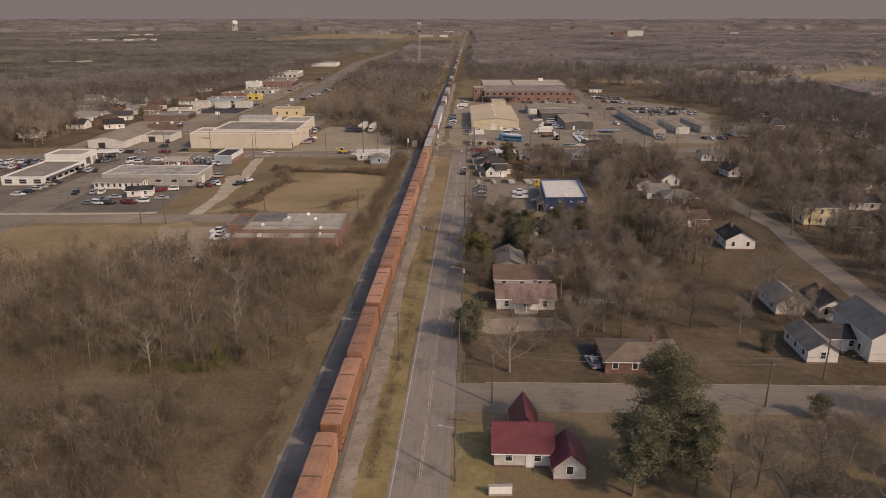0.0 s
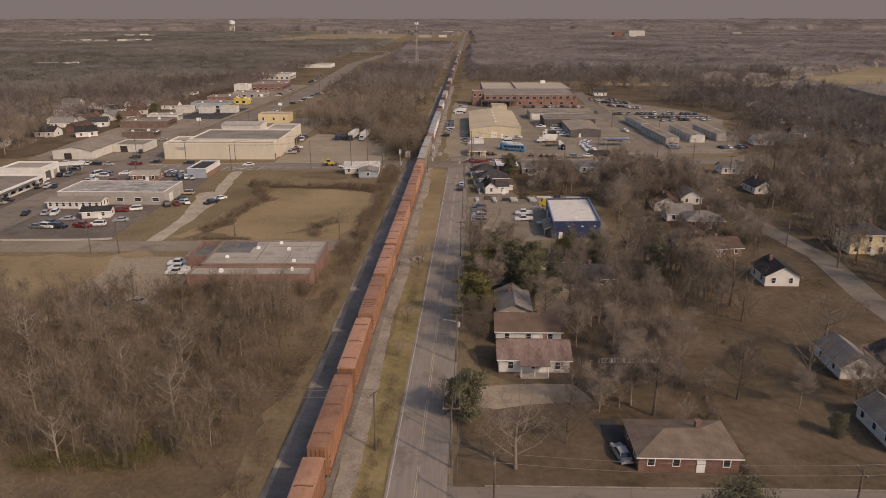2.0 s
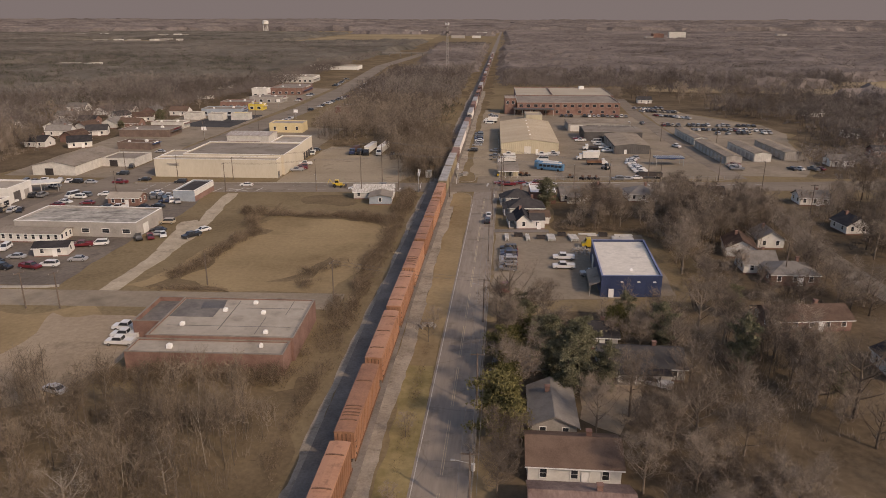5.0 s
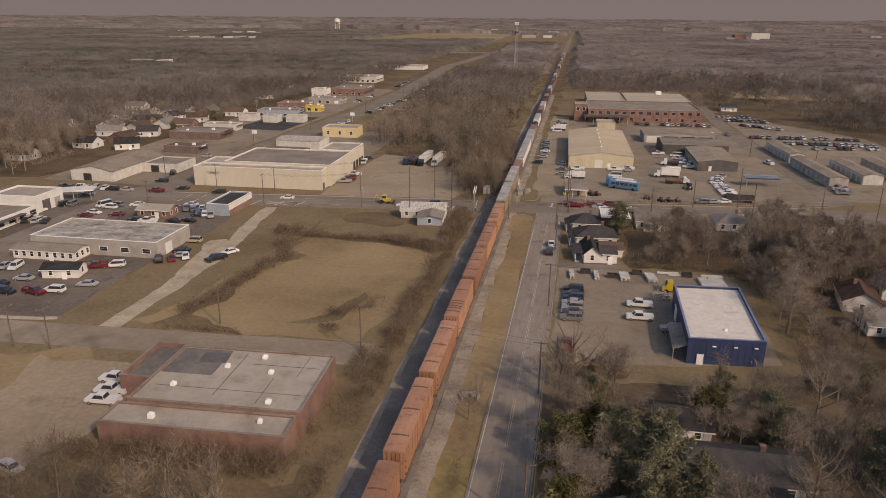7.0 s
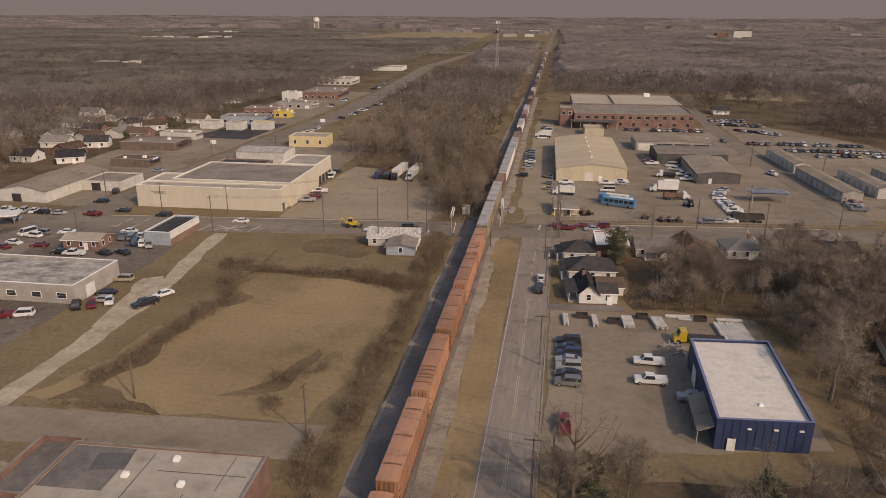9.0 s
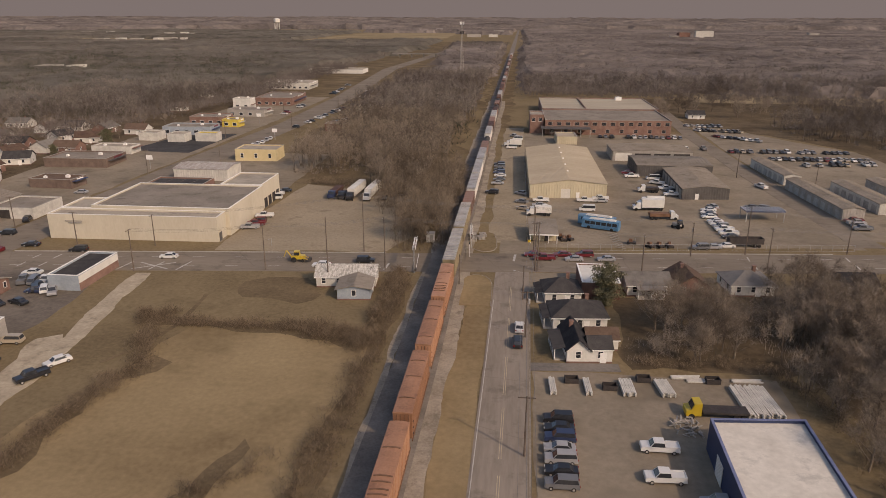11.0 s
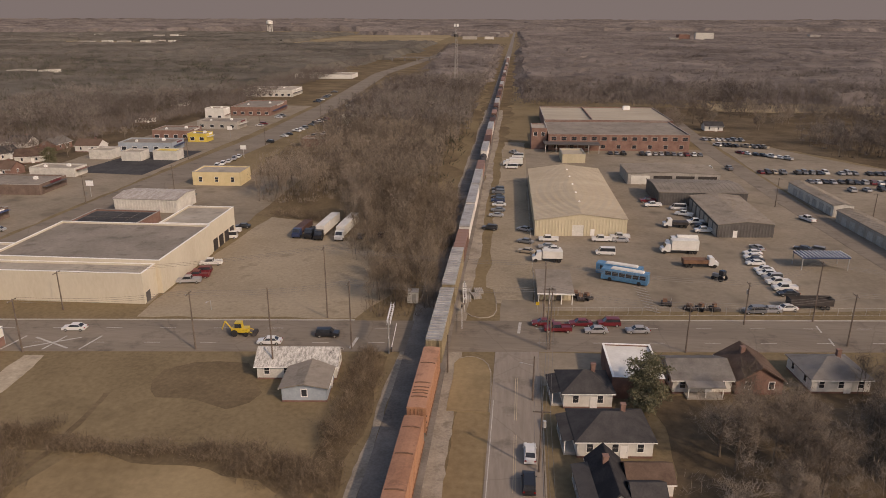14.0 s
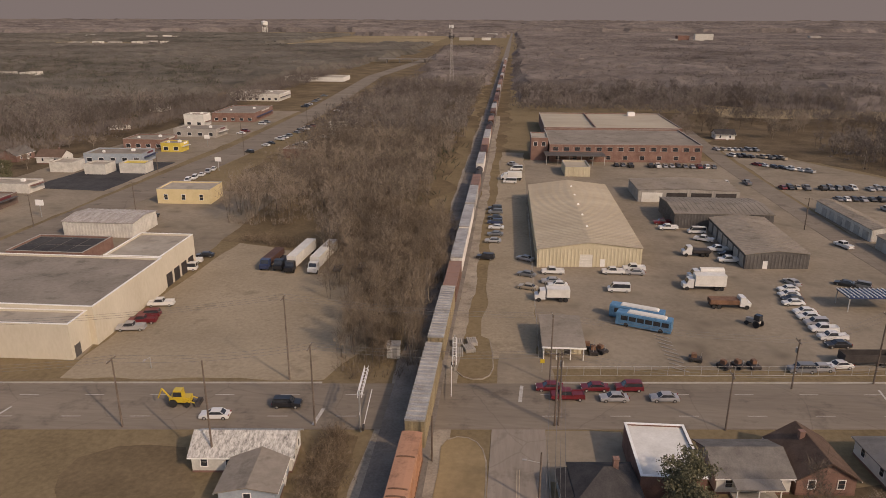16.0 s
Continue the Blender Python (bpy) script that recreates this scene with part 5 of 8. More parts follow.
wheel_shape = Shape().rod((-0.11, 0, 0.33), (0.11, 0, 0.33), 0.33, n=12)
n_tyre = len(wheel_shape.f)
WHEEL = wheel_shape.rod((-0.125, 0, 0.33), (0.125, 0, 0.33), 0.19, n=10).mesh("wheel", (RUBBER, GALV))
WHEEL.polygons.foreach_set("material_index", [0 if i < n_tyre else 1 for i in range(len(WHEEL.polygons))])
BODIES = {  # side outline of the lower body (along, height), cabin base and roof spans, width, cabin foot, roof
    "sedan": ([(-2.35, 0.32), (2.35, 0.32), (2.38, 0.6), (2.25, 0.76), (1.1, 0.93), (-1.55, 0.97), (-2.28, 0.92), (-2.38, 0.6)], (-1.75, 1.15), (-1.05, 0.45), 1.78, 0.92, 1.43),
    "suv": ([(-2.35, 0.36), (2.35, 0.36), (2.38, 0.7), (2.28, 0.95), (1.15, 1.06), (-2.3, 1.08), (-2.38, 0.6)], (-2.3, 1.2), (-2.05, 0.55), 1.85, 1.04, 1.74),
    "pickup": ([(-2.8, 0.45), (2.75, 0.45), (2.8, 0.8), (2.7, 1.05), (1.4, 1.14), (0.9, 1.14), (-2.8, 1.14), (-2.85, 0.6)], (-0.75, 1.5), (-0.55, 0.9), 1.95, 1.1, 1.82),
    "van": ([(-2.6, 0.36), (2.5, 0.36), (2.55, 0.8), (2.4, 1.05), (1.8, 1.15), (-2.6, 1.15), (-2.65, 0.6)], (-2.55, 1.95), (-2.5, 1.25), 1.95, 1.1, 2.1),
}
BODIES["wagon"] = BODIES["suv"]
CAR_PROTO = {}
CAR_NAMES = {"sedan": "sedan", "suv": "sports utility vehicle", "pickup": "pickup truck", "van": "van"}


def car(kind, colour, x, y, rot, group="parked cars", plain=False):
    """A car with its nose along local +y."""
    m = pose(x, y, 0.055, 0, 0, rot)
    if (kind, colour, plain) in CAR_PROTO:
        return copy_thing(CAR_PROTO[(kind, colour, plain)], m)
    outline, foot, roof, w, z0, z1 = BODIES[kind]
    ob = thing("pickup_truck" if kind == "pickup" else "van" if kind == "van" else "car", x, y, 0.055, rot, "%s %s standing on the asphalt" % (colour, CAR_NAMES[kind]), "car", group)
    s = Shape()
    n = len(outline)
    lo, hi = w / 2, w / 2 - 0.07
    vs = []
    for sx in (-1, 1):
        vs += [(sx * (hi if p[1] > 0.88 else lo), p[0], p[1]) for p in outline]
    s.add(vs, [tuple(range(n)), tuple(range(2 * n - 1, n - 1, -1))] + [(i, n + i, n + (i + 1) % n, (i + 1) % n) for i in range(n)])
    iw = w / 2 - 0.26
    s.box(0, (roof[0] + roof[1]) / 2, z1 - 0.05, 2 * iw + 0.1, roof[1] - roof[0] + 0.1, 0.07)
    for sx in (-1, 1):
        s.rod((sx * (hi - 0.04), foot[0], z0), (sx * iw, roof[0], z1), 0.05, n=4)
        s.rod((sx * (hi - 0.04), foot[1], z0), (sx * iw, roof[1], z1), 0.05, n=4)
    s.box(0, -2.3 if kind != "pickup" else -2.8, 0.4, w - 0.1, 0.2, 0.25)
    if kind == "pickup":
        for sx in (-1, 1):
            s.box(sx * (w / 2 - 0.12), -1.85, 1.1, 0.14, 1.9, 0.18)
        s.box(0, -2.78, 1.1, w - 0.2, 0.1, 0.18)
    for sx in (-1, 1):
        s.box(sx * (w / 2 + 0.08), foot[1] - 0.35, z0, 0.16, 0.1, 0.14)
    part("body", s, PAINTS[colour], ob)
    g = hi - 0.05
    if plain:
        lo_, hi_ = (-g, g, foot[0], foot[1], z0), (-iw, iw, roof[0], roof[1], z1 - 0.03)
        vs = [(k[i], k[j], k[4]) for k in (lo_, hi_) for i, j in ((0, 2), (1, 2), (1, 3), (0, 3))]
        part("window_glass", Shape().add(vs, [(0, 1, 5, 4), (1, 2, 6, 5), (2, 3, 7, 6), (3, 0, 4, 7)]), GLASS, ob)
    else:
        part("windshield", Shape().add([(-g, foot[1], z0), (g, foot[1], z0), (iw, roof[1], z1 - 0.03), (-iw, roof[1], z1 - 0.03)], [(0, 1, 2, 3)]), GLASS, ob)
        part("rear_window", Shape().add([(g, foot[0], z0), (-g, foot[0], z0), (-iw, roof[0], z1 - 0.03), (iw, roof[0], z1 - 0.03)], [(0, 1, 2, 3)]), GLASS, ob)
        for sx in (-1, 1):
            a = [(sx * g, foot[0], z0), (sx * g, foot[1], z0), (sx * iw, roof[1], z1 - 0.03), (sx * iw, roof[0], z1 - 0.03)]
            part("side_window", Shape().add(a if sx > 0 else a[::-1], [(0, 1, 2, 3)]), GLASS, ob)
    ends = outline[0][0] + 0.8, outline[1][0] - 0.85
    for sx in (-1, 1):
        for e in ends:
            wl = part("wheel", WHEEL, None, ob, "", pose(sx * (w / 2 - 0.1), e, 0))
    for sx in () if plain else (-1, 1):
        part("headlight", Shape().box(sx * (w / 2 - 0.3), outline[2][0] - 0.08, 0.66, 0.36, 0.1, 0.16), LAMP_CLEAR, ob)
        part("tail_light", Shape().box(sx * (w / 2 - 0.2), outline[0][0] - 0.02, 0.72, 0.26, 0.1, 0.2), LAMP_RED, ob)
    CAR_PROTO[(kind, colour, plain)] = ob
    return ob


def row_of_cars(x, y, dx, dy, n, rot, seed, skip=0.15, kinds=("sedan", "suv", "sedan", "pickup")):
    rg = random.Random(seed)
    for i in range(n):
        if rg.random() < skip:
            continue
        car(rg.choice(kinds), rg.choice(("white", "silver", "grey", "black", "black", "white", "silver", "grey", "white", "tan", "black", "red")), x + i * dx + rg.uniform(-0.2, 0.2), y + i * dy + rg.uniform(-0.4, 0.4), rot + rg.choice((0, 180)) + rg.uniform(-3, 3), "rows of parked cars", True)

# ---- the town: east of the road, from south to north ----
house(8.7, 88.4, 0, 8.2, 6.0, 2.75, 2.6, OFFWHITE, RED_METAL, label="small cream house with a bright red metal roof", chimney=False, gap=4)
house(9.4, 93.4, 90, 6.5, 3.6, 2.75, 2.6, OFFWHITE, RED_METAL, label="cream rear wing with a steep red metal roof", chimney=False, gap=6)
house(14.9, 85.2, 90, 5.4, 4.4, 2.4, 2.0, OFFWHITE, RED_METAL, label="cream gabled side wing under a red roof", chimney=False, gap=6)
house(32.6, 118.0, 0, 14.0, 9.0, 2.6, 1.7, BRICK_DARK, SHINGLE_TAN, label="low brown ranch house with white trim", kind="hip")
house(66.4, 123.6, 90, 10.0, 5.6, 2.9, 1.6, WHITE, SHINGLE_GREY, label="white chapel wing with a grey gable roof", chimney=False)
house(72.0, 127.0, 0, 9.0, 6.0, 2.8, 1.4, WHITE, SHINGLE_DARK, label="white connecting hall with a dark roof", chimney=False)
house(79.0, 126.0, 90, 14.0, 8.0, 5.2, 2.6, WHITE, SHINGLE_GREY, label="tall white gabled church on the side street", chimney=False, gap=5)
house(70.2, 145.6, 90, 9.6, 6.2, 2.9, 1.9, WHITE, SHINGLE_GREY, label="white gabled house with a grey roof under bare trees", chimney=False)
house(78.4, 143.6, 90, 9.0, 6.4, 2.8, 1.8, WHITE, SHINGLE_DARK, label="white house wing with a dark roof beside the church", porch=("w", 1.5, 3.5))
house(13.6, 145.6, 0, 12.6, 8.0, 3.0, 1.7, WHITE, RUST_ROOF, label="white house with a rusting brown tin roof", porch=("s", 1.8, 5))
house(13.6, 157.4, 0, 12.6, 8.0, 3.0, 1.9, WHITE, SHINGLE_BROWN, label="white house with a brown shingle roof")
house(11.6, 169.5, 90, 11.5, 6.8, 2.7, 1.5, GREY_WALL, SHINGLE_GREY, label="grey gabled cottage with a grey shingle roof")
house(28.5, 188.0, 0, 14.5, 8.5, 2.7, 1.8, OFFWHITE, SHINGLE_DARK, label="shaded house with a dark roof and porch", porch=("s", 2.0, 9))
house(22.0, 199.0, 0, 8.0, 7.0, 2.7, 1.6, OFFWHITE, SHINGLE_DARK, label="small pale house among evergreen trees")
house(76.0, 190.0, 90, 8.5, 8.0, 3.0, 2.2, WHITE, SHINGLE_DARK, label="white gabled house at the end of a lawn")
house(109.2, 214.5, 0, 10.0, 8.5, 5.8, 2.0, PALE_YELLOW, SHINGLE_DARK, label="pale yellow two-storey house with a dark roof", storeys=2, kind="hip")
house(118.0, 204.0, 0, 9.0, 7.0, 2.8, 2.4, GREY_WALL, SHINGLE_DARK, label="grey house with a dark steep roof")
house(73.5, 238.0, 0, 11.0, 9.0, 2.8, 2.0, BRICK_DARK, SHINGLE_GREY, label="brown brick house with a grey roof", kind="hip")
house(68.0, 244.5, 0, 8.0, 7.0, 2.8, 2.2, WHITE, SHINGLE_GREY, label="white gabled house wing")
house(66.0, 211.0, 8, 17.0, 8.0, 2.6, 1.7, BRICK, SHINGLE_BROWN, label="long brick ranch house with white trim")
house(78.0, 266.0, 90, 8.0, 7.0, 2.8, 2.2, WHITE, SHINGLE_GREY, label="white gabled house among bare trees")
house(108.0, 282.0, 98, 8.0, 7.0, 2.8, 2.2, WHITE, SHINGLE_DARK, label="white gabled house beside the back street")
house(110.0, 315.0, 0, 10.0, 7.0, 2.8, 1.8, WHITE, SHINGLE_GREY, label="white house near the cross road")
house(10.1, 280.2, 95, 10.2, 4.2, 2.8, 1.9, WHITE, SHINGLE_DARK, label="white gabled house with a charcoal roof and side porch", porch=("n", 2.2, 8.0), wins="wse", gap=3.6)
house(14.4, 278.0, 5, 4.4, 5.0, 2.8, 1.5, WHITE, SHINGLE_DARK, label="white side wing with a charcoal roof", chimney=False, over=0.2, wins="se")
house(15.4, 283.0, 5, 6.0, 4.6, 2.4, 1.4, WHITE, SHINGLE_BROWN, label="white rear wing with a reddish brown roof", chimney=False, over=0.3, wins="se")
house(11.7, 293.6, 5, 11.0, 8.4, 2.9, 2.4, WHITE, SHINGLE_DARK, label="white house with a dark hipped roof and porch", kind="hip", porch=("w", 1.8, 7))
house(9.2, 306.6, 5, 8.0, 7.4, 2.9, 2.3, WHITE, SHINGLE_DARK, label="white house with a dark patched roof", kind="hip", porch=("w", 1.8, 6))
house(29.0, 313.8, 5, 10.0, 8.4, 2.8, 1.6, WHITE, SHINGLE_GREY, label="white house with a plain grey roof", porch=("s", 2.0, 6), chimney=False)
house(38.6, 315.0, 95, 9.5, 8.0, 2.7, 2.4, BRICK, SHINGLE_BROWN, label="brick cottage with a steep brown roof")
house(52.6, 316.5, 5, 10.0, 9.0, 2.7, 2.2, WHITE, SHINGLE_GREY, label="pale house behind bare trees", kind="hip")
house(76.2, 317.5, 3, 9.6, 6.6, 2.8, 1.9, WHITE, SHINGLE_DARK, label="small white house with a black roof", chimney=False)

blk = hall("commercial_building", 18.0, 313.1, 1, 8.6, 12.8, 4.0, BRICK_DARK, WHITE, "small brick shop with a bright white flat roof", coping=TRIM, parapet=0.25)
roof_unit(blk, 2.4, -4.6, 3.72, 0.9, 0.9, 0.5)
bl = hall("commercial_building", 33.7, 236.6, -2, 13.7, 27.2, 5.2, BLUE, ROOF_WHITE, "navy blue metal-clad workshop with a white flat roof", coping=COPING_BLUE, ribs=False, skew=0.11)
door(bl, -4.5, -13.85)
bay_door(bl, -6.95, 6.0, -90)
for u in (-2.2, 1.6, 5.2):
    part("wall_lamp", Shape().box(u, -13.75, 3.7, 0.7, 0.3, 0.16, 0, 0.8), TRIM, bl, "white wall lamp")
for u in range(1, 12):
    part("wall_seam", Shape().box(-6.85 + u * 1.14, -13.63, 0.1, 0.06, 0.06, 4.9), BLUE, bl)
awn = Shape()
awn.add([(-9.4, -13.0, 2.5), (-6.9, -13.0, 3.4), (-6.9, -2.5, 3.4), (-9.4, -2.5, 2.5), (-9.4, -13.0, 2.62), (-6.9, -13.0, 3.52), (-6.9, -2.5, 3.52), (-9.4, -2.5, 2.62)],
        [(3, 2, 1, 0), (4, 5, 6, 7), (0, 1, 5, 4), (1, 2, 6, 5), (2, 3, 7, 6), (3, 0, 4, 7)])
part("lean_to_roof", awn, ROOF_GREY, bl, "grey sheet roof of the lean-to")
for v in (-12.6, -7.8, -3.0):
    part("lean_to_post", Shape().box(-9.2, v, 0, 0.14, 0.14, 2.5), GALV, bl)
for u, v, w_ in ((1.2, -7.2, 1.5), (3.4, -9.4, 0.8), (-5.2, 2.0, 0.7)):
    part("roof_stain", Shape().box(u, v, 4.545, w_, w_ * 0.8, 0.012, 30, 0.9), TAR, bl, "dark tar patch")
roof_unit(bl, 0.5, -8.5, 4.55, 0.7, 0.7, 0.35)

yw = shed("warehouse", 16.9, 435.6, 0.4, 26.9, 72.0, 4.9, 1.7, TAN_STEEL, ROOF_TAN, "large tan ribbed-steel warehouse with a low roof", skew=0.112)
bay_door(yw, -1.0, -36.15, 0, 3.4, 3.4)
door(yw, 3.4, -36.1, 0)
for i in range(5):
    roof_unit(yw, 0.6, -22 + i * 12, 6.35, 0.6, 0.6, 0.55)
fx = hall("factory_building", 47.5, 564.0, 0.5, 67.0, 46.0, 7.8, BRICK, ROOF_GREY, "long two-storey red brick factory with a flat roof", "factory", skew=0.05)
windows(fx, 67.0, 46.0, 4.9, (2.8, 1.6), 4.6, "grey", "s")
windows(fx, 67.0, 46.0, 1.1, (2.0, 1.6), 7.4, "grey", "s")
tower = hall("factory_building", 9.8, 550.0, 0.5, 7.4, 16.0, 10.2, BRICK, ROOF_LIGHT, "square brick stair tower of the factory", "factory")
windows(tower, 7.4, 16.0, 6.4, (1.6, 1.8), 3.4, "plain", "s")
f2 = hall("factory_building", 50.0, 630.0, 0.5, 71.0, 60.0, 6.6, BRICK, ROOF_TAN, "broad brick factory hall with a tan roof", "factory", skew=0.03)
roof_unit(f2, 18, 22, 6.0, 4, 4, 2.2)
for k in (-9.0,):
    part("fire_wall", Shape().box(k, 0, 6.0, 0.5, 58.0, 1.0), BRICK, f2, "low brick fire wall across the roof")
cn = thing("loading_canopy", 25.0, 536.5, 0, 2, "dark flat canopy on posts before the factory", "canopy")
part("roof", Shape().box(0, 0, 4.0, 26, 10, 0.4), DARK_WALL, cn)
for i in range(6):
    part("post", Shape().box(-12.5 + i * 5, -4.7, 0, 0.25, 0.25, 4.0), GALV, cn)
hut = hall("shop", 23.8, 516.0, 2, 10.0, 14.0, 4.0, TAN_STEEL, ROOF_TAN, "small tan flat-roofed store behind the warehouse", ribs=True)

g1 = shed("workshop", 58.4, 479.2, 1.5, 34.6, 18.0, 4.2, 0.7, GREY_WALL, ROOF_GREY, "long grey garage with open vehicle bays")
for i in range(4):
    bay_door(g1, -12.6 + i * 8.4, -9.1, 0, 7.0, 3.4, WHITE if i == 0 else STEEL_DARK)
shed("workshop", 61.2, 448.6, 91.5, 20.4, 29.5, 4.6, 0.9, DARK_WALL, ROOF_GREY, "grey workshop with a wide low roof")
g3 = shed("workshop", 64.8, 420.0, 0, 16.4, 34.5, 3.9, 0.9, DARK_WALL, ROOF_GREY, "charcoal steel workshop with roller doors", skew=0.098)
door(g3, -3.0, -17.35, 0)
for i in range(7):
    bay_door(g3, -8.3, -14.5 + i * 4.9, -90, 3.6, 3.2, GREY_WALL)
for k, (x, y, w, d) in enumerate(((102.3, 446.0, 6.4, 34.0), (103.2, 402.0, 6.8, 43.0), (118.4, 405.0, 7.4, 33.0), (133.0, 410.0, 7.4, 34.0))):
    sh = shed("storage_building", x, y, 3, w, d, 3.6, 0.7, GREY_WALL if k % 2 else OFFWHITE, ROOF_GREY, "long low storage building beside the car lots", group="storage buildings")
    for i in range(int(d / 5)):
        bay_door(sh, -w / 2 - 0.08, -d / 2 + 3 + i * 5, -90, 3.0, 2.6, GALV)
ks = thing("shop", 6.7, 352.6, 0, 1, "small tan yard office with a grey sloping roof and open front", "shop")
FOOT.append((6.7, 352.6, 7.0))
sl_ = Shape().corrugated(7.2, 9.4, 0, 3.0, 0.9)
sl_.v = [(x, y + 1.3, z + (0.09 * (y + 4.7) if z > 1 else 0.0)) for x, y, z in sl_.v]
part("wall", sl_, TAN_STEEL, ks)
rs = Shape().box(0, 0, 0, 8.2, 12.6, 0.22)
rs.v = [(x, y, z + 2.86 + 0.09 * (y + 3.4)) for x, y, z in rs.v]
part("roof", rs, ROOF_GREY, ks, "grey sheet roof")
part("fascia", Shape().box(0, -6.34, 2.5, 8.2, 0.1, 0.32), TRIM, ks)
for u in (-3.7, -1.3, 1.3, 3.7):
    part("post", Shape().box(u, -5.9, 0, 0.16, 0.16, 2.7), TRIM, ks)
door(ks, 1.0, -3.5, 0, 1.0, 2.05, DARK_WALL)
part("side_screen", Shape().box(-3.7, -4.6, 0, 0.1, 2.6, 2.5), TAN_STEEL, ks)

# ---- west of the track ----
bb = hall("commercial_building", -48.6, 194.8, 2, 27.6, 18.6, 4.7, BRICK, ROOF_LIGHT, "old red brick shop with a pale patched flat roof", parapet=0.25, coping=ROOF_GREY)
bf = hall("commercial_building", -49.2, 182.6, 2, 28.6, 5.6, 4.1, BRICK, ROOF_LIGHT, "lower front range of the brick shop", parapet=0.25, coping=ROOF_GREY)
roof_unit(bf, -7, -0.4, 3.8, 0.9, 0.8, 0.7)
roof_unit(bf, 9.5, 0.6, 3.8, 0.6, 0.6, 0.6)
for x, y in ((-3, 3), (5, 2), (-9, -4), (8, -7), (2, 7)):
    roof_unit(bb, x, y, 4.4, 0.8, 0.8, 0.5)
for u, v, w_, d_ in ((-1.5, 1.0, 0.14, 14.0), (6.0, -3.5, 0.12, 8.0), (0.0, -4.2, 24.0, 0.12), (6.5, 4.6, 12.0, 0.12), (9.6, 5.0, 0.1, 7.0)):
    part("roof_seam", Shape().box(u, v, 4.44, w_, d_, 0.05), TAR, bb, "dark tarred seam")
part("roof_patch", Shape().box(-8.9, 4.3, 4.43, 8.8, 8.8, 0.07), TAR, bb, "dark bare patch of roof")
tarp = Shape().box(0, 0, 0, 4.6, 3.4, 0.12, 8, 0.96)
part("tarp", tarp, DARK_WALL, bb, "grey tarpaulin over the torn roof", pose(-6.4, 5.6, 4.52, 3, 2, 0))
hall("commercial_building", -65.8, 199.4, 2, 6.6, 12.6, 3.8, BRICK, TAR, "brick annex with a dark collapsed roof", parapet=0.9, coping=ROOF_GREY)
hut = house(-41.0, 311.0, 5, 14.0, 6.5, 2.8, 1.8, OFFWHITE, PEELING, label="derelict hut with a peeling tin roof", chimney=False)
house(-37.6, 304.6, 95, 8.5, 7.5, 2.7, 0.7, LIGHT_BLUE, ROOF_GREY, label="pale blue shed with a low grey roof", chimney=False, gap=6)

cw = hall("warehouse", -109.2, 340.6, 1.5, 49.4, 6.6, 7.2, CREAM, ROOF_LIGHT, "cream windowless front range of the warehouse", "warehouse", coping=TRIM)
hall("warehouse", -129.8, 350.0, 1.5, 9.0, 12.0, 7.2, CREAM, ROOF_LIGHT, "cream side block of the warehouse", "warehouse", coping=TRIM)
door(cw, 24.75, -1.5, 90, 1.6, 2.4, DARK_WALL)
hall("warehouse", -104.3, 358.9, 0.5, 41.5, 29.0, 8.0, CREAM, ROOF_GREY, "cream warehouse block with a grey roof", "warehouse", coping=TRIM)
cw3 = hall("warehouse", -91.0, 382.6, 0.5, 13.8, 18.0, 8.2, CREAM, ROOF_LIGHT, "cream rear block with loading doors", "warehouse", coping=TRIM)
for i in range(4):
    bay_door(cw3, 7.0, -6 + i * 4.0, 90, 2.8, 3.2, STEEL_DARK)
sg = thing("wall_sign", -126, 336.6, 5.2, 1.5, "faint dark lettering on the cream wall", "sign")
for i in range(2):
    part("letter_bar", Shape().box(0.4 * i, -0.04, -0.5 * i, 5.0 - i, 0.05, 0.28), GREY_WALL, sg)
ys = hall("shop", -114.6, 457.0, 2, 18.5, 12.0, 5.2, STORE_YELLOW, ROOF_LIGHT, "bright yellow stucco shop with a flat roof")
windows(ys, 18.5, 12.0, 1.4, (1.2, 1.8), 6.0, "white", "sw")
rb = shed("shop", -122.2, 418.8, 90, 14.0, 21.5, 4.4, 0.8, OFFWHITE, OLD_TIN, "tan shop with a ribbed rusty metal roof", "shop")
sol = hall("shop", -123.4, 395.8, 0, 21.0, 14.4, 3.2, BRICK, TAR, "low shop with dark panels on its roof")
for i in range(4):
    for j in range(2):
        part("roof_panel", Shape().box(-7.4 + i * 4.9, -3.2 + j * 6.2, 2.76, 4.5, 5.6, 0.1), BLACKTOP, sol)

rd = hall("shop", -105.3, 307.4, 0, 7.6, 17.0, 3.8, LIGHT_BLUE, SHINGLE_DARK, "narrow brick shop with white and red side wall", coping=TRIM)
part("side_panel", Shape().box(3.84, 0, 0.0, 0.08, 16.6, 1.9), BRICK, rd, "red lower wall")
part("side_panel", Shape().box(3.84, 0, 1.92, 0.08, 16.6, 1.7), WHITE, rd, "white upper wall")
fb = hall("commercial_building", -119.4, 265.6, 0.5, 36.6, 17.0, 4.4, GREY_WALL, ROOF_PATCHED, "long flat-roofed repair shop with a peeling white roof", coping=TRIM)
windows(fb, 36.6, 17.0, 1.2, (2.2, 1.2), 6.0, "white", "s")
bay_door(fb, 18.4, -3, 90, 3.2, 3.0)
house(-128.8, 253.4, 1, 17.6, 6.2, 2.7, 0.8, WHITE, ROOF_GREY, label="white trailer-like office with a row of windows", chimney=False, gap=2.0)
house(-116.0, 241.5, 12, 8.5, 5.0, 2.6, 0.9, WHITE, SHINGLE_DARK, label="small white kiosk with a dark roof", chimney=False)
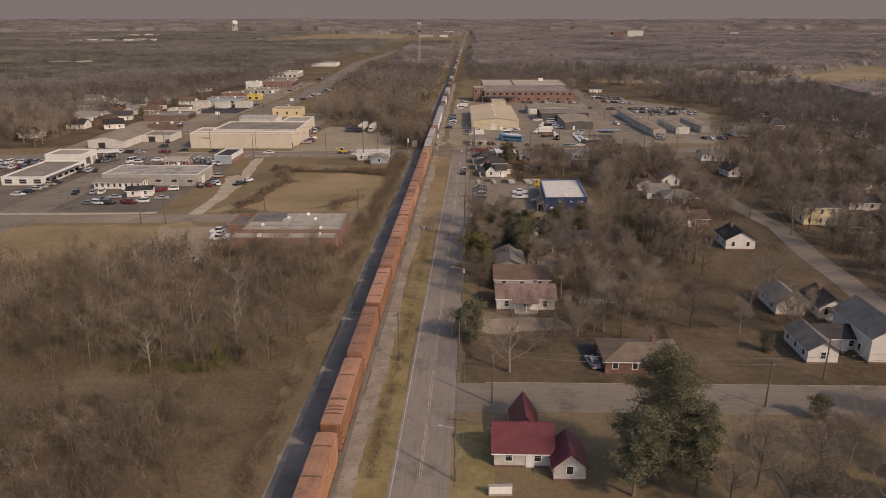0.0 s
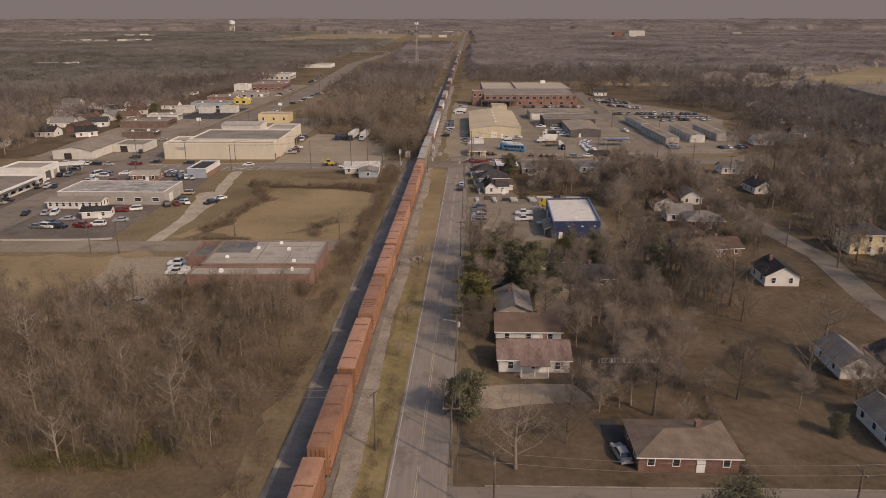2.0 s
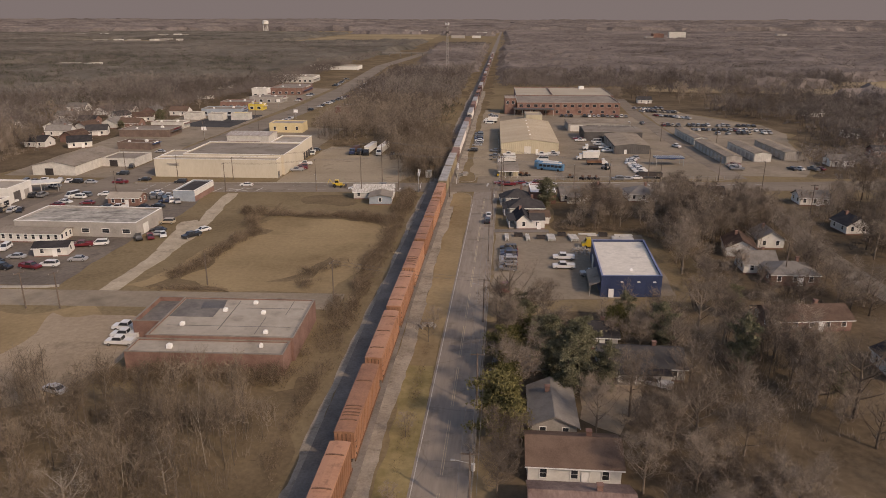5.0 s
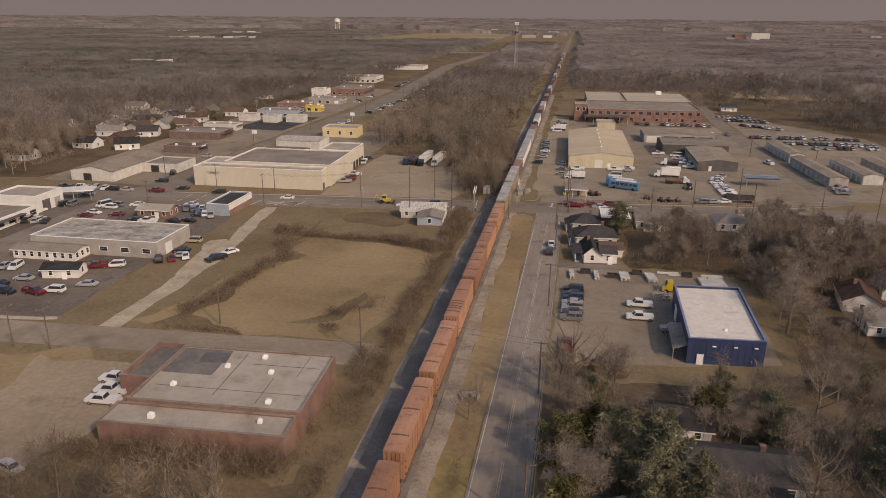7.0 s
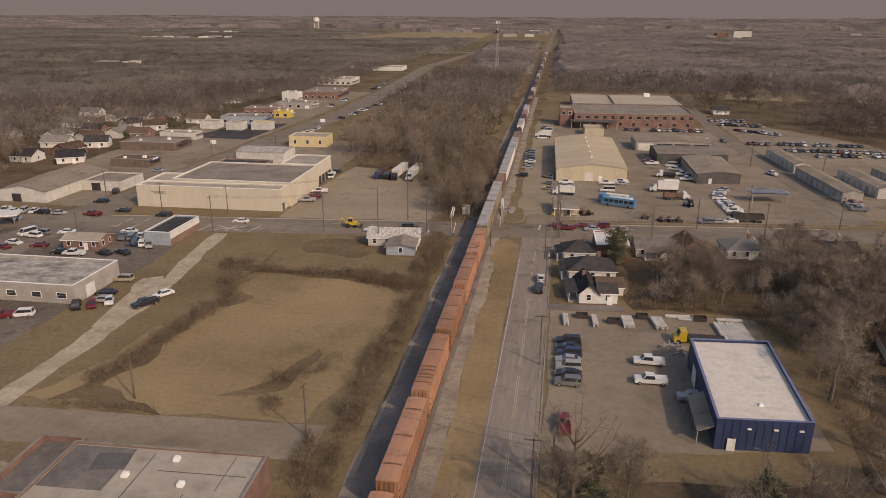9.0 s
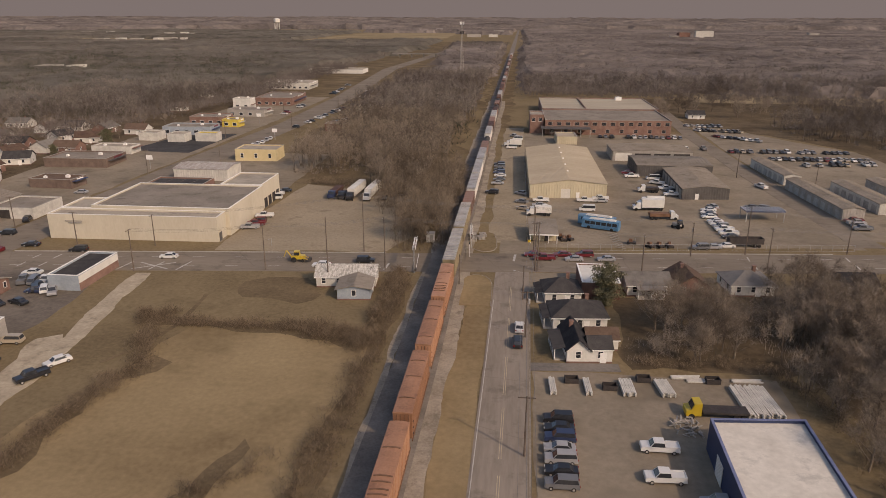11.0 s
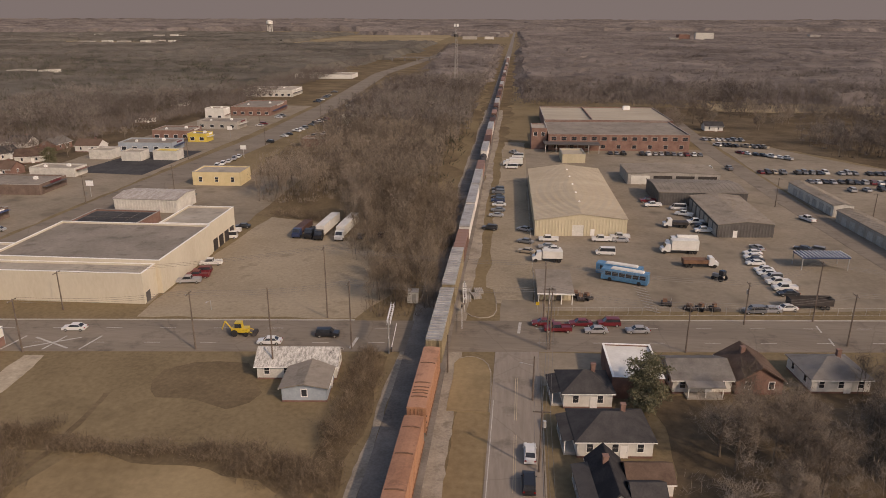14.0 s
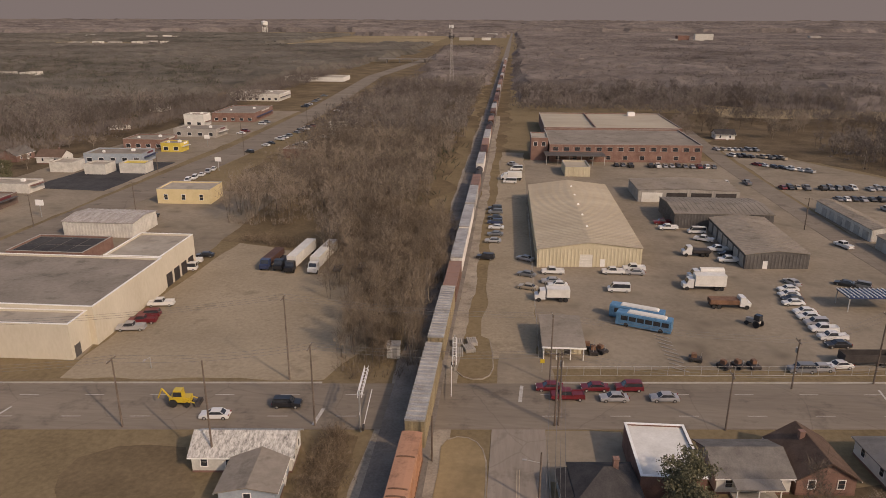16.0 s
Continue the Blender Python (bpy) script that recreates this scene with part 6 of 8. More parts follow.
house(-123.5, 295.0, 3, 10.5, 6.5, 2.8, 1.0, BRICK, ROOF_LIGHT, label="small red brick office with a pale roof", chimney=False)
sr = hall("shop", -168.5, 272.0, 2, 16.5, 32.0, 3.3, WHITE, ROOF_GREY, "long white flat-roofed showroom on the dark yard", coping=TRIM)
windows(sr, 16.5, 32.0, 0.7, (2.6, 1.5), 4.4, "grey", "es")
part("awning", Shape().box(9.0, -3.0, 2.5, 2.2, 24.0, 0.16), DARK_WALL, sr, "dark flat awning along the front")
sr2 = hall("shop", -170.5, 296.0, 2, 16.0, 13.0, 5.6, WHITE, ROOF_LIGHT, "tall white block of the showroom", coping=TRIM)
bay_door(sr2, 8.05, -2.0, 90, 3.6, 3.6, DARK_WALL)
bay_door(sr2, 8.05, 3.4, 90, 2.6, 3.2, GREY_WALL)
cy = thing("canopy", -163.0, 309.0, 0, 24, "white flat forecourt canopy on steel posts", "canopy")
part("roof", Shape().box(0, 0, 3.2, 13.0, 6.4, 0.5), WHITE, cy)
for sx in (-5.4, 0.0, 5.4):
    for sy in (-2.4, 2.4):
        part("post", Shape().box(sx, sy, 0, 0.22, 0.22, 3.2), GALV, cy)
arch = shed("commercial_building", -175.0, 352.6, 0, 18.0, 35.0, 3.8, 1.8, OFFWHITE, ROOF_GREY, "pale hall with a wide low grey roof", "shop", ribs=False)
arch2 = hall("commercial_building", -158.4, 361.5, 0, 15.0, 15.0, 3.6, OFFWHITE, ROOF_GREY, "pale side hall with open bays", "shop")
bay_door(arch2, -2, -7.6, 0, 3.4, 2.8, STEEL_DARK)
bay_door(arch, -2, -17.6, 0, 3.4, 2.8, STEEL_DARK)
for k, (x, y, w, d, h, wl, rf, lb) in enumerate((
        (-171.5, 398, 17, 9, 3.4, BRICK_BROWN, SHINGLE_BROWN, "low brown brick shop beside the street"), (-185, 438, 27, 17, 3.8, BRICK_BROWN, ROOF_GREY, "broad brown brick shop with a tan roof"),
        (-186, 464, 19, 9, 3.6, OFFWHITE, ROOF_LIGHT, "white shop with a pale roof"), (-163, 548, 10, 8, 4.4, BRIGHT_YELLOW, ROOF_GREY, "small yellow shop on the main street"),
        (-176, 522, 26, 14, 4.4, LIGHT_BLUE, ROOF_GREY, "blue-grey shop on the main street"), (-180, 558, 20, 16, 4.8, BRICK, ROOF_GREY, "red brick shop on the main street"),
        (-187, 629, 12, 10, 7.0, WHITE, ROOF_LIGHT, "white two-storey shop near the woods"), (-170, 594, 24, 14, 4.4, GREY_WALL, ROOF_GREY, "grey open-fronted shop with flat roof"),
        (-172, 664, 26, 40, 5.5, BRICK, ROOF_GREY, "large red brick store with a flat roof"), (-198, 770, 40, 30, 5.5, OFFWHITE, ROOF_LIGHT, "pale store far along the street"))):
    b = hall("shop", x, y, (k * 5) % 7 - 3, w, d, h, wl, rf, lb, group="main street shops")
    roof_unit(b, w * 0.2, d * 0.15, h - 0.5, 1.4, 1.1, 0.9)
    roof_unit(b, -w * 0.25, -d * 0.1, h - 0.5, 1.0, 1.0, 0.7)
    part("awning", Shape().box(w / 2 + 0.8, 0, 2.6, 1.5, d * 0.8, 0.18), (BLUE, DARK_WALL, BRICK_DARK, OFFWHITE)[k % 4], b, "flat shop awning")
    part("sign_board", Shape().box(w / 2 + 0.1, d * 0.1, h - 0.9, 0.14, d * 0.4, 0.7), (TRIM, RED_METAL, OFFWHITE)[k % 3], b)
    part("rear_shed", Shape().box(-w * 0.22, d / 2 + 2.2, 0, w * 0.45, 4.4, h * 0.7), GREY_WALL, b)
    if k > 2:
        windows(b, w, d, 0.8, (2.2, 1.6), 5.0, "plain", "s")

# ---- more houses west of the main street ----
for k, (x, y, rot) in enumerate(((-231.6, 431, 10), (-226, 447, 80), (-213, 434.5, 20), (-219, 462, 90), (-208, 462, 0), (-202, 399, 30), (-280, 530, 0), (-254, 515, 90), (-242, 522, 0), (-223, 519, 90), (-203, 516, 0), (-230, 366, 5),
                                 (-275, 450, 0), (-250, 400, 60), (-238, 470, 0), (-244, 448, 90), (-214, 488, 20), (-231, 492, 70), (-262, 488, 0), (-214, 415, 80), (-222, 398, 0), (-240, 690, 90), (-225, 610, 30))):
    house(x, y, rot, 12.5 - k % 3, 8.6, 3.0, 2.4, (WHITE, OFFWHITE, WHITE, OFFWHITE, BRICK)[k % 5], (SHINGLE_GREY, SHINGLE_BROWN, SHINGLE_DARK)[k % 3], label="small pale gabled house among bare trees", chimney=k % 2 == 0, gap=5, wins="se")
for k, (x, y, rot) in enumerate(((110, 612, 0), (205, 546, 10), (205, 467, 30), (191, 462, 0), (222, 440, 90), (231, 421, 20), (179, 408, 0), (149, 383, 0), (68, 258, 80), (185, 325, 70), (140, 300, 80), (150, 262, 20), (132, 232, 0), (150, 190, 60), (128, 168, 10), (112, 128, 0), (160, 330, 0), (212, 380, 60))):
    house(x, y, rot, 10.0, 7.5, 2.9, 2.0, (WHITE, OFFWHITE, BRICK, WHITE)[k % 4], (SHINGLE_DARK, SHINGLE_GREY, SHINGLE_BROWN)[k % 3], label="small gabled house half hidden by bare trees", chimney=k % 2 == 0, gap=5, wins="sw")
for x, y, w, d, wl, rf, lb in ((-187, 500, 10, 9, OFFWHITE, ROOF_LIGHT, "small pale shop at the blacktop lot"), (-171, 497, 9, 8, OFFWHITE, ROOF_LIGHT, "small pale shop beside the kiosk"), (-157, 500, 11, 7, OFFWHITE, BRIGHT_YELLOW, "low white kiosk with a bright yellow roof"),
                               (-100, 540, 12, 9, BRICK_DARK, ROOF_GREY, "brown shop among parked cars"), (-98, 620, 16, 10, OFFWHITE, ROOF_LIGHT, "pale shop beside the wood"),
                               (-198, 945, 60, 30, WHITE, ROOF_LIGHT, "long pale store beyond the town")):
    hall("shop", x, y, 0, w, d, 4.2, wl, rf, lb, group="main street shops")

# ---- single trees ----
for kind, x, y, size in (("pine", 26.9, 83.0, 0.95), ("pine_b", 31.5, 80, 0.8), ("pine_b", 23.0, 79.5, 0.75), ("small", -2.0, 127.5, 0.9), ("magnolia", 1.6, 126.6, 1.0), ("cedar", -0.4, 128.6, 0.55), ("open", 8.4, 113.6, 1.0), ("small", 26.5, 130.5, 0.8), ("cedar", 23.5, 131, 0.4), ("open", 59.8, 174, 1.15),
                         ("open_b", 61, 139.5, 0.9), ("open_b", 96.2, 200, 1.1), ("oak_b", 68.5, 134, 0.8), ("open", 5.3, 207.4, 1.15), ("open_b", 68.6, 150.6, 1.05), ("pine", 84, 88, 0.95), ("pine", 69, 66, 0.9), ("pine_b", 62, 70, 1.0), ("pine_b", 77, 72, 1.0), ("dense", 90, 118, 1.2), ("evergreen", 4.4, 173.0, 0.85), ("cedar", 13, 181.5, 0.75), ("cedar", 16.5, 179.8, 1.15)):
    tree(kind, x, y, size)
for kind, x, y, size in (("cedar", 21.5, 179.5, 0.8), ("magnolia", 18.8, 303.5, 1.1), ("evergreen", 7.6, 194.5, 0.8), ("cedar", 12, 186, 1.0), ("oak", 40.2, 146, 0.85), ("evergreen", 4.6, 186, 0.9), ("cedar", 18, 188, 0.9), ("cedar", 8.5, 199, 0.75), ("evergreen", 3.4, 164.2, 1.15),
                         ("evergreen", 26, 200, 0.8), ("magnolia", -198, 477, 1.0), ("magnolia", -209, 452, 0.6), ("cedar", 34, 196, 0.9), ("magnolia", 56.8, 99.4, 0.52), ("magnolia", 58.2, 123.4, 0.45), ("dense", 3.2, 150, 0.7), ("dense", 4.0, 157, 0.7), ("oak_b", 16.5, 120, 0.7), ("small", -11.5, 95, 0.35), ("small", -12.2, 100, 0.3),
                         ("small", -10.5, 196, 0.8), ("small", -10.0, 202, 0.7), ("small", -10.8, 163, 0.6), ("small", -11.0, 147, 0.5),
                         ("pale", -44.5, 124, 0.9), ("pale", -48, 137, 0.95), ("pale", -57, 134, 0.8), ("pale", -63, 133, 0.7), ("pale", -78, 142, 0.95), ("pale", -73, 154, 0.85), ("pale", -57, 113, 0.75), ("pale", -49.5, 115, 0.7), ("pale", -68, 126, 0.75), ("pale", -85, 150, 0.8), ("pale", -41, 147, 0.7), ("pale", -90, 132, 0.85),
                         ("evergreen", -41.5, 119, 0.34), ("evergreen", -38.5, 125.5, 0.3), ("evergreen", -46, 116.5, 0.36)):
    tree(kind, x, y, size)


def scatter(poly, count, kinds, seed, smin=0.7, smax=1.15, joined=False):
    rg = random.Random(seed)
    xs, ys = [p[0] for p in poly], [p[1] for p in poly]
    done = 0
    wood = thing("woodland", 0, 0, 0, 0, "loose grove of bare winter trees round the houses", "woodland", "", "stuff") if joined else None
    for _ in range(count * 8):
        x, y = rg.uniform(min(xs), max(xs)), rg.uniform(min(ys), max(ys))
        if done < count and inside(x, y, poly) and -0.7 * y - 28 < x < 0.68 * y + 18 and clear(x, y) and clear(x, y + 8, 0):
            kd, sz, rt = rg.choice(kinds), rg.uniform(smin, smax), rg.uniform(0, 360)
            if joined:
                tagged(part("trees", rg.choice(FAR_KINDS), None, wood, "", pose(x, y, 0, 0, 0, rt) @ Matrix.Scale(sz, 4)), kind="stuff")
            else:
                tree(kd, x, y, sz, rt)
            done += 1


def thin_clear(x, y):
    return clear(x, y) and clear(x, y + 9, 1) and noise.noise(Vector((x * 0.06, y * 0.06, 8))) > -0.12


BARE = ("oak", "oak_b", "maple", "dense", "open", "open_b", "tall")
scatter([(4, 164), (40, 160), (62, 165), (64, 216), (48, 214), (3, 209)], 34, BARE + ("cedar",), 1, 0.6, 0.95)
scatter([(52, 258), (84, 262), (84, 296), (54, 300)], 14, BARE, 42, 0.6, 0.9)
scatter([(79, 205), (84, 205), (85, 300), (79, 300)], 10, BARE, 41, 0.6, 0.9)
scatter([(48, 216), (86, 216), (86, 296), (50, 310)], 24, BARE, 2, 0.6, 0.95)
scatter([(22, 277), (50, 277), (50, 297), (24, 297)], 11, BARE, 3, 0.55, 0.85)
scatter([(58, 304), (84, 296), (84, 324), (60, 322)], 6, BARE, 4, 0.55, 0.9)
scatter([(16, 114), (58, 128), (42, 160), (22, 162)], 16, BARE + ("small", "small"), 5, 0.5, 0.85)
scatter([(60, 130), (90, 130), (90, 212), (86, 200), (86, 150)], 12, BARE, 6, 0.6, 0.9)
scatter([(100, 112), (230, 112), (230, 340), (100, 330)], 95, BARE + ("pine_b",), 7, 0.7, 1.1, True)
scatter([(20, 30), (140, 40), (140, 98), (34, 98), (34, 70)], 26, BARE + ("pine_b",), 8, 0.6, 1.0)
scatter([(-300, 465), (-197, 475), (-199, 560), (-300, 560)], 30, BARE + ("pine_b",), 12, 0.35, 0.6, True)
scatter([(-262, 392), (-212, 402), (-205, 470), (-262, 470)], 14, BARE, 43, 0.25, 0.45, True)
plant_wood("tangled bare thicket between the back gardens", [(24, 166), (62, 166), (64, 214), (26, 208)], GARDEN_WOOD, 10.0, rng, 0, 0.9, thin_clear)
plant_wood("tangled bare thicket east of the workshop", [(49, 216), (86, 216), (86, 312), (52, 306)], GARDEN_WOOD, 10.0, rng, 0, 0.7, thin_clear)
plant_wood("tangled bare thicket behind the white houses", [(22, 277), (52, 277), (56, 304), (24, 300)], GARDEN_WOOD, 10.0, rng, 0, 0.85, thin_clear)
plant_wood("close brown thicket east of the white houses", [(46, 268), (86, 258), (86, 312), (60, 312), (56, 300), (46, 296)], GARDEN_WOOD, 10.0, rng, 0, 0.95, lambda x, y: clear(x, y, 0.5))
plant_wood("tangled bare thicket along the garden ends", [(24, 133), (42, 135), (42, 165), (24, 163)], GARDEN_WOOD, 10.0, rng, 0, 0.6, thin_clear)
plant_wood("tangled bare woods among the eastern houses", [(100, 120), (200, 120), (200, 330), (100, 325)], GARDEN_WOOD, 10.0, rng, 0, 1.0, lambda x, y: clear(x, y) and clear(x, y + 10, 1) and noise.noise(Vector((x * 0.03, y * 0.03, 3))) > -0.3)
scatter([(104, 612), (150, 604), (260, 612), (260, 690), (104, 700)], 46, BARE, 44, 0.6, 0.95, True)
scatter([(86, 566), (100, 600), (98, 660), (88, 690)], 9, BARE, 45, 0.5, 0.8, True)
scatter([(-370, 300), (-196, 300), (-212, 350), (-370, 380)], 16, BARE, 13, 0.6, 1.0, True)

# ---- hedges and scrub ----
def brush(label, line, width, height, count, seed, material=None):
    """A straggling belt of leafless scrub along a line."""
    rg = random.Random(seed)
    s = Shape()
    for _ in range(count):
        k = rg.randrange(len(line) - 1)
        u = rg.random()
        x = line[k][0] + (line[k + 1][0] - line[k][0]) * u + rg.gauss(0, width / 2)
        y = line[k][1] + (line[k + 1][1] - line[k][1]) * u + rg.gauss(0, width / 2)
        h = height * rg.uniform(0.5, 1.1) * (0.8 + 0.9 * noise.noise(Vector((x * 0.16, y * 0.16, seed))))
        if h < 0.35 * height:
            continue
        for _ in range(30):
            d = Vector((rg.gauss(0, 0.9), rg.gauss(0, 0.9), 1)).normalized()
            p = Vector((x + rg.gauss(0, 0.55), y + rg.gauss(0, 0.55), rg.uniform(0, 0.7) * h))
            e = p + d * h * rg.uniform(0.3, 0.6)
            w = Vector((-d.y, d.x, 0)).normalized() * rg.uniform(0.018, 0.04)
            w.rotate(Matrix.Rotation(rg.random() * 3.14, 3, d))
            s.add([tuple(p - w), tuple(p + w), tuple(e)], [(0, 1, 2)])
    return tagged(new("scrub", s.mesh("scrub", material or SHRUB)), label, "scrub", "", "stuff")


brush("brown scrub along the edge of the track bed", [(-29.2, 60), (-29, 110), (-28.6, 180), (-28.4, 216), (-27.6, 260), (-27, 312)], 1.7, 2.4, 800, 21)
brush("leafless hedge across the vacant lot", [(-79, 286), (-68, 284), (-50, 284.5), (-33, 283)], 1.8, 2.4, 420, 22)
brush("leafless hedge along the dirt track", [(-79, 287), (-69, 266), (-72, 250), (-74, 236), (-77, 226)], 2.6, 2.6, 520, 23)
brush("low dark hedge beside the side street", [(-79, 219), (-60, 219)], 1.0, 1.4, 110, 24)
brush("brown bushes at the corner of the field", [(-42, 222), (-44, 232), (-36, 240)], 2.4, 2.2, 110, 25)
brush("brown scrub beside the derelict hut", [(-30, 300), (-29, 318), (-32, 306)], 2.2, 3.2, 160, 26)
brush("tall brown scrub in front of the brick shop", [(-66, 176.5), (-50, 177.0), (-34, 178.0)], 2.2, 4.2, 330, 34)
brush("brown scrub round the brick shop", [(-33, 180), (-31, 204), (-34, 216)], 2.4, 2.6, 150, 27)
brush("olive scrub in the wet ditch", [(-12.8, 82), (-12.6, 100), (-11.8, 120), (-11.0, 150), (-10.5, 200)], 0.5, 0.9, 240, 28)
brush("green briars at the wood's edge", [(-62, 112), (-48, 113), (-38, 118)], 2.2, 3.0, 150, 29, EVERGREEN)
brush("scrub along the edge of the truck lot", [(-28, 344), (-31, 362), (-37, 384), (-46, 402), (-80, 413)], 2.4, 4.0, 420, 30)
brush("scrub along the garden fences", [(40, 112), (39, 128), (36, 146), (40, 165)], 1.4, 1.6, 170, 31)
brush("scrub behind the lumber yard", [(22, 275.5), (44, 277), (50, 262), (49, 222)], 1.8, 2.4, 260, 32)
brush("weeds along the wire fence of the garden", [(41.4, 134), (41, 120), (40.8, 109)], 0.7, 1.0, 110, 35)
brush("brown thicket between field and railway", [(-30, 222), (-31, 240), (-29.5, 262), (-30, 284), (-31, 300)], 1.8, 3.0, 330, 36)
brush("brown thicket on the end of the hedge", [(-44, 283), (-36, 281), (-31, 278)], 3.4, 3.4, 240, 37)
brush("dark bushes at the hedge corner", [(-79, 286), (-77, 284), (-73, 290)], 1.2, 3.2, 110, 38)
brush("low shrubs round the houses", [(62, 222), (72, 228), (82, 230)], 1.5, 1.4, 60, 33)

# ---- utility poles and wires ----
ARM = Shape().box(0, 0, -0.08, 2.5, 0.12, 0.14).mesh("crossarm", WOOD_POLE)
INSUL = Shape().rod((0, 0, 0), (0, 0, 0.22), 0.06, 0.05, 6).mesh("insulator", GREY_WALL)
CAN = Shape().rod((0, 0, 0), (0, 0, 0.95), 0.27, n=10).mesh("transformer", GALV)


def pole(x, y, h, rot, arms=1, can=False, lamp=False):
    ob = thing("utility_pole", x, y, 0, rot, "weathered wooden utility pole with crossarms" if arms else "plain weathered wooden pole", "utility pole", "utility poles")
    part("pole", Shape().rod((0, 0, -0.2), (0, 0, h), 0.17, 0.11, 8), WOOD_POLE, ob)
    for i in range(arms):
        am = part("crossarm", ARM, None, ob, "", pose(0, 0.14, h - 0.35 - 0.9 * i))
        for u in (-1.1, 1.1):
            part("insulator", INSUL, None, am, "", pose(u, 0, 0.06))
    if can:
        part("transformer", CAN, None, ob, "grey transformer can", pose(0.42, 0, h - 2.6))
    if lamp:
        part("lamp_arm", Shape().rod((0, 0, h - 1.6), (-1.9, 0, h - 1.2), 0.04, n=6), GALV, ob)
        part("lamp_head", Shape().box(-2.1, 0, h - 1.28, 0.6, 0.22, 0.14), GALV, ob)
    return ob


def wire(a, b, sag, label="sagging overhead line between wooden poles", r=0.022):
    s = Shape()
    n = Vector((b[1] - a[1], a[0] - b[0], 0)).normalized() * r
    for i in range(11):
        u = i / 10
        p = Vector(a).lerp(Vector(b), u) - Vector((0, 0, 4 * sag * u * (1 - u)))
        s.v += [tuple(p + n), tuple(p - n), tuple(p + Vector((0, 0, 1.7 * r)))]
    for i in range(10):
        k = 3 * i
        s.f += [(k, k + 3, k + 4, k + 1), (k + 1, k + 4, k + 5, k + 2), (k + 2, k + 5, k + 3, k)]
    return tagged(new("power_line", s.mesh("power_line", WIRE)), label, "power line", "overhead lines")


SIDE = [(-1.2, 50.0, 10), (-0.9, 82, 10), (-0.7, 113.6, 9.8), (-0.4, 145.6, 9.8), (-0.3, 172.6, 9.8), (0.0, 206.3, 9.8), (0.4, 245, 10), (1.0, 285, 10), (3.8, 323.8, 12.8)]
for i, (x, y, h) in enumerate(SIDE):
    pole(x, y, h, 0, 1, i in (3, 5, 7), i in (1, 3, 5))
    if i:
        x0, y0, h0 = SIDE[i - 1]
        for u in (-1.1, 0.5, 1.1):
            wire((x0 + u, y0 + 0.14, h0 - 0.05), (x + u, y + 0.14, h - 0.05), 0.5)
        wire((x0, y0, h0 - 2.6), (x, y, h - 2.6), 0.6, r=0.035)
CROSS_S = [(-96, 313, 11), (-63.6, 317.3, 12), (-33.7, 320.4, 14), (4.4, 324, 12.8), (30.3, 325.2, 10), (62.4, 331.0, 11), (100, 333, 11)]
CROSS_N = [(-100.6, 333, 9), (-42.0, 334.4, 16), (3.8, 337.7, 13), (45.4, 339.4, 9.5), (60.4, 342.5, 13.5), (88, 346, 10)]
for line in (CROSS_S, CROSS_N):
    for i, (x, y, h) in enumerate(line):
        pole(x, y, h, 90, 1, i == 3)
        if i:
            x0, y0, h0 = line[i - 1]
            for u in (-1.1, 0.0, 1.1):
                wire((x0, y0 + u, h0 - 0.1), (x, y + u, h - 0.1), 0.9)
LANE = [(4.9, 102.7, 9.5), (49.8, 102.9, 8.5), (96, 110, 9), (140, 111, 9)]
for i, (x, y, h) in enumerate(LANE):
    pole(x, y, h, 90)
    if i:
        x0, y0, h0 = LANE[i - 1]
        for u in (-1.0, 1.0):
            wire((x0, y0 + u, h0 - 0.1), (x, y + u, h - 0.1), 0.7)
for u in (-1.0, 1.0):
    wire((-11.9, 117.4 + u, 9.6), (4.9, 102.7 + u, 9.4), 0.3)
    wire((-11.9, 117.4 + u, 9.6), (-90, 124 + u, 9.4), 1.8)
    wire((-34, 216 + u, 9.0), (-0.1, 206 + u, 9.6), 0.4)
pole(-11.9, 117.4, 9.8, 60)
pole(-34, 216, 9.2, 80)
pole(63.8, 112.6, 8.5, 90, 0)
pole(-45.1, 308.4, 17, 0, 0)
pole(2.8, 191.3, 8.5, 0, 0)
pole(2.7, 211.5, 8.5, 0, 0)
pole(0.6, 304.5, 8.2, 0, 0, False, True)
pole(-14.4, 312.9, 7.5, 0, 0)
pole(-100.0, 205.5, 8.5, 70)
pole(-92.5, 206.0, 8.5, 70)
pole(-66.0, 222.5, 8.0, 70, 0)
for x, y in ((-121.5, 344 - 14, ), (-150, 344), (-130, 300), (-148, 420), (-126, 440), (-148, 500), (-126, 540), (-150, 600), (-124, 640), (72, 236), (90, 216), (88, 262), (104, 300), (108, 420), (86, 440)):
    pole(x, y, 10, 0, 1)

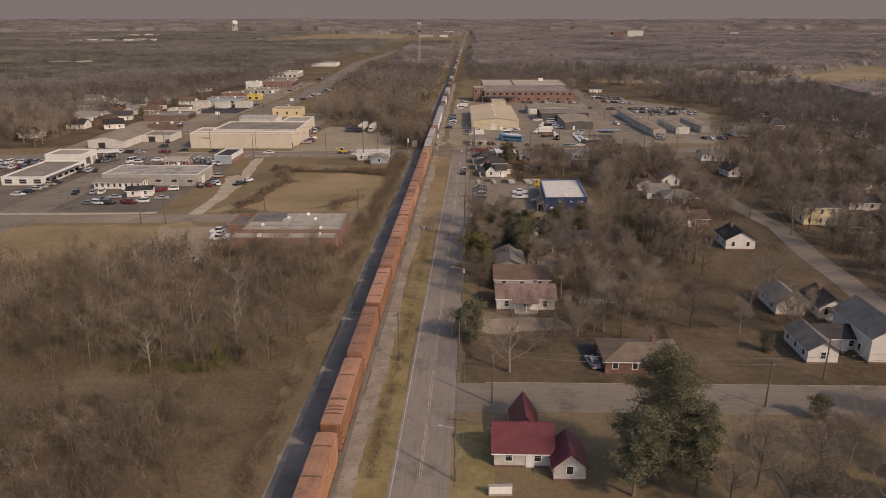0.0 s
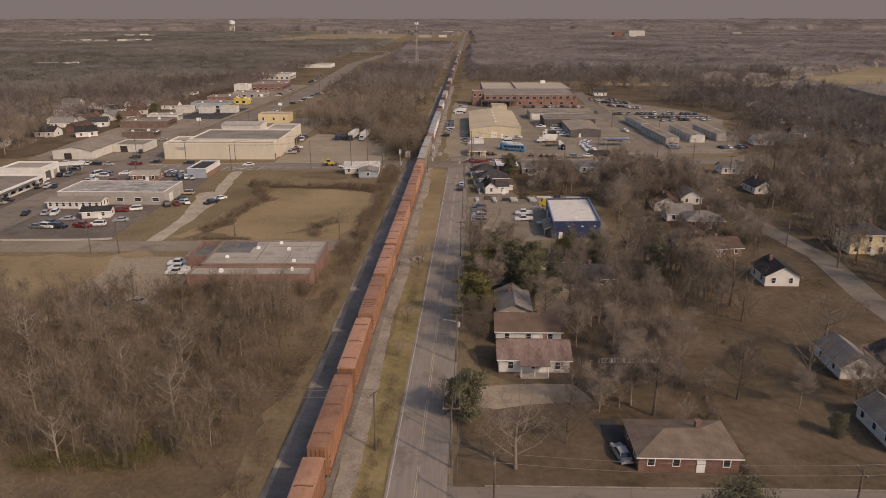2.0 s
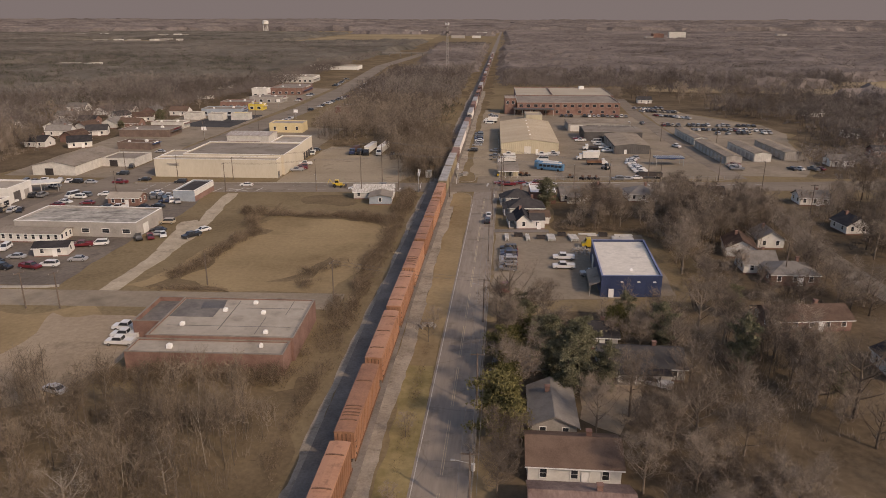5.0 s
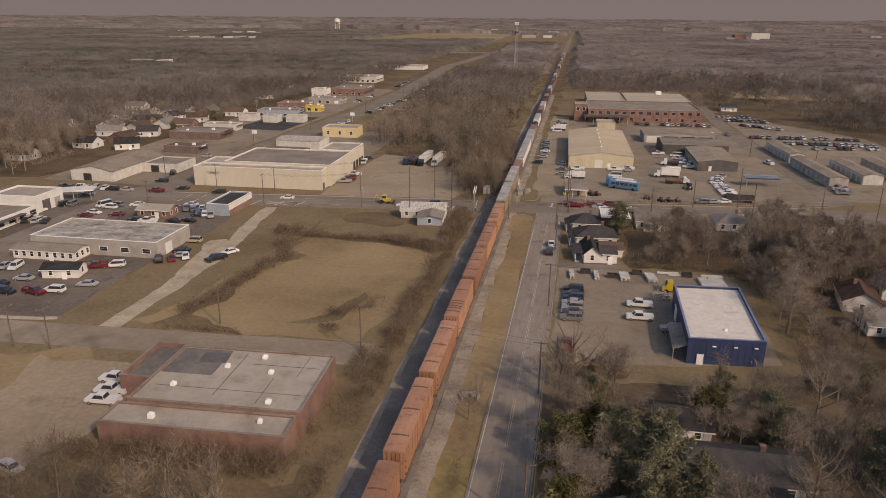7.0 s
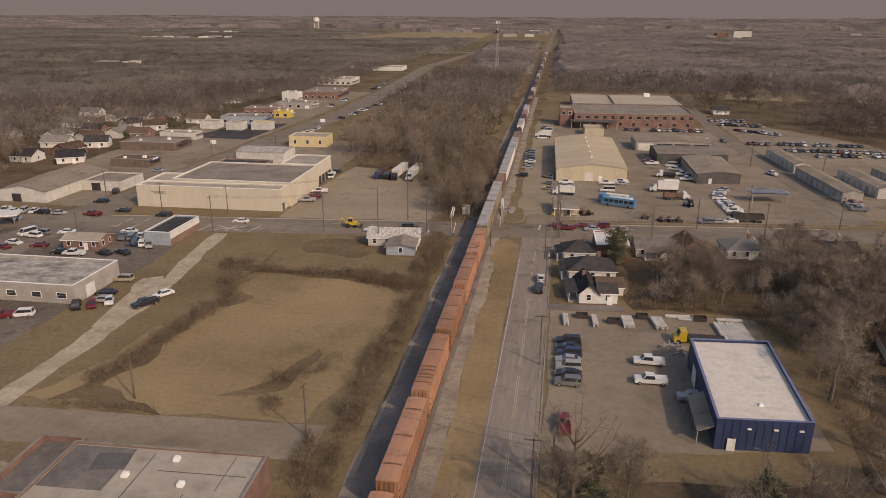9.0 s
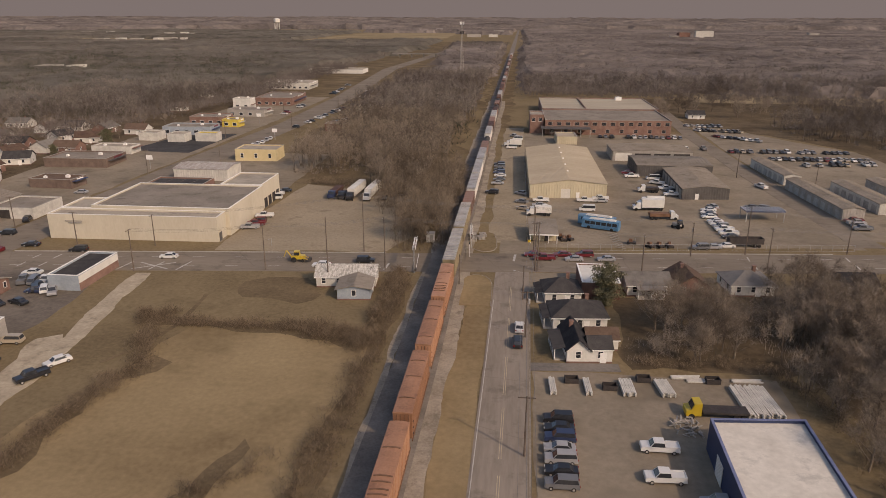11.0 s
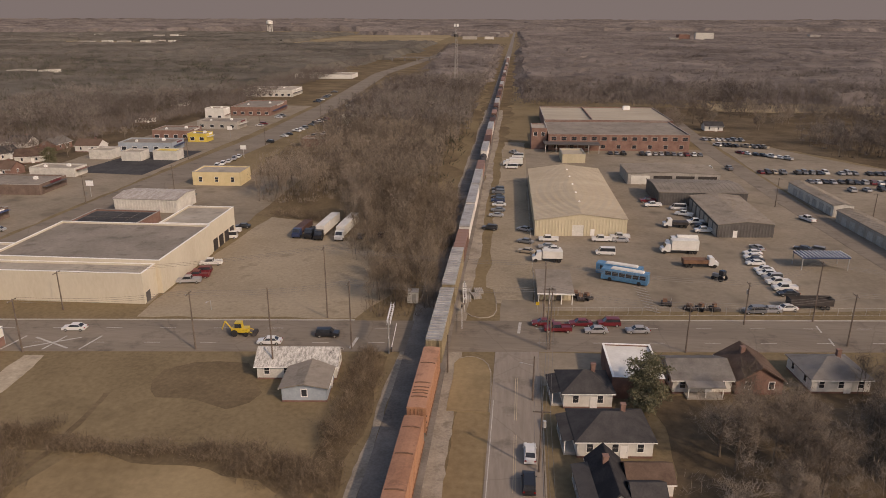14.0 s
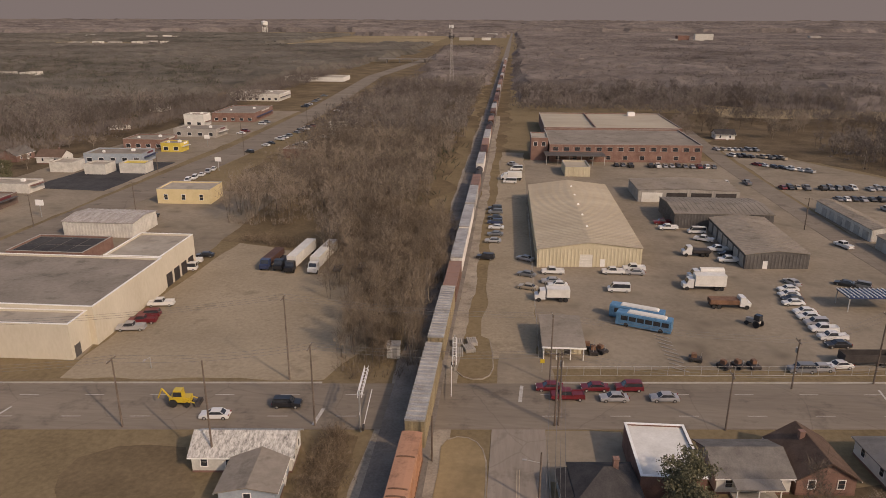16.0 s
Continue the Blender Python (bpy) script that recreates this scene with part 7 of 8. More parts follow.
# ---- level crossing ----
def crossing_signal(x, y, rot):
    ob = thing("crossing_signal", x, y, 0, rot, "white lattice cantilever signal over the level crossing", "railway signal", "crossing signals")
    part("mast", Shape().rod((0, 0, 0), (0, 0, 7.2), 0.16, 0.13, 8), GALV, ob)
    t = Shape()
    for dx in (-0.3, 0.3):
        for z in (6.0, 6.7):
            t.rod((dx, 0, z), (dx, 9.0, z), 0.07, n=4)
    for i in range(9):
        t.rod((-0.3, i, 6.0), (-0.3, i + 1, 6.7), 0.04, n=4)
        t.rod((0.3, i, 6.7), (0.3, i + 1, 6.0), 0.04, n=4)
        t.rod((-0.3, i, 6.7), (0.3, i, 6.7), 0.04, n=4)
    part("lattice_arm", t, TRIM, ob, "white lattice arm")
    for v in (4.0, 7.6):
        lamp = part("lamp_board", Shape().box(0, v, 5.3, 0.08, 1.6, 0.35), STEEL_DARK, ob)
        for e in (-0.5, 0.5):
            part("lens", Shape().rod((0.06, v + e, 5.47), (0.14, v + e, 5.47), 0.15, n=10), LAMP_RED, lamp)
    part("gate_arm", Shape().box(0.5, 5.6, 1.1, 0.1, 11.0, 0.14), TRIM, ob, "lowered white striped gate arm")
    for i in range(7):
        part("gate_stripe", Shape().box(0.5, 1.2 + i * 1.6, 1.095, 0.09, 0.7, 0.13), LAMP_RED, ob)
    part("counterweight", Shape().box(0.5, -0.5, 0.8, 0.3, 1.0, 0.6), STEEL_DARK, ob)
    part("crossbuck", Shape().box(0, 0, 3.4, 0.06, 1.3, 0.18), TRIM, ob)


crossing_signal(-26.2, 319.4, 4)
crossing_signal(-13.2, 340.4, 184)
cab = thing("signal_cabinet", -25.1, 345.2, 0, 4, "pale grey steel signal cabinet beside the track", "cabinet")
part("body", Shape().box(0, 0, 0, 2.4, 2.0, 2.6), OFFWHITE, cab)
part("roof", Shape().box(0, 0, 2.6, 2.7, 2.3, 0.15), GALV, cab)
part("door", Shape().box(0.3, -1.03, 0.2, 0.9, 0.05, 2.0), GREY_WALL, cab)
TIE = Shape().box(0, 0, 0, 0.28, 2.7, 0.24).mesh("tie", CONCRETE)
for k, (x, y, r) in enumerate(((-13.4, 351.2, 8), (-11.0, 349.0, 20), (-13.0, 347.2, 4), (-10.6, 352.0, 12))):
    st = thing("sleeper_stack", x, y, 0.05, r, "stack of pale concrete sleepers beside the crossing", "sleeper stack", "sleeper stacks")
    for lev in range(3):
        for i in range(5):
            part("tie", TIE, None, st, "", pose(-0.8 + i * 0.4, 0.05 * ((i + lev) % 3), lev * 0.26))


def street_lamp(x, y, rot, h=8.0):
    ob = thing("street_lamp", x, y, 0, rot, "grey steel street lamp with a curved arm", "street lamp", "street lamps")
    part("pole", Shape().rod((0, 0, 0), (0, 0, h), 0.1, 0.07, 8), GALV, ob)
    part("arm", Shape().rod((0, 0, h), (1.8, 0, h + 0.4), 0.05, n=6), GALV, ob)
    part("lamp_head", Shape().box(2.0, 0, h + 0.34, 0.7, 0.26, 0.14), GALV, ob)


street_lamp(-68.4, 336.2, -90, 2.2)

# ---- vehicles on the roads and lots ----
for kind, colour, x, y, rot in (("sedan", "red", 3.6, 335.2, 95), ("pickup", "red", 6.4, 332.4, 95), ("sedan", "red", 11.3, 335.8, 95), ("suv", "red", 17.2, 336.3, 95), ("sedan", "silver", 14.2, 332.6, 95), ("sedan", "silver", 22.6, 333.4, 95),
                                ("sedan", "white", -0.2, 288.6, 0), ("suv", "black", -0.5, 281.6, 0), ("suv", "black", -39.7, 325.6, -85), ("sedan", "white", -50.2, 321.2, 95), ("sedan", "white", -91.9, 323.4, 95), ("suv", "black", -118.6, 326, 95), ("sedan", "black", -134.4, 329, 95)):
    car(kind, colour, x, y, rot, "cars waiting at the crossing")
for kind, colour, x, y, rot in (("suv", "black", 5.8, 254.8, 90), ("sedan", "black", 5.8, 252.2, 90), ("suv", "blue", 5.8, 249.6, 90), ("sedan", "silver", 5.6, 246.8, 90), ("suv", "silver", 5.6, 244.2, 92), ("sedan", "black", 5.5, 241.4, 90), ("suv", "grey", 5.4, 238.4, 90),
                                ("pickup", "white", 20.2, 248.4, 90), ("pickup", "white", 19.6, 241.2, 92), ("pickup", "silver", 26.0, 236.2, 90), ("pickup", "red", 4.6, 225.0, 0), ("sedan", "silver", 24.0, 117.0, 10), ("pickup", "white", 30.4, 182, 60)):
    car(kind, colour, x, y, rot, "cars parked beside the blue workshop")
for kind, colour, x, y, rot in (("pickup", "white", 7.5, 393.6, 92), ("sedan", "silver", 6.8, 387, 92), ("sedan", "white", 8.2, 384.6, 92), ("van", "white", 22.2, 383, 90), ("pickup", "white", 22.6, 395, 92), ("pickup", "white", 28.2, 398, 92), ("sedan", "silver", 28.0, 395, 92), ("pickup", "red", 44.1, 441.8, 92), ("pickup", "white", 44.6, 436, 95), ("van", "white", 52.2, 432.8, 92),
                                ("pickup", "white", 52.4, 425, 60), ("pickup", "white", 54.0, 416, 92), ("sedan", "black", 55.4, 412.5, 92), ("pickup", "white", 54.2, 407, 92), ("pickup", "white", 90.0, 423, 20), ("pickup", "grey", 88.2, 501.5, 4)):
    car(kind, colour, x, y, rot, "cars in the workshop yard")
for kind, colour, x, y, rot in (("sedan", "white", 62.0, 387.0, 95), ("sedan", "white", 61.0, 383.6, 95), ("sedan", "black", 60.6, 380.8, 95), ("sedan", "white", 60.0, 378.4, 95), ("sedan", "white", 60.6, 373.6, 95), ("sedan", "white", 60.4, 370.8, 95), ("suv", "silver", 60.6, 367.6, 95), ("pickup", "white", 60.8, 364.4, 95), ("pickup", "white", 61.0, 360.6, 95), ("sedan", "black", 60.6, 357.2, 95),
                                ("sedan", "silver", 64.6, 391.6, 20), ("sedan", "black", 77.0, 392, 60), ("suv", "grey", 80.0, 391, 60), ("sedan", "white", 57.0, 348.2, 100), ("sedan", "silver", 53.0, 346.8, 95), ("suv", "grey", 49.5, 346.0, 95)):
    car(kind, colour, x, y, rot, "cars in the workshop yard")
for kind, colour, x, y, rot in (("suv", "black", -8.1, 453.6, 90), ("suv", "grey", -7.9, 449.0, 90), ("sedan", "black", -7.9, 442.4, 90), ("suv", "blue", -7.8, 437.0, 90), ("sedan", "white", -7.3, 431.6, 90), ("sedan", "grey", -7.5, 424.6, 90), ("sedan", "silver", -8.0, 418, 90), ("suv", "black", -9.6, 403.2, 80), ("sedan", "silver", 0.8, 403.2, 60), ("sedan", "grey", 0.9, 391.2, 70), ("sedan", "tan", 1.0, 382.4, 70),
                                ("van", "white", -3.2, 494.5, 90), ("van", "white", -0.4, 519, 90), ("pickup", "white", -4, 505, 60), ("pickup", "silver", -2, 528, 40)):
    car(kind, colour, x, y, rot, "cars parked along the railway", True)
for kind, colour, x, y, rot in (("pickup", "white", -70.2, 190.0, 92), ("pickup", "white", -70.8, 193.2, 92), ("pickup", "white", -72.4, 196.8, 92), ("sedan", "silver", -72, 171.5, 70), ("pickup", "silver", -80.4, 351.6, 100), ("pickup", "red", -79.8, 355.2, 100), ("suv", "red", -80.0, 358.4, 100), ("pickup", "white", -80.3, 364.4, 100), ("van", "white", -84.6, 387, 100), ("pickup", "white", -85.9, 392.6, 100), ("sedan", "black", -84.3, 397.6, 100),
                                ("sedan", "black", -46.6, 391, 0), ("sedan", "black", -40.8, 393, 0), ("suv", "tan", -98.9, 272.0, 95), ("sedan", "black", -97.8, 263.5, 100), ("sedan", "silver", -96.2, 259.6, 100), ("pickup", "black", -85.6, 259.0, 145), ("sedan", "white", -84.6, 264.8, 145)):
    car(kind, colour, x, y, rot, "cars parked west of the track", True)
for kind, colour, x, y, rot in (("van", "white", -147.2, 301.6, 160), ("sedan", "red", -136.4, 292.4, 100), ("sedan", "white", -137, 304.6, 110), ("pickup", "white", -122.6, 287.4, 95), ("sedan", "black", -127.0, 288, 95), ("sedan", "white", -119.6, 308.2, 95), ("sedan", "grey", -116.5, 304.4, 95), ("sedan", "black", -113.0, 300.6, 60), ("sedan", "blue", -111.0, 297.0, 95), ("sedan", "black", -115.0, 289.0, 70), ("sedan", "black", -110.6, 290.4, 70),
                                ("suv", "white", -108.0, 249.6, 110), ("pickup", "red", -112, 248.0, 110), ("suv", "white", -111.3, 231.6, 95), ("sedan", "silver", -106.5, 236.4, 100), ("sedan", "silver", -123.7, 237, 95), ("sedan", "white", -163, 315.5, 60), ("sedan", "white", -161.8, 301.6, 60)):
    car(kind, colour, x, y, rot, "cars round the repair shops", True)
for kind, colour, x, y, rot in (("sedan", "black", -127, 233, 90), ("sedan", "white", -164, 293, 80), ("sedan", "silver", -155.8, 387, 95), ("suv", "black", -151.7, 352.2, 20), ("sedan", "white", -168.5, 347, 60), ("sedan", "silver", -162.6, 315.2, 90), ("suv", "black", -148, 338, 95), ("sedan", "white", -124, 392, 90), ("suv", "white", -120, 392.6, 90), ("sedan", "black", -128, 392, 90)):
    car(kind, colour, x, y, rot, "cars along the main street", True)
row_of_cars(40, 531.5, 2.9, 0.0, 16, 0, 1)
row_of_cars(97, 576, 2.9, -0.1, 7, 20, 2)
row_of_cars(99, 560, 2.6, -0.6, 9, 30, 3)
row_of_cars(104, 540, 2.8, -2.2, 7, 30, 4)
row_of_cars(99, 495, 2.9, 0.1, 19, 0, 5, 0.08)
row_of_cars(112, 479, 2.9, 0.0, 15, 0, 6, 0.08)
row_of_cars(122, 466, 2.9, 0.4, 11, 0, 7, 0.1)
row_of_cars(102.5, 370, 0.4, 2.7, 4, 95, 8, 0.0)
row_of_cars(126, 372, 2.9, 0.2, 5, 20, 9, 0.2)
row_of_cars(60, 500, 2.9, 0.2, 9, 0, 10, 0.2)
row_of_cars(-122, 432, 2.9, 0, 5, 0, 11, 0.2)
row_of_cars(-128, 478, 0.3, 5.5, 6, 10, 12, 0.3)
row_of_cars(-126, 540, 0.5, 6.0, 16, 60, 13, 0.3)
row_of_cars(-110, 560, 1.5, 5.0, 14, 80, 14, 0.3)
row_of_cars(-150, 600, 0, 7.0, 8, 80, 15, 0.4)
row_of_cars(-148, 720, -0.5, 8.0, 10, 80, 16, 0.3)
row_of_cars(-120, 700, -0.5, 7.0, 9, 80, 17, 0.3)
row_of_cars(-170, 300, 3.0, 0.3, 5, 0, 18, 0.3)
row_of_cars(-112, 298, 2.6, -0.4, 4, 30, 20, 0.1)
row_of_cars(-132, 228, 3.4, 0.3, 6, 80, 21, 0.2)
row_of_cars(-158, 322, 5.5, 0.4, 4, 90, 22, 0.3)
row_of_cars(-168, 282, 3.0, 0.2, 6, 10, 23, 0.2)
row_of_cars(-100, 300 - 44, 2.8, 1.5, 3, 30, 24, 0.0)
row_of_cars(-121, 303.5, 2.7, -0.2, 4, 20, 31, 0.1)
row_of_cars(-146, 286, 0.6, 3.4, 6, 80, 32, 0.2)
row_of_cars(-178, 322, 3.2, 0.3, 7, 15, 33, 0.2)
row_of_cars(-141, 243, 3.2, 0.4, 4, 10, 34, 0.1)
row_of_cars(-162, 330 - 50, 3.0, 0.5, 4, 25, 35, 0.1)
row_of_cars(-160, 240, 0.5, 4.0, 6, 90, 19, 0.3)
row_of_cars(-208, 297, 2.9, 0.1, 9, 0, 36, 0.1)
row_of_cars(-206, 287, 2.9, 0.1, 9, 0, 37, 0.1)


def big_wheels(ob, w, ys, r=0.5):
    for y in ys:
        for sx in (-1, 1):
            part("wheel", Shape().rod((sx * w - 0.15, y, r), (sx * w + 0.15, y, r), r, n=12), RUBBER, ob)


def bus(x, y, rot, paint, label):
    ob = thing("bus", x, y, 0.06, rot, label, "bus", "buses")
    s = Shape().profile([(-1.27, 0.35), (1.27, 0.35), (1.27, 2.75), (1.1, 3.0), (-1.1, 3.0), (-1.27, 2.75)], -5.6, 5.6)
    s.v = [(-v[1], v[0], v[2]) for v in s.v]
    part("body", s, paint, ob)
    for sx in (-1, 1):
        for i in range(6):
            part("side_window", Shape().box(sx * 1.275, -4.4 + i * 1.65, 1.5, 0.03, 1.4, 0.95), GLASS, ob)
    part("windshield", Shape().box(0, 5.61, 1.2, 2.2, 0.04, 1.4), GLASS, ob)
    part("roof_pod", Shape().box(0, -0.5, 3.0, 1.6, 8.0, 0.28, 0, 0.92), WHITE, ob, "white roof panel")
    big_wheels(ob, 1.15, (-3.6, 3.4))


BUS_BLUE = mat("bus_blue", (0.06, 0.155, 0.26), (0.09, 0.21, 0.33), rough=0.4, s1=1, s2=4)
bus(23.6, 366.6, 68, BUS_BLUE, "bright blue transit bus with a white roof")
bus(24.4, 362.6, 68, BUS_BLUE, "bright blue transit bus with a white roof")


def truck(x, y, rot, cab, box, length, label, tank=False, z=1.1, h=2.7):
    ob = thing("truck", x, y, 0.06, rot, label, "truck", "trucks")
    c = Shape().profile([(-0.1, 0.6), (2.3, 0.6), (2.3, 1.5), (1.5, 1.7), (1.1, 2.7), (-0.1, 2.8)], -1.15, 1.15)
    part("cab", c, cab, ob, "", pose(0, length / 2 + 0.1, 0))
    part("windshield", Shape().add([(-1.0, 1.55, 1.75), (1.0, 1.55, 1.75), (0.95, 1.17, 2.65), (-0.95, 1.17, 2.65)], [(0, 1, 2, 3)]), GLASS, ob, "", pose(0, length / 2 + 0.1, 0))
    if tank:
        part("tank", Shape().rod((0, -length / 2, 2.2), (0, length / 2 - 0.3, 2.2), 1.15, n=14), box, ob)
    else:
        part("box", Shape().box(0, -0.1, z, 2.5, length - 0.3, h), box, ob)
    part("chassis", Shape().box(0, 0.8, 0.65, 1.1, length + 1.5, 0.35), STEEL_DARK, ob)
    big_wheels(ob, 1.05, (-length / 2 + 0.9, -length / 2 + 2.1, length / 2 + 1.5))


for x, c in ((-57.6, PAINTS["black"]), (-51.6, PAINTS["white"])):
    truck(x, 397.0, 176, c, WHITE, 15.5, "parked semi-trailer truck with a white box")
truck(-64.6, 395, 176, PAINTS["blue"], BOX_BROWN, 9.0, "parked dark truck with a brown load", h=1.6)
truck(-61.2, 393.5, 176, PAINTS["black"], STEEL_DARK, 6.0, "parked black tractor unit", h=0.5)
truck(43.6, 386.5, 92, PAINTS["white"], WHITE, 7.5, "white refuse truck parked in the yard")
truck(45.6, 392.5, 92, PAINTS["white"], WHITE, 6.0, "white tank truck parked in the yard", tank=True)
truck(44.0, 375.6, 272, PAINTS["white"], RUST, 6.5, "white service truck with rusty gear", h=1.0)
truck(48.0, 411.6, 92, PAINTS["white"], STEEL_DARK, 5.0, "white flatbed truck with dark load", h=0.8)
truck(7.5, 376, 92, PAINTS["white"], WHITE, 5.5, "white shuttle van with windows", h=2.0)
truck(32.2, 258.9, 91, PAINTS["yellow"], STEEL_DARK, 7.5, "yellow flatbed truck beside the lumber", h=0.3)
truck(-1.4, 500, 90, PAINTS["white"], WHITE, 6.0, "white box truck by the railway", h=2.3)


def digger(x, y, rot):
    ob = thing("backhoe_loader", x, y, 0.08, rot, "yellow backhoe loader driving on the cross road", "backhoe")
    part("body", Shape().box(0, 0, 0.8, 1.5, 3.4, 0.9), PAINTS["yellow"], ob)
    part("cab", Shape().box(0, -0.3, 1.7, 1.4, 1.5, 1.2, 0, 0.9), PAINTS["yellow"], ob)
    part("cab_glass", Shape().box(0, -0.3, 1.85, 1.46, 1.4, 0.8, 0, 0.95), GLASS, ob)
    a = Shape().rod((0, -1.7, 1.2), (0, -3.0, 3.0), 0.16, 0.13, 6)
    a.rod((0, -3.0, 3.0), (0, -3.8, 1.2), 0.13, 0.1, 6)
    part("boom", a, PAINTS["yellow"], ob)
    part("bucket", Shape().box(0, 2.9, 0.3, 2.2, 0.8, 0.7, 0, 0.8), STEEL_DARK, ob)
    for sx in (-1, 1):
        part("loader_arm", Shape().rod((sx * 0.8, 0.8, 1.5), (sx * 0.8, 2.7, 0.7), 0.09, n=6), PAINTS["yellow"], ob)
    big_wheels(ob, 0.85, (-1.1,), 0.7)
    big_wheels(ob, 0.85, (1.2,), 0.45)


ws = thing("warning_sign", 2.6, 341.4, 0, 0, "yellow diamond warning sign on a steel post", "sign")
part("post", Shape().rod((0, 0, 0), (0, 0, 2.6), 0.04, n=6), GALV, ws)
part("board", Shape().rod((0, -0.08, 2.3), (0, -0.04, 2.3), 0.55, n=4), PAINTS["yellow"], ws)
digger(-57.2, 324.4, -85)
tr = thing("tractor", 47.6, 366, 0.06, 40, "grey farm tractor standing in the yard", "tractor")
part("body", Shape().box(0, 0.3, 0.7, 0.9, 3.0, 0.8), GREY_WALL, tr)
part("cab", Shape().box(0, -0.7, 1.5, 1.3, 1.3, 1.2, 0, 0.9), GLASS, tr)
big_wheels(tr, 0.8, (-0.9,), 0.75)
big_wheels(tr, 0.75, (1.3,), 0.45)

# ---- yard clutter ----
boards = Shape()
for i in range(4):
    boards.box(-0.42 + 0.28 * i, 0.12 * ((i * 5) % 3 - 1), 0.03 * (i % 2), 0.23, 5.2 - 0.2 * (i % 3), 0.24, 0.5 * (i % 3 - 1))
PLANK = boards.mesh("timber_slab", OFFWHITE)
for x in (5.4, 11.4, 17.6, 18.7, 23.9, 25.1):
    ps = thing("timber_pile", x, 265.2 + 0.06 * x, 0.05, 3 if x < 20 else 8, "stack of white boards on the lot", "timber pile", "white board stacks")
    for z in (0.1, 0.5):
        part("timber_slab", PLANK, None, ps, "", pose(0, 0, z))
for x, y, r in ((29.0, 271.2, 96), (33.4, 257.4, 96), (33.6, 256.7, 95), (39.4, 270.9, 94), (31.5, 270.2, 96)):
    ps = thing("timber_pile", x, y, 0.05, r, "stack of white boards on the lot", "timber pile", "white board stacks")
    part("timber_slab", PLANK, None, ps, "", pose(0, 0, 0.1))
for x, y in ((8.8, 267.8), (15.2, 266.0), (21.4, 269.4), (33.4, 270.0)):
    dm = thing("skip", x, y, 0.05, 92, "dark steel skip among the board stacks", "skip", "dark skips")
    part("bin", Shape().ring(1.5, 2.4, 0.1, 0.1, 1.0), STEEL_DARK, dm)
    part("floor", Shape().box(0, 0, 0.05, 1.4, 2.3, 0.08), RUST, dm)
for i in range(5):
    ps = thing("timber_pile", 36.4 + i * 1.18, 263.6 + 0.1 * i, 0.05, (3, 6, 2, 5, 4)[i], "broad pile of dirty white boards", "timber pile", "white board stacks")
    for z in (0.05, 0.42):
        part("timber_slab", PLANK, None, ps, "", pose(0, 0.3 * (i % 2), z) @ Matrix.Diagonal((1.05, 1.9, 1, 1)))
heap = Shape()
hr = random.Random(77)
for i in range(46):
    a = Vector((hr.gauss(0, 1.3), hr.gauss(0, 1.0), hr.uniform(0.05, 0.9)))
    d = Vector((hr.gauss(0, 1), hr.gauss(0, 1), hr.gauss(0, 0.4))).normalized() * hr.uniform(0.5, 1.5)
    heap.rod(a, a + d + Vector((0, 0, 0.1)), hr.uniform(0.05, 0.2), hr.uniform(0.05, 0.2), 5)
sh = thing("scrap_heap", 25.6, 254.8, 0.05, 0, "heap of grey scrap pipes and offcuts on the lot", "scrap heap")
part("scrap", heap, GREY_WALL, sh)
bs = thing("canopy", 76.0, 378.4, 0, 4, "blue steel canopy with a white lattice top", "canopy")
part("roof", Shape().box(0, 0, 3.2, 12.0, 5.6, 0.3), BLUE, bs)
for i in range(13):
    part("rail", Shape().box(-6 + i, 0, 3.5, 0.12, 5.6, 0.25), TRIM, bs)
for sx in (-1, 1):
    for sy in (-1, 1):
        part("post", Shape().box(sx * 5.8, sy * 2.6, 0, 0.2, 0.2, 3.2), GALV, bs)
fl = thing("flatbed_trailer", 62.5, 350.0, 0, 95, "long dark flatbed trailer beside the fence", "trailer")
part("deck", Shape().box(0, 0, 1.0, 2.5, 9.5, 0.3), STEEL_DARK, fl)
part("side_wall", Shape().ring(2.5, 9.5, 0.08, 1.3, 2.6), STEEL_DARK, fl)
big_wheels(fl, 1.05, (-3.6, -2.5, 3.4))
rg = random.Random(9)
for x, y in ((36.0, 346.2), (38.6, 346.6), (41.4, 346.8), (31.4, 348.6), (12.6, 349.8), (14.2, 350.4), (12.0, 351.6)):
    jn = thing("machine", x, y, 0.06, rg.uniform(0, 90), "dark worn machine abandoned in the yard", "machine", "yard machines")
    part("frame", Shape().box(0, 0, 0.3, 1.5, 2.4, 0.5), STEEL_DARK, jn)
    part("engine", Shape().box(0.1, 0.3, 0.8, 0.9, 1.0, 0.7, 0, 0.9), RUST, jn)
    part("mast", Shape().rod((0, -0.9, 0.8), (0, -1.0, 1.9), 0.06, n=6), GREY_WALL, jn)
    big_wheels(jn, 0.75, (-0.8, 0.8), 0.35)
PIPE = Shape().rod((0, -1.6, 0.12), (0, 1.6, 0.12), 0.07, n=6).mesh("bar", GREY_WALL)
for i in range(9):
    rk = thing("rack", 27.2 + 0.08 * i, 358.6 - i * 1.75, 0.05, 60, "low steel ground rack on the asphalt", "rack", "ground racks")
    part("bar", PIPE, None, rk)
fn = thing("chain_link_fence", 0, 0, 0, 0, "galvanised chain-link fence along the workshop yard", "fence")
for i in range(30):
    x = 4 + i * 3.0
    part("post", Shape().rod((0, 0, 0), (0, 0, 1.9), 0.04, n=5), GALV, fn, "", pose(x, cross_y(x) + 10.2, 0))
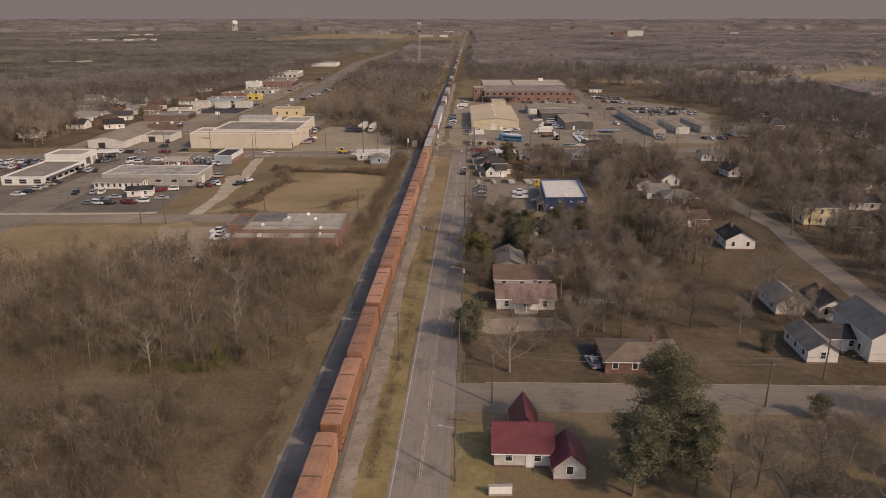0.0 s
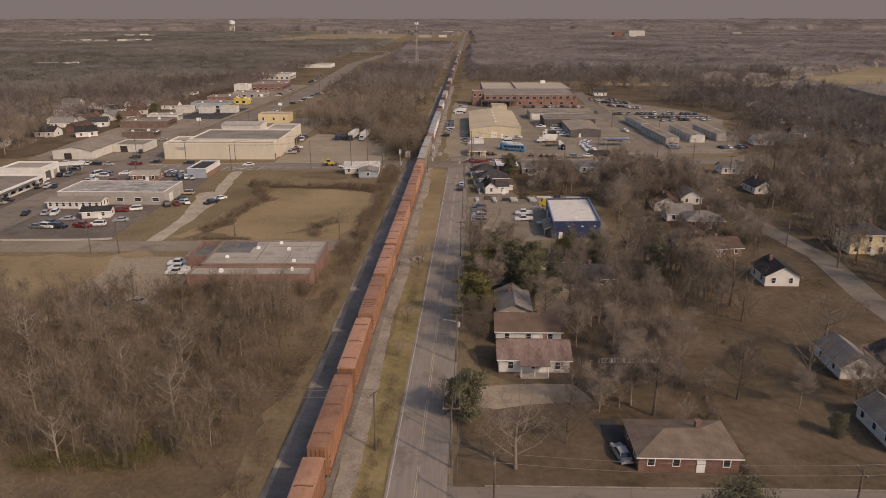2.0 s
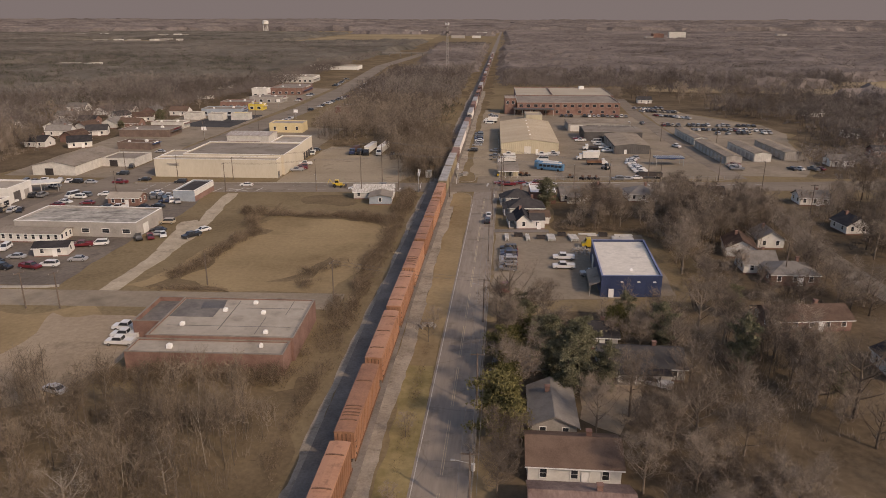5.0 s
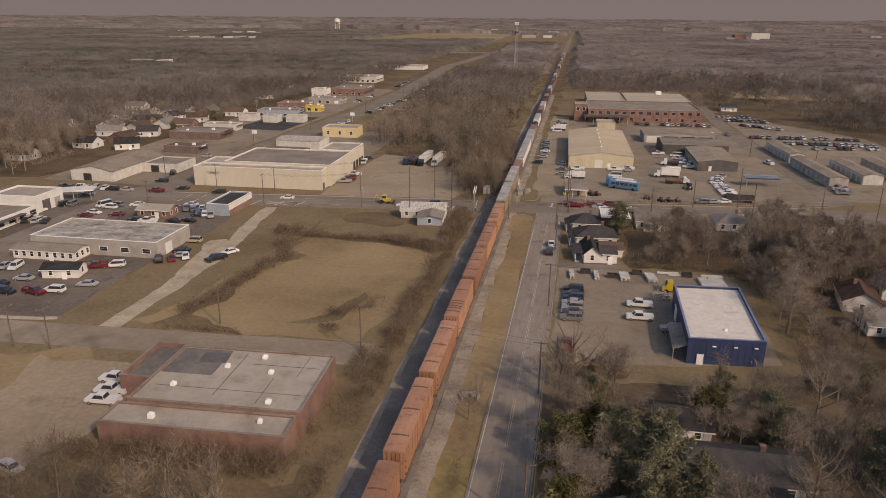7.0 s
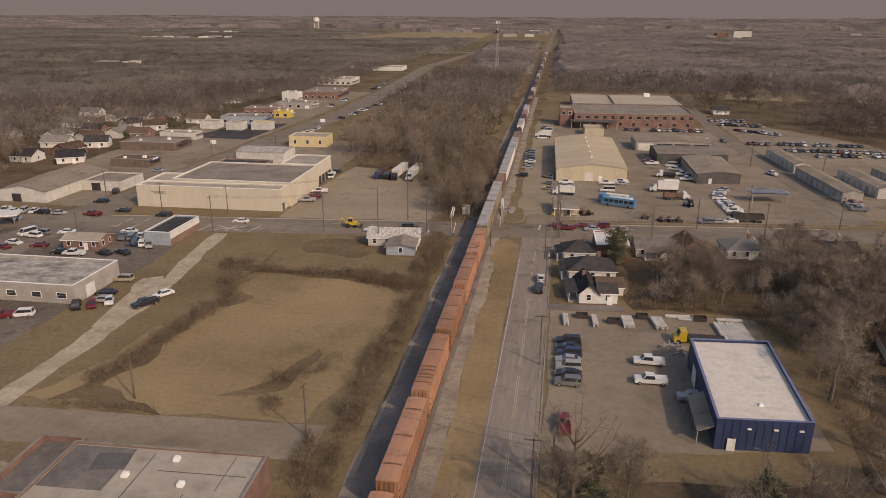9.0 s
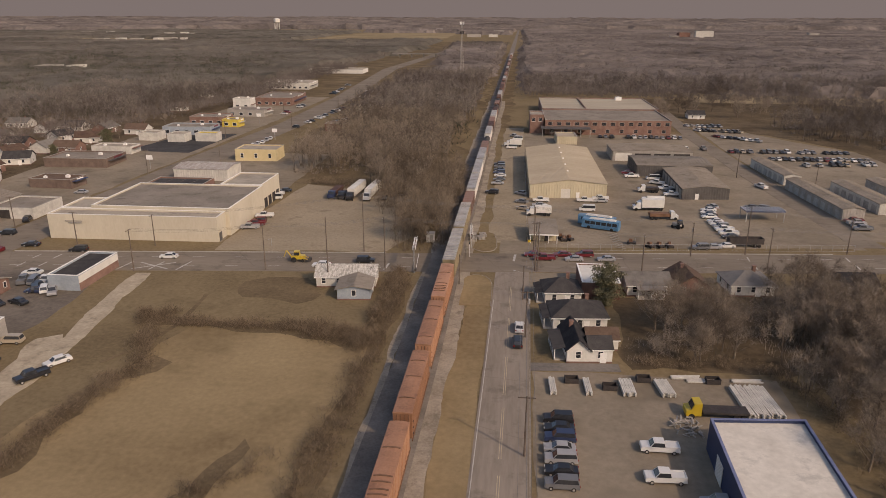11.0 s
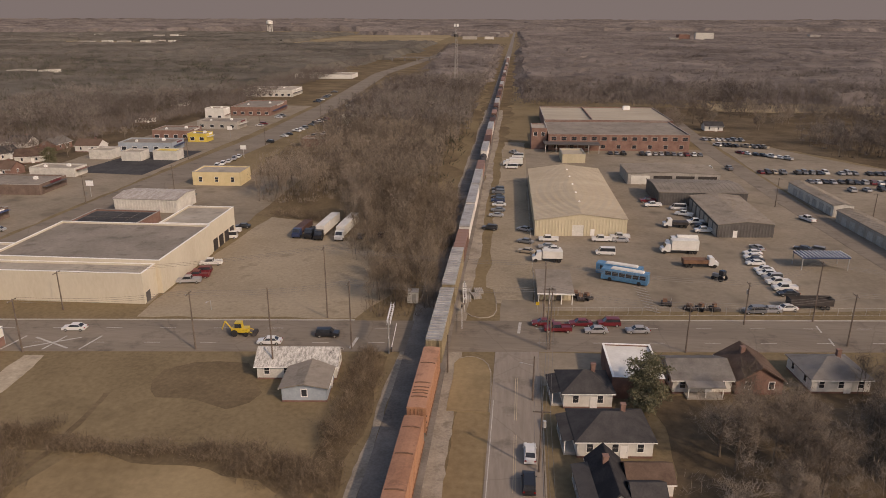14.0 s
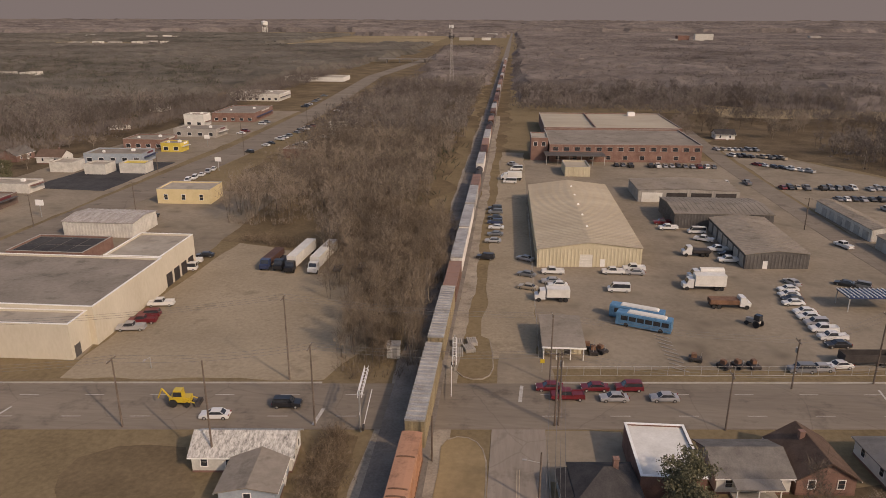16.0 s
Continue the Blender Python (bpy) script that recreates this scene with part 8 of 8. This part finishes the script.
for z in (0.1, 1.85):
    part("rail", Shape().rod((4, cross_y(4) + 10.2, z), (91, cross_y(91) + 10.2, z), 0.03, n=5), GALV, fn)
for i in range(22):
    part("post", Shape().rod((0, 0, 0), (0, 0, 1.9), 0.04, n=5), GALV, fn, "", pose(2.2 + i * 0.02, 347 + i * 5, 0))
part("rail", Shape().rod((2.2, 347, 1.85), (2.7, 452, 1.85), 0.03, n=5), GALV, fn)
cv = thing("culvert", -11.4, 203.2, 0, 10, "concrete culvert headwall in the ditch", "culvert")
part("headwall", Shape().box(0, 0, -0.1, 2.4, 0.5, 1.0), CONCRETE, cv)
part("wing_wall", Shape().box(-1.4, -0.7, -0.1, 0.3, 1.5, 0.7, 20), CONCRETE, cv)
part("wing_wall", Shape().box(1.4, -0.7, -0.1, 0.3, 1.5, 0.7, -20), CONCRETE, cv)
part("pipe_mouth", Shape().rod((0, -0.26, 0.35), (0, -0.3, 0.35), 0.32, n=12), STEEL_DARK, cv)
gf = thing("garden_fence", 41.2, 133.2, 0, 0, "low weathered wire fence along the garden", "fence")
for i in range(13):
    part("post", Shape().box(-0.03 * i, -2.0 * i, 0, 0.12, 0.12, 1.25), WOOD_POLE, gf)
for z in (0.4, 0.8, 1.15):
    part("rail", Shape().rod((0, 0, z), (-0.4, -24.4, z), 0.03, n=4), WIRE, gf)
wf = thing("picket_fence", 31.5, 146.3, 0, 3, "short white board fence in the back garden", "fence")
for i in range(20):
    part("picket", Shape().box(-5.5 + i * 0.58, 0, 0, 0.4, 0.05, 1.1), TRIM, wf)
sgn = thing("sign_board", 5.2, 79.2, 0, 4, "white box sign on the lawn beside the road", "sign")
part("box", Shape().box(0, 0, 0.04, 3.2, 0.5, 1.56), GREY_WALL, sgn)
part("face", Shape().box(0, -0.27, 0.4, 3.0, 0.05, 1.1), TRIM, sgn)
for x, y, r in ((-152, 430, 0), (-124, 505, 0), (-152, 560, 0), (-128, 352, 0)):
    sp = thing("street_sign", x, y, 0, r, "shop sign on a pole beside the street", "sign", "shop signs")
    part("pole", Shape().rod((0, 0, 0), (0, 0, 5.5), 0.12, n=8), GALV, sp)
    part("board", Shape().box(0, 0, 4.0, 2.6, 0.3, 1.8), TRIM, sp)
setting("driveway", blob([(21, 127), (25, 127), (27.5, 114.5), (24, 114.5)], -0.1, 0.06, 0.1, 2, 91), BLACKTOP, "dark driveway strip beside the ranch house", "driveway")

# ---- far landmarks ----
ct = thing("cell_tower", -54.2, 850.0, 0, 20, "tall grey lattice telephone mast above the woods", "mast")
s = Shape()
H = 55.0
for k in range(3):
    a0 = 2 * math.pi * k / 3
    s.rod((2.2 * math.cos(a0), 2.2 * math.sin(a0), 0), (0.6 * math.cos(a0), 0.6 * math.sin(a0), H), 0.16, 0.12, 5)
for lev in range(18):
    r1, r2 = 2.2 - 1.6 * lev / 18, 2.2 - 1.6 * (lev + 1) / 18
    for k in range(3):
        a0, a1 = 2 * math.pi * k / 3, 2 * math.pi * (k + 1) / 3
        s.rod((r1 * math.cos(a0), r1 * math.sin(a0), lev * H / 18), (r2 * math.cos(a1), r2 * math.sin(a1), (lev + 1) * H / 18), 0.09, n=4)
part("lattice", s, GREY_WALL, ct)
for k in range(9):
    a0 = 2 * math.pi * k / 9
    part("antenna", Shape().box(1.9 * math.cos(a0), 1.9 * math.sin(a0), H - 2.5, 0.4, 0.4, 2.6), TRIM, ct)
for k in range(6):
    a0 = 2 * math.pi * k / 6
    part("antenna", Shape().box(1.7 * math.cos(a0), 1.7 * math.sin(a0), H - 11, 0.5, 0.5, 2.4), STEEL_DARK, ct)
wt = thing("water_tower", -1000, 3150, 0, 0, "white water tower on legs above far woods", "water tower")
part("tank", Shape().rod((0, 0, 31), (0, 0, 43), 13, 13, 18).rod((0, 0, 43), (0, 0, 47), 13, 3, 18).rod((0, 0, 27), (0, 0, 31), 5, 13, 18), WHITE, wt, smooth=False)
for k in range(6):
    a0 = 2 * math.pi * k / 6
    part("leg", Shape().rod((10 * math.cos(a0), 10 * math.sin(a0), 0), (10 * math.cos(a0), 10 * math.sin(a0), 30), 0.9, n=6), WHITE, wt)
ov = thing("overpass", -150, 1245, 0, 4, "road bridge over the main street", "bridge")
part("deck", Shape().box(0, 0, 4.6, 78, 10, 1.1), CONCRETE_DARK, ov)
for u in (-27, -9, 9, 27):
    part("pier", Shape().box(u, 0, 0, 1.6, 7, 4.6), CONCRETE_DARK, ov)
FAR_SITES = [(505, 2210, 46, 22, OFFWHITE), (455, 2230, 30, 17, BRICK_DARK), (430, 2225, 22, 9, GREY_WALL), (-125, 2290, 40, 8, GREY_WALL), (-70, 2310, 26, 7, OFFWHITE), (-1010, 1850, 30, 5, GREY_WALL), (-965, 1860, 16, 6, OFFWHITE),
             (-930, 1872, 24, 5, GREY_WALL), (-880, 1880, 14, 6, OFFWHITE), (-850, 1885, 22, 7, GREY_WALL), (-820, 1893, 12, 6, OFFWHITE), (-1060, 2310, 26, 8, GREY_WALL), (-1015, 2316, 20, 9, OFFWHITE), (-985, 2305, 14, 7, GREY_WALL),
             (-540, 945, 20, 5, GREY_WALL), (-510, 950, 9, 5, OFFWHITE), (-350, 2900, 34, 11, GREY_WALL), (-290, 2890, 22, 12, OFFWHITE), (900, 2500, 30, 12, GREY_WALL), (-60, 2600, 34, 12, OFFWHITE), (-1350, 2350, 30, 8, GREY_WALL), (-1280, 2360, 18, 8, OFFWHITE)]
for x, y, w, h, wl in FAR_SITES:
    hall("far_building", x, y, (x * 7) % 24 - 12, w, 24, h, wl, ROOF_GREY, "pale industrial building far behind the woods", "factory", group="far buildings")
FIELD = mat("far_field", (0.20, 0.152, 0.090), (0.31, 0.245, 0.152), s1=0.006, s2=0.05, var=0.1, rough=1.0, spec=0.0)
for k, poly in enumerate(FIELDS):
    setting("field", blob(poly, -0.2, 0.3, 4, 20, k + 30), FIELD, "pale dry field far beyond the town", "field")
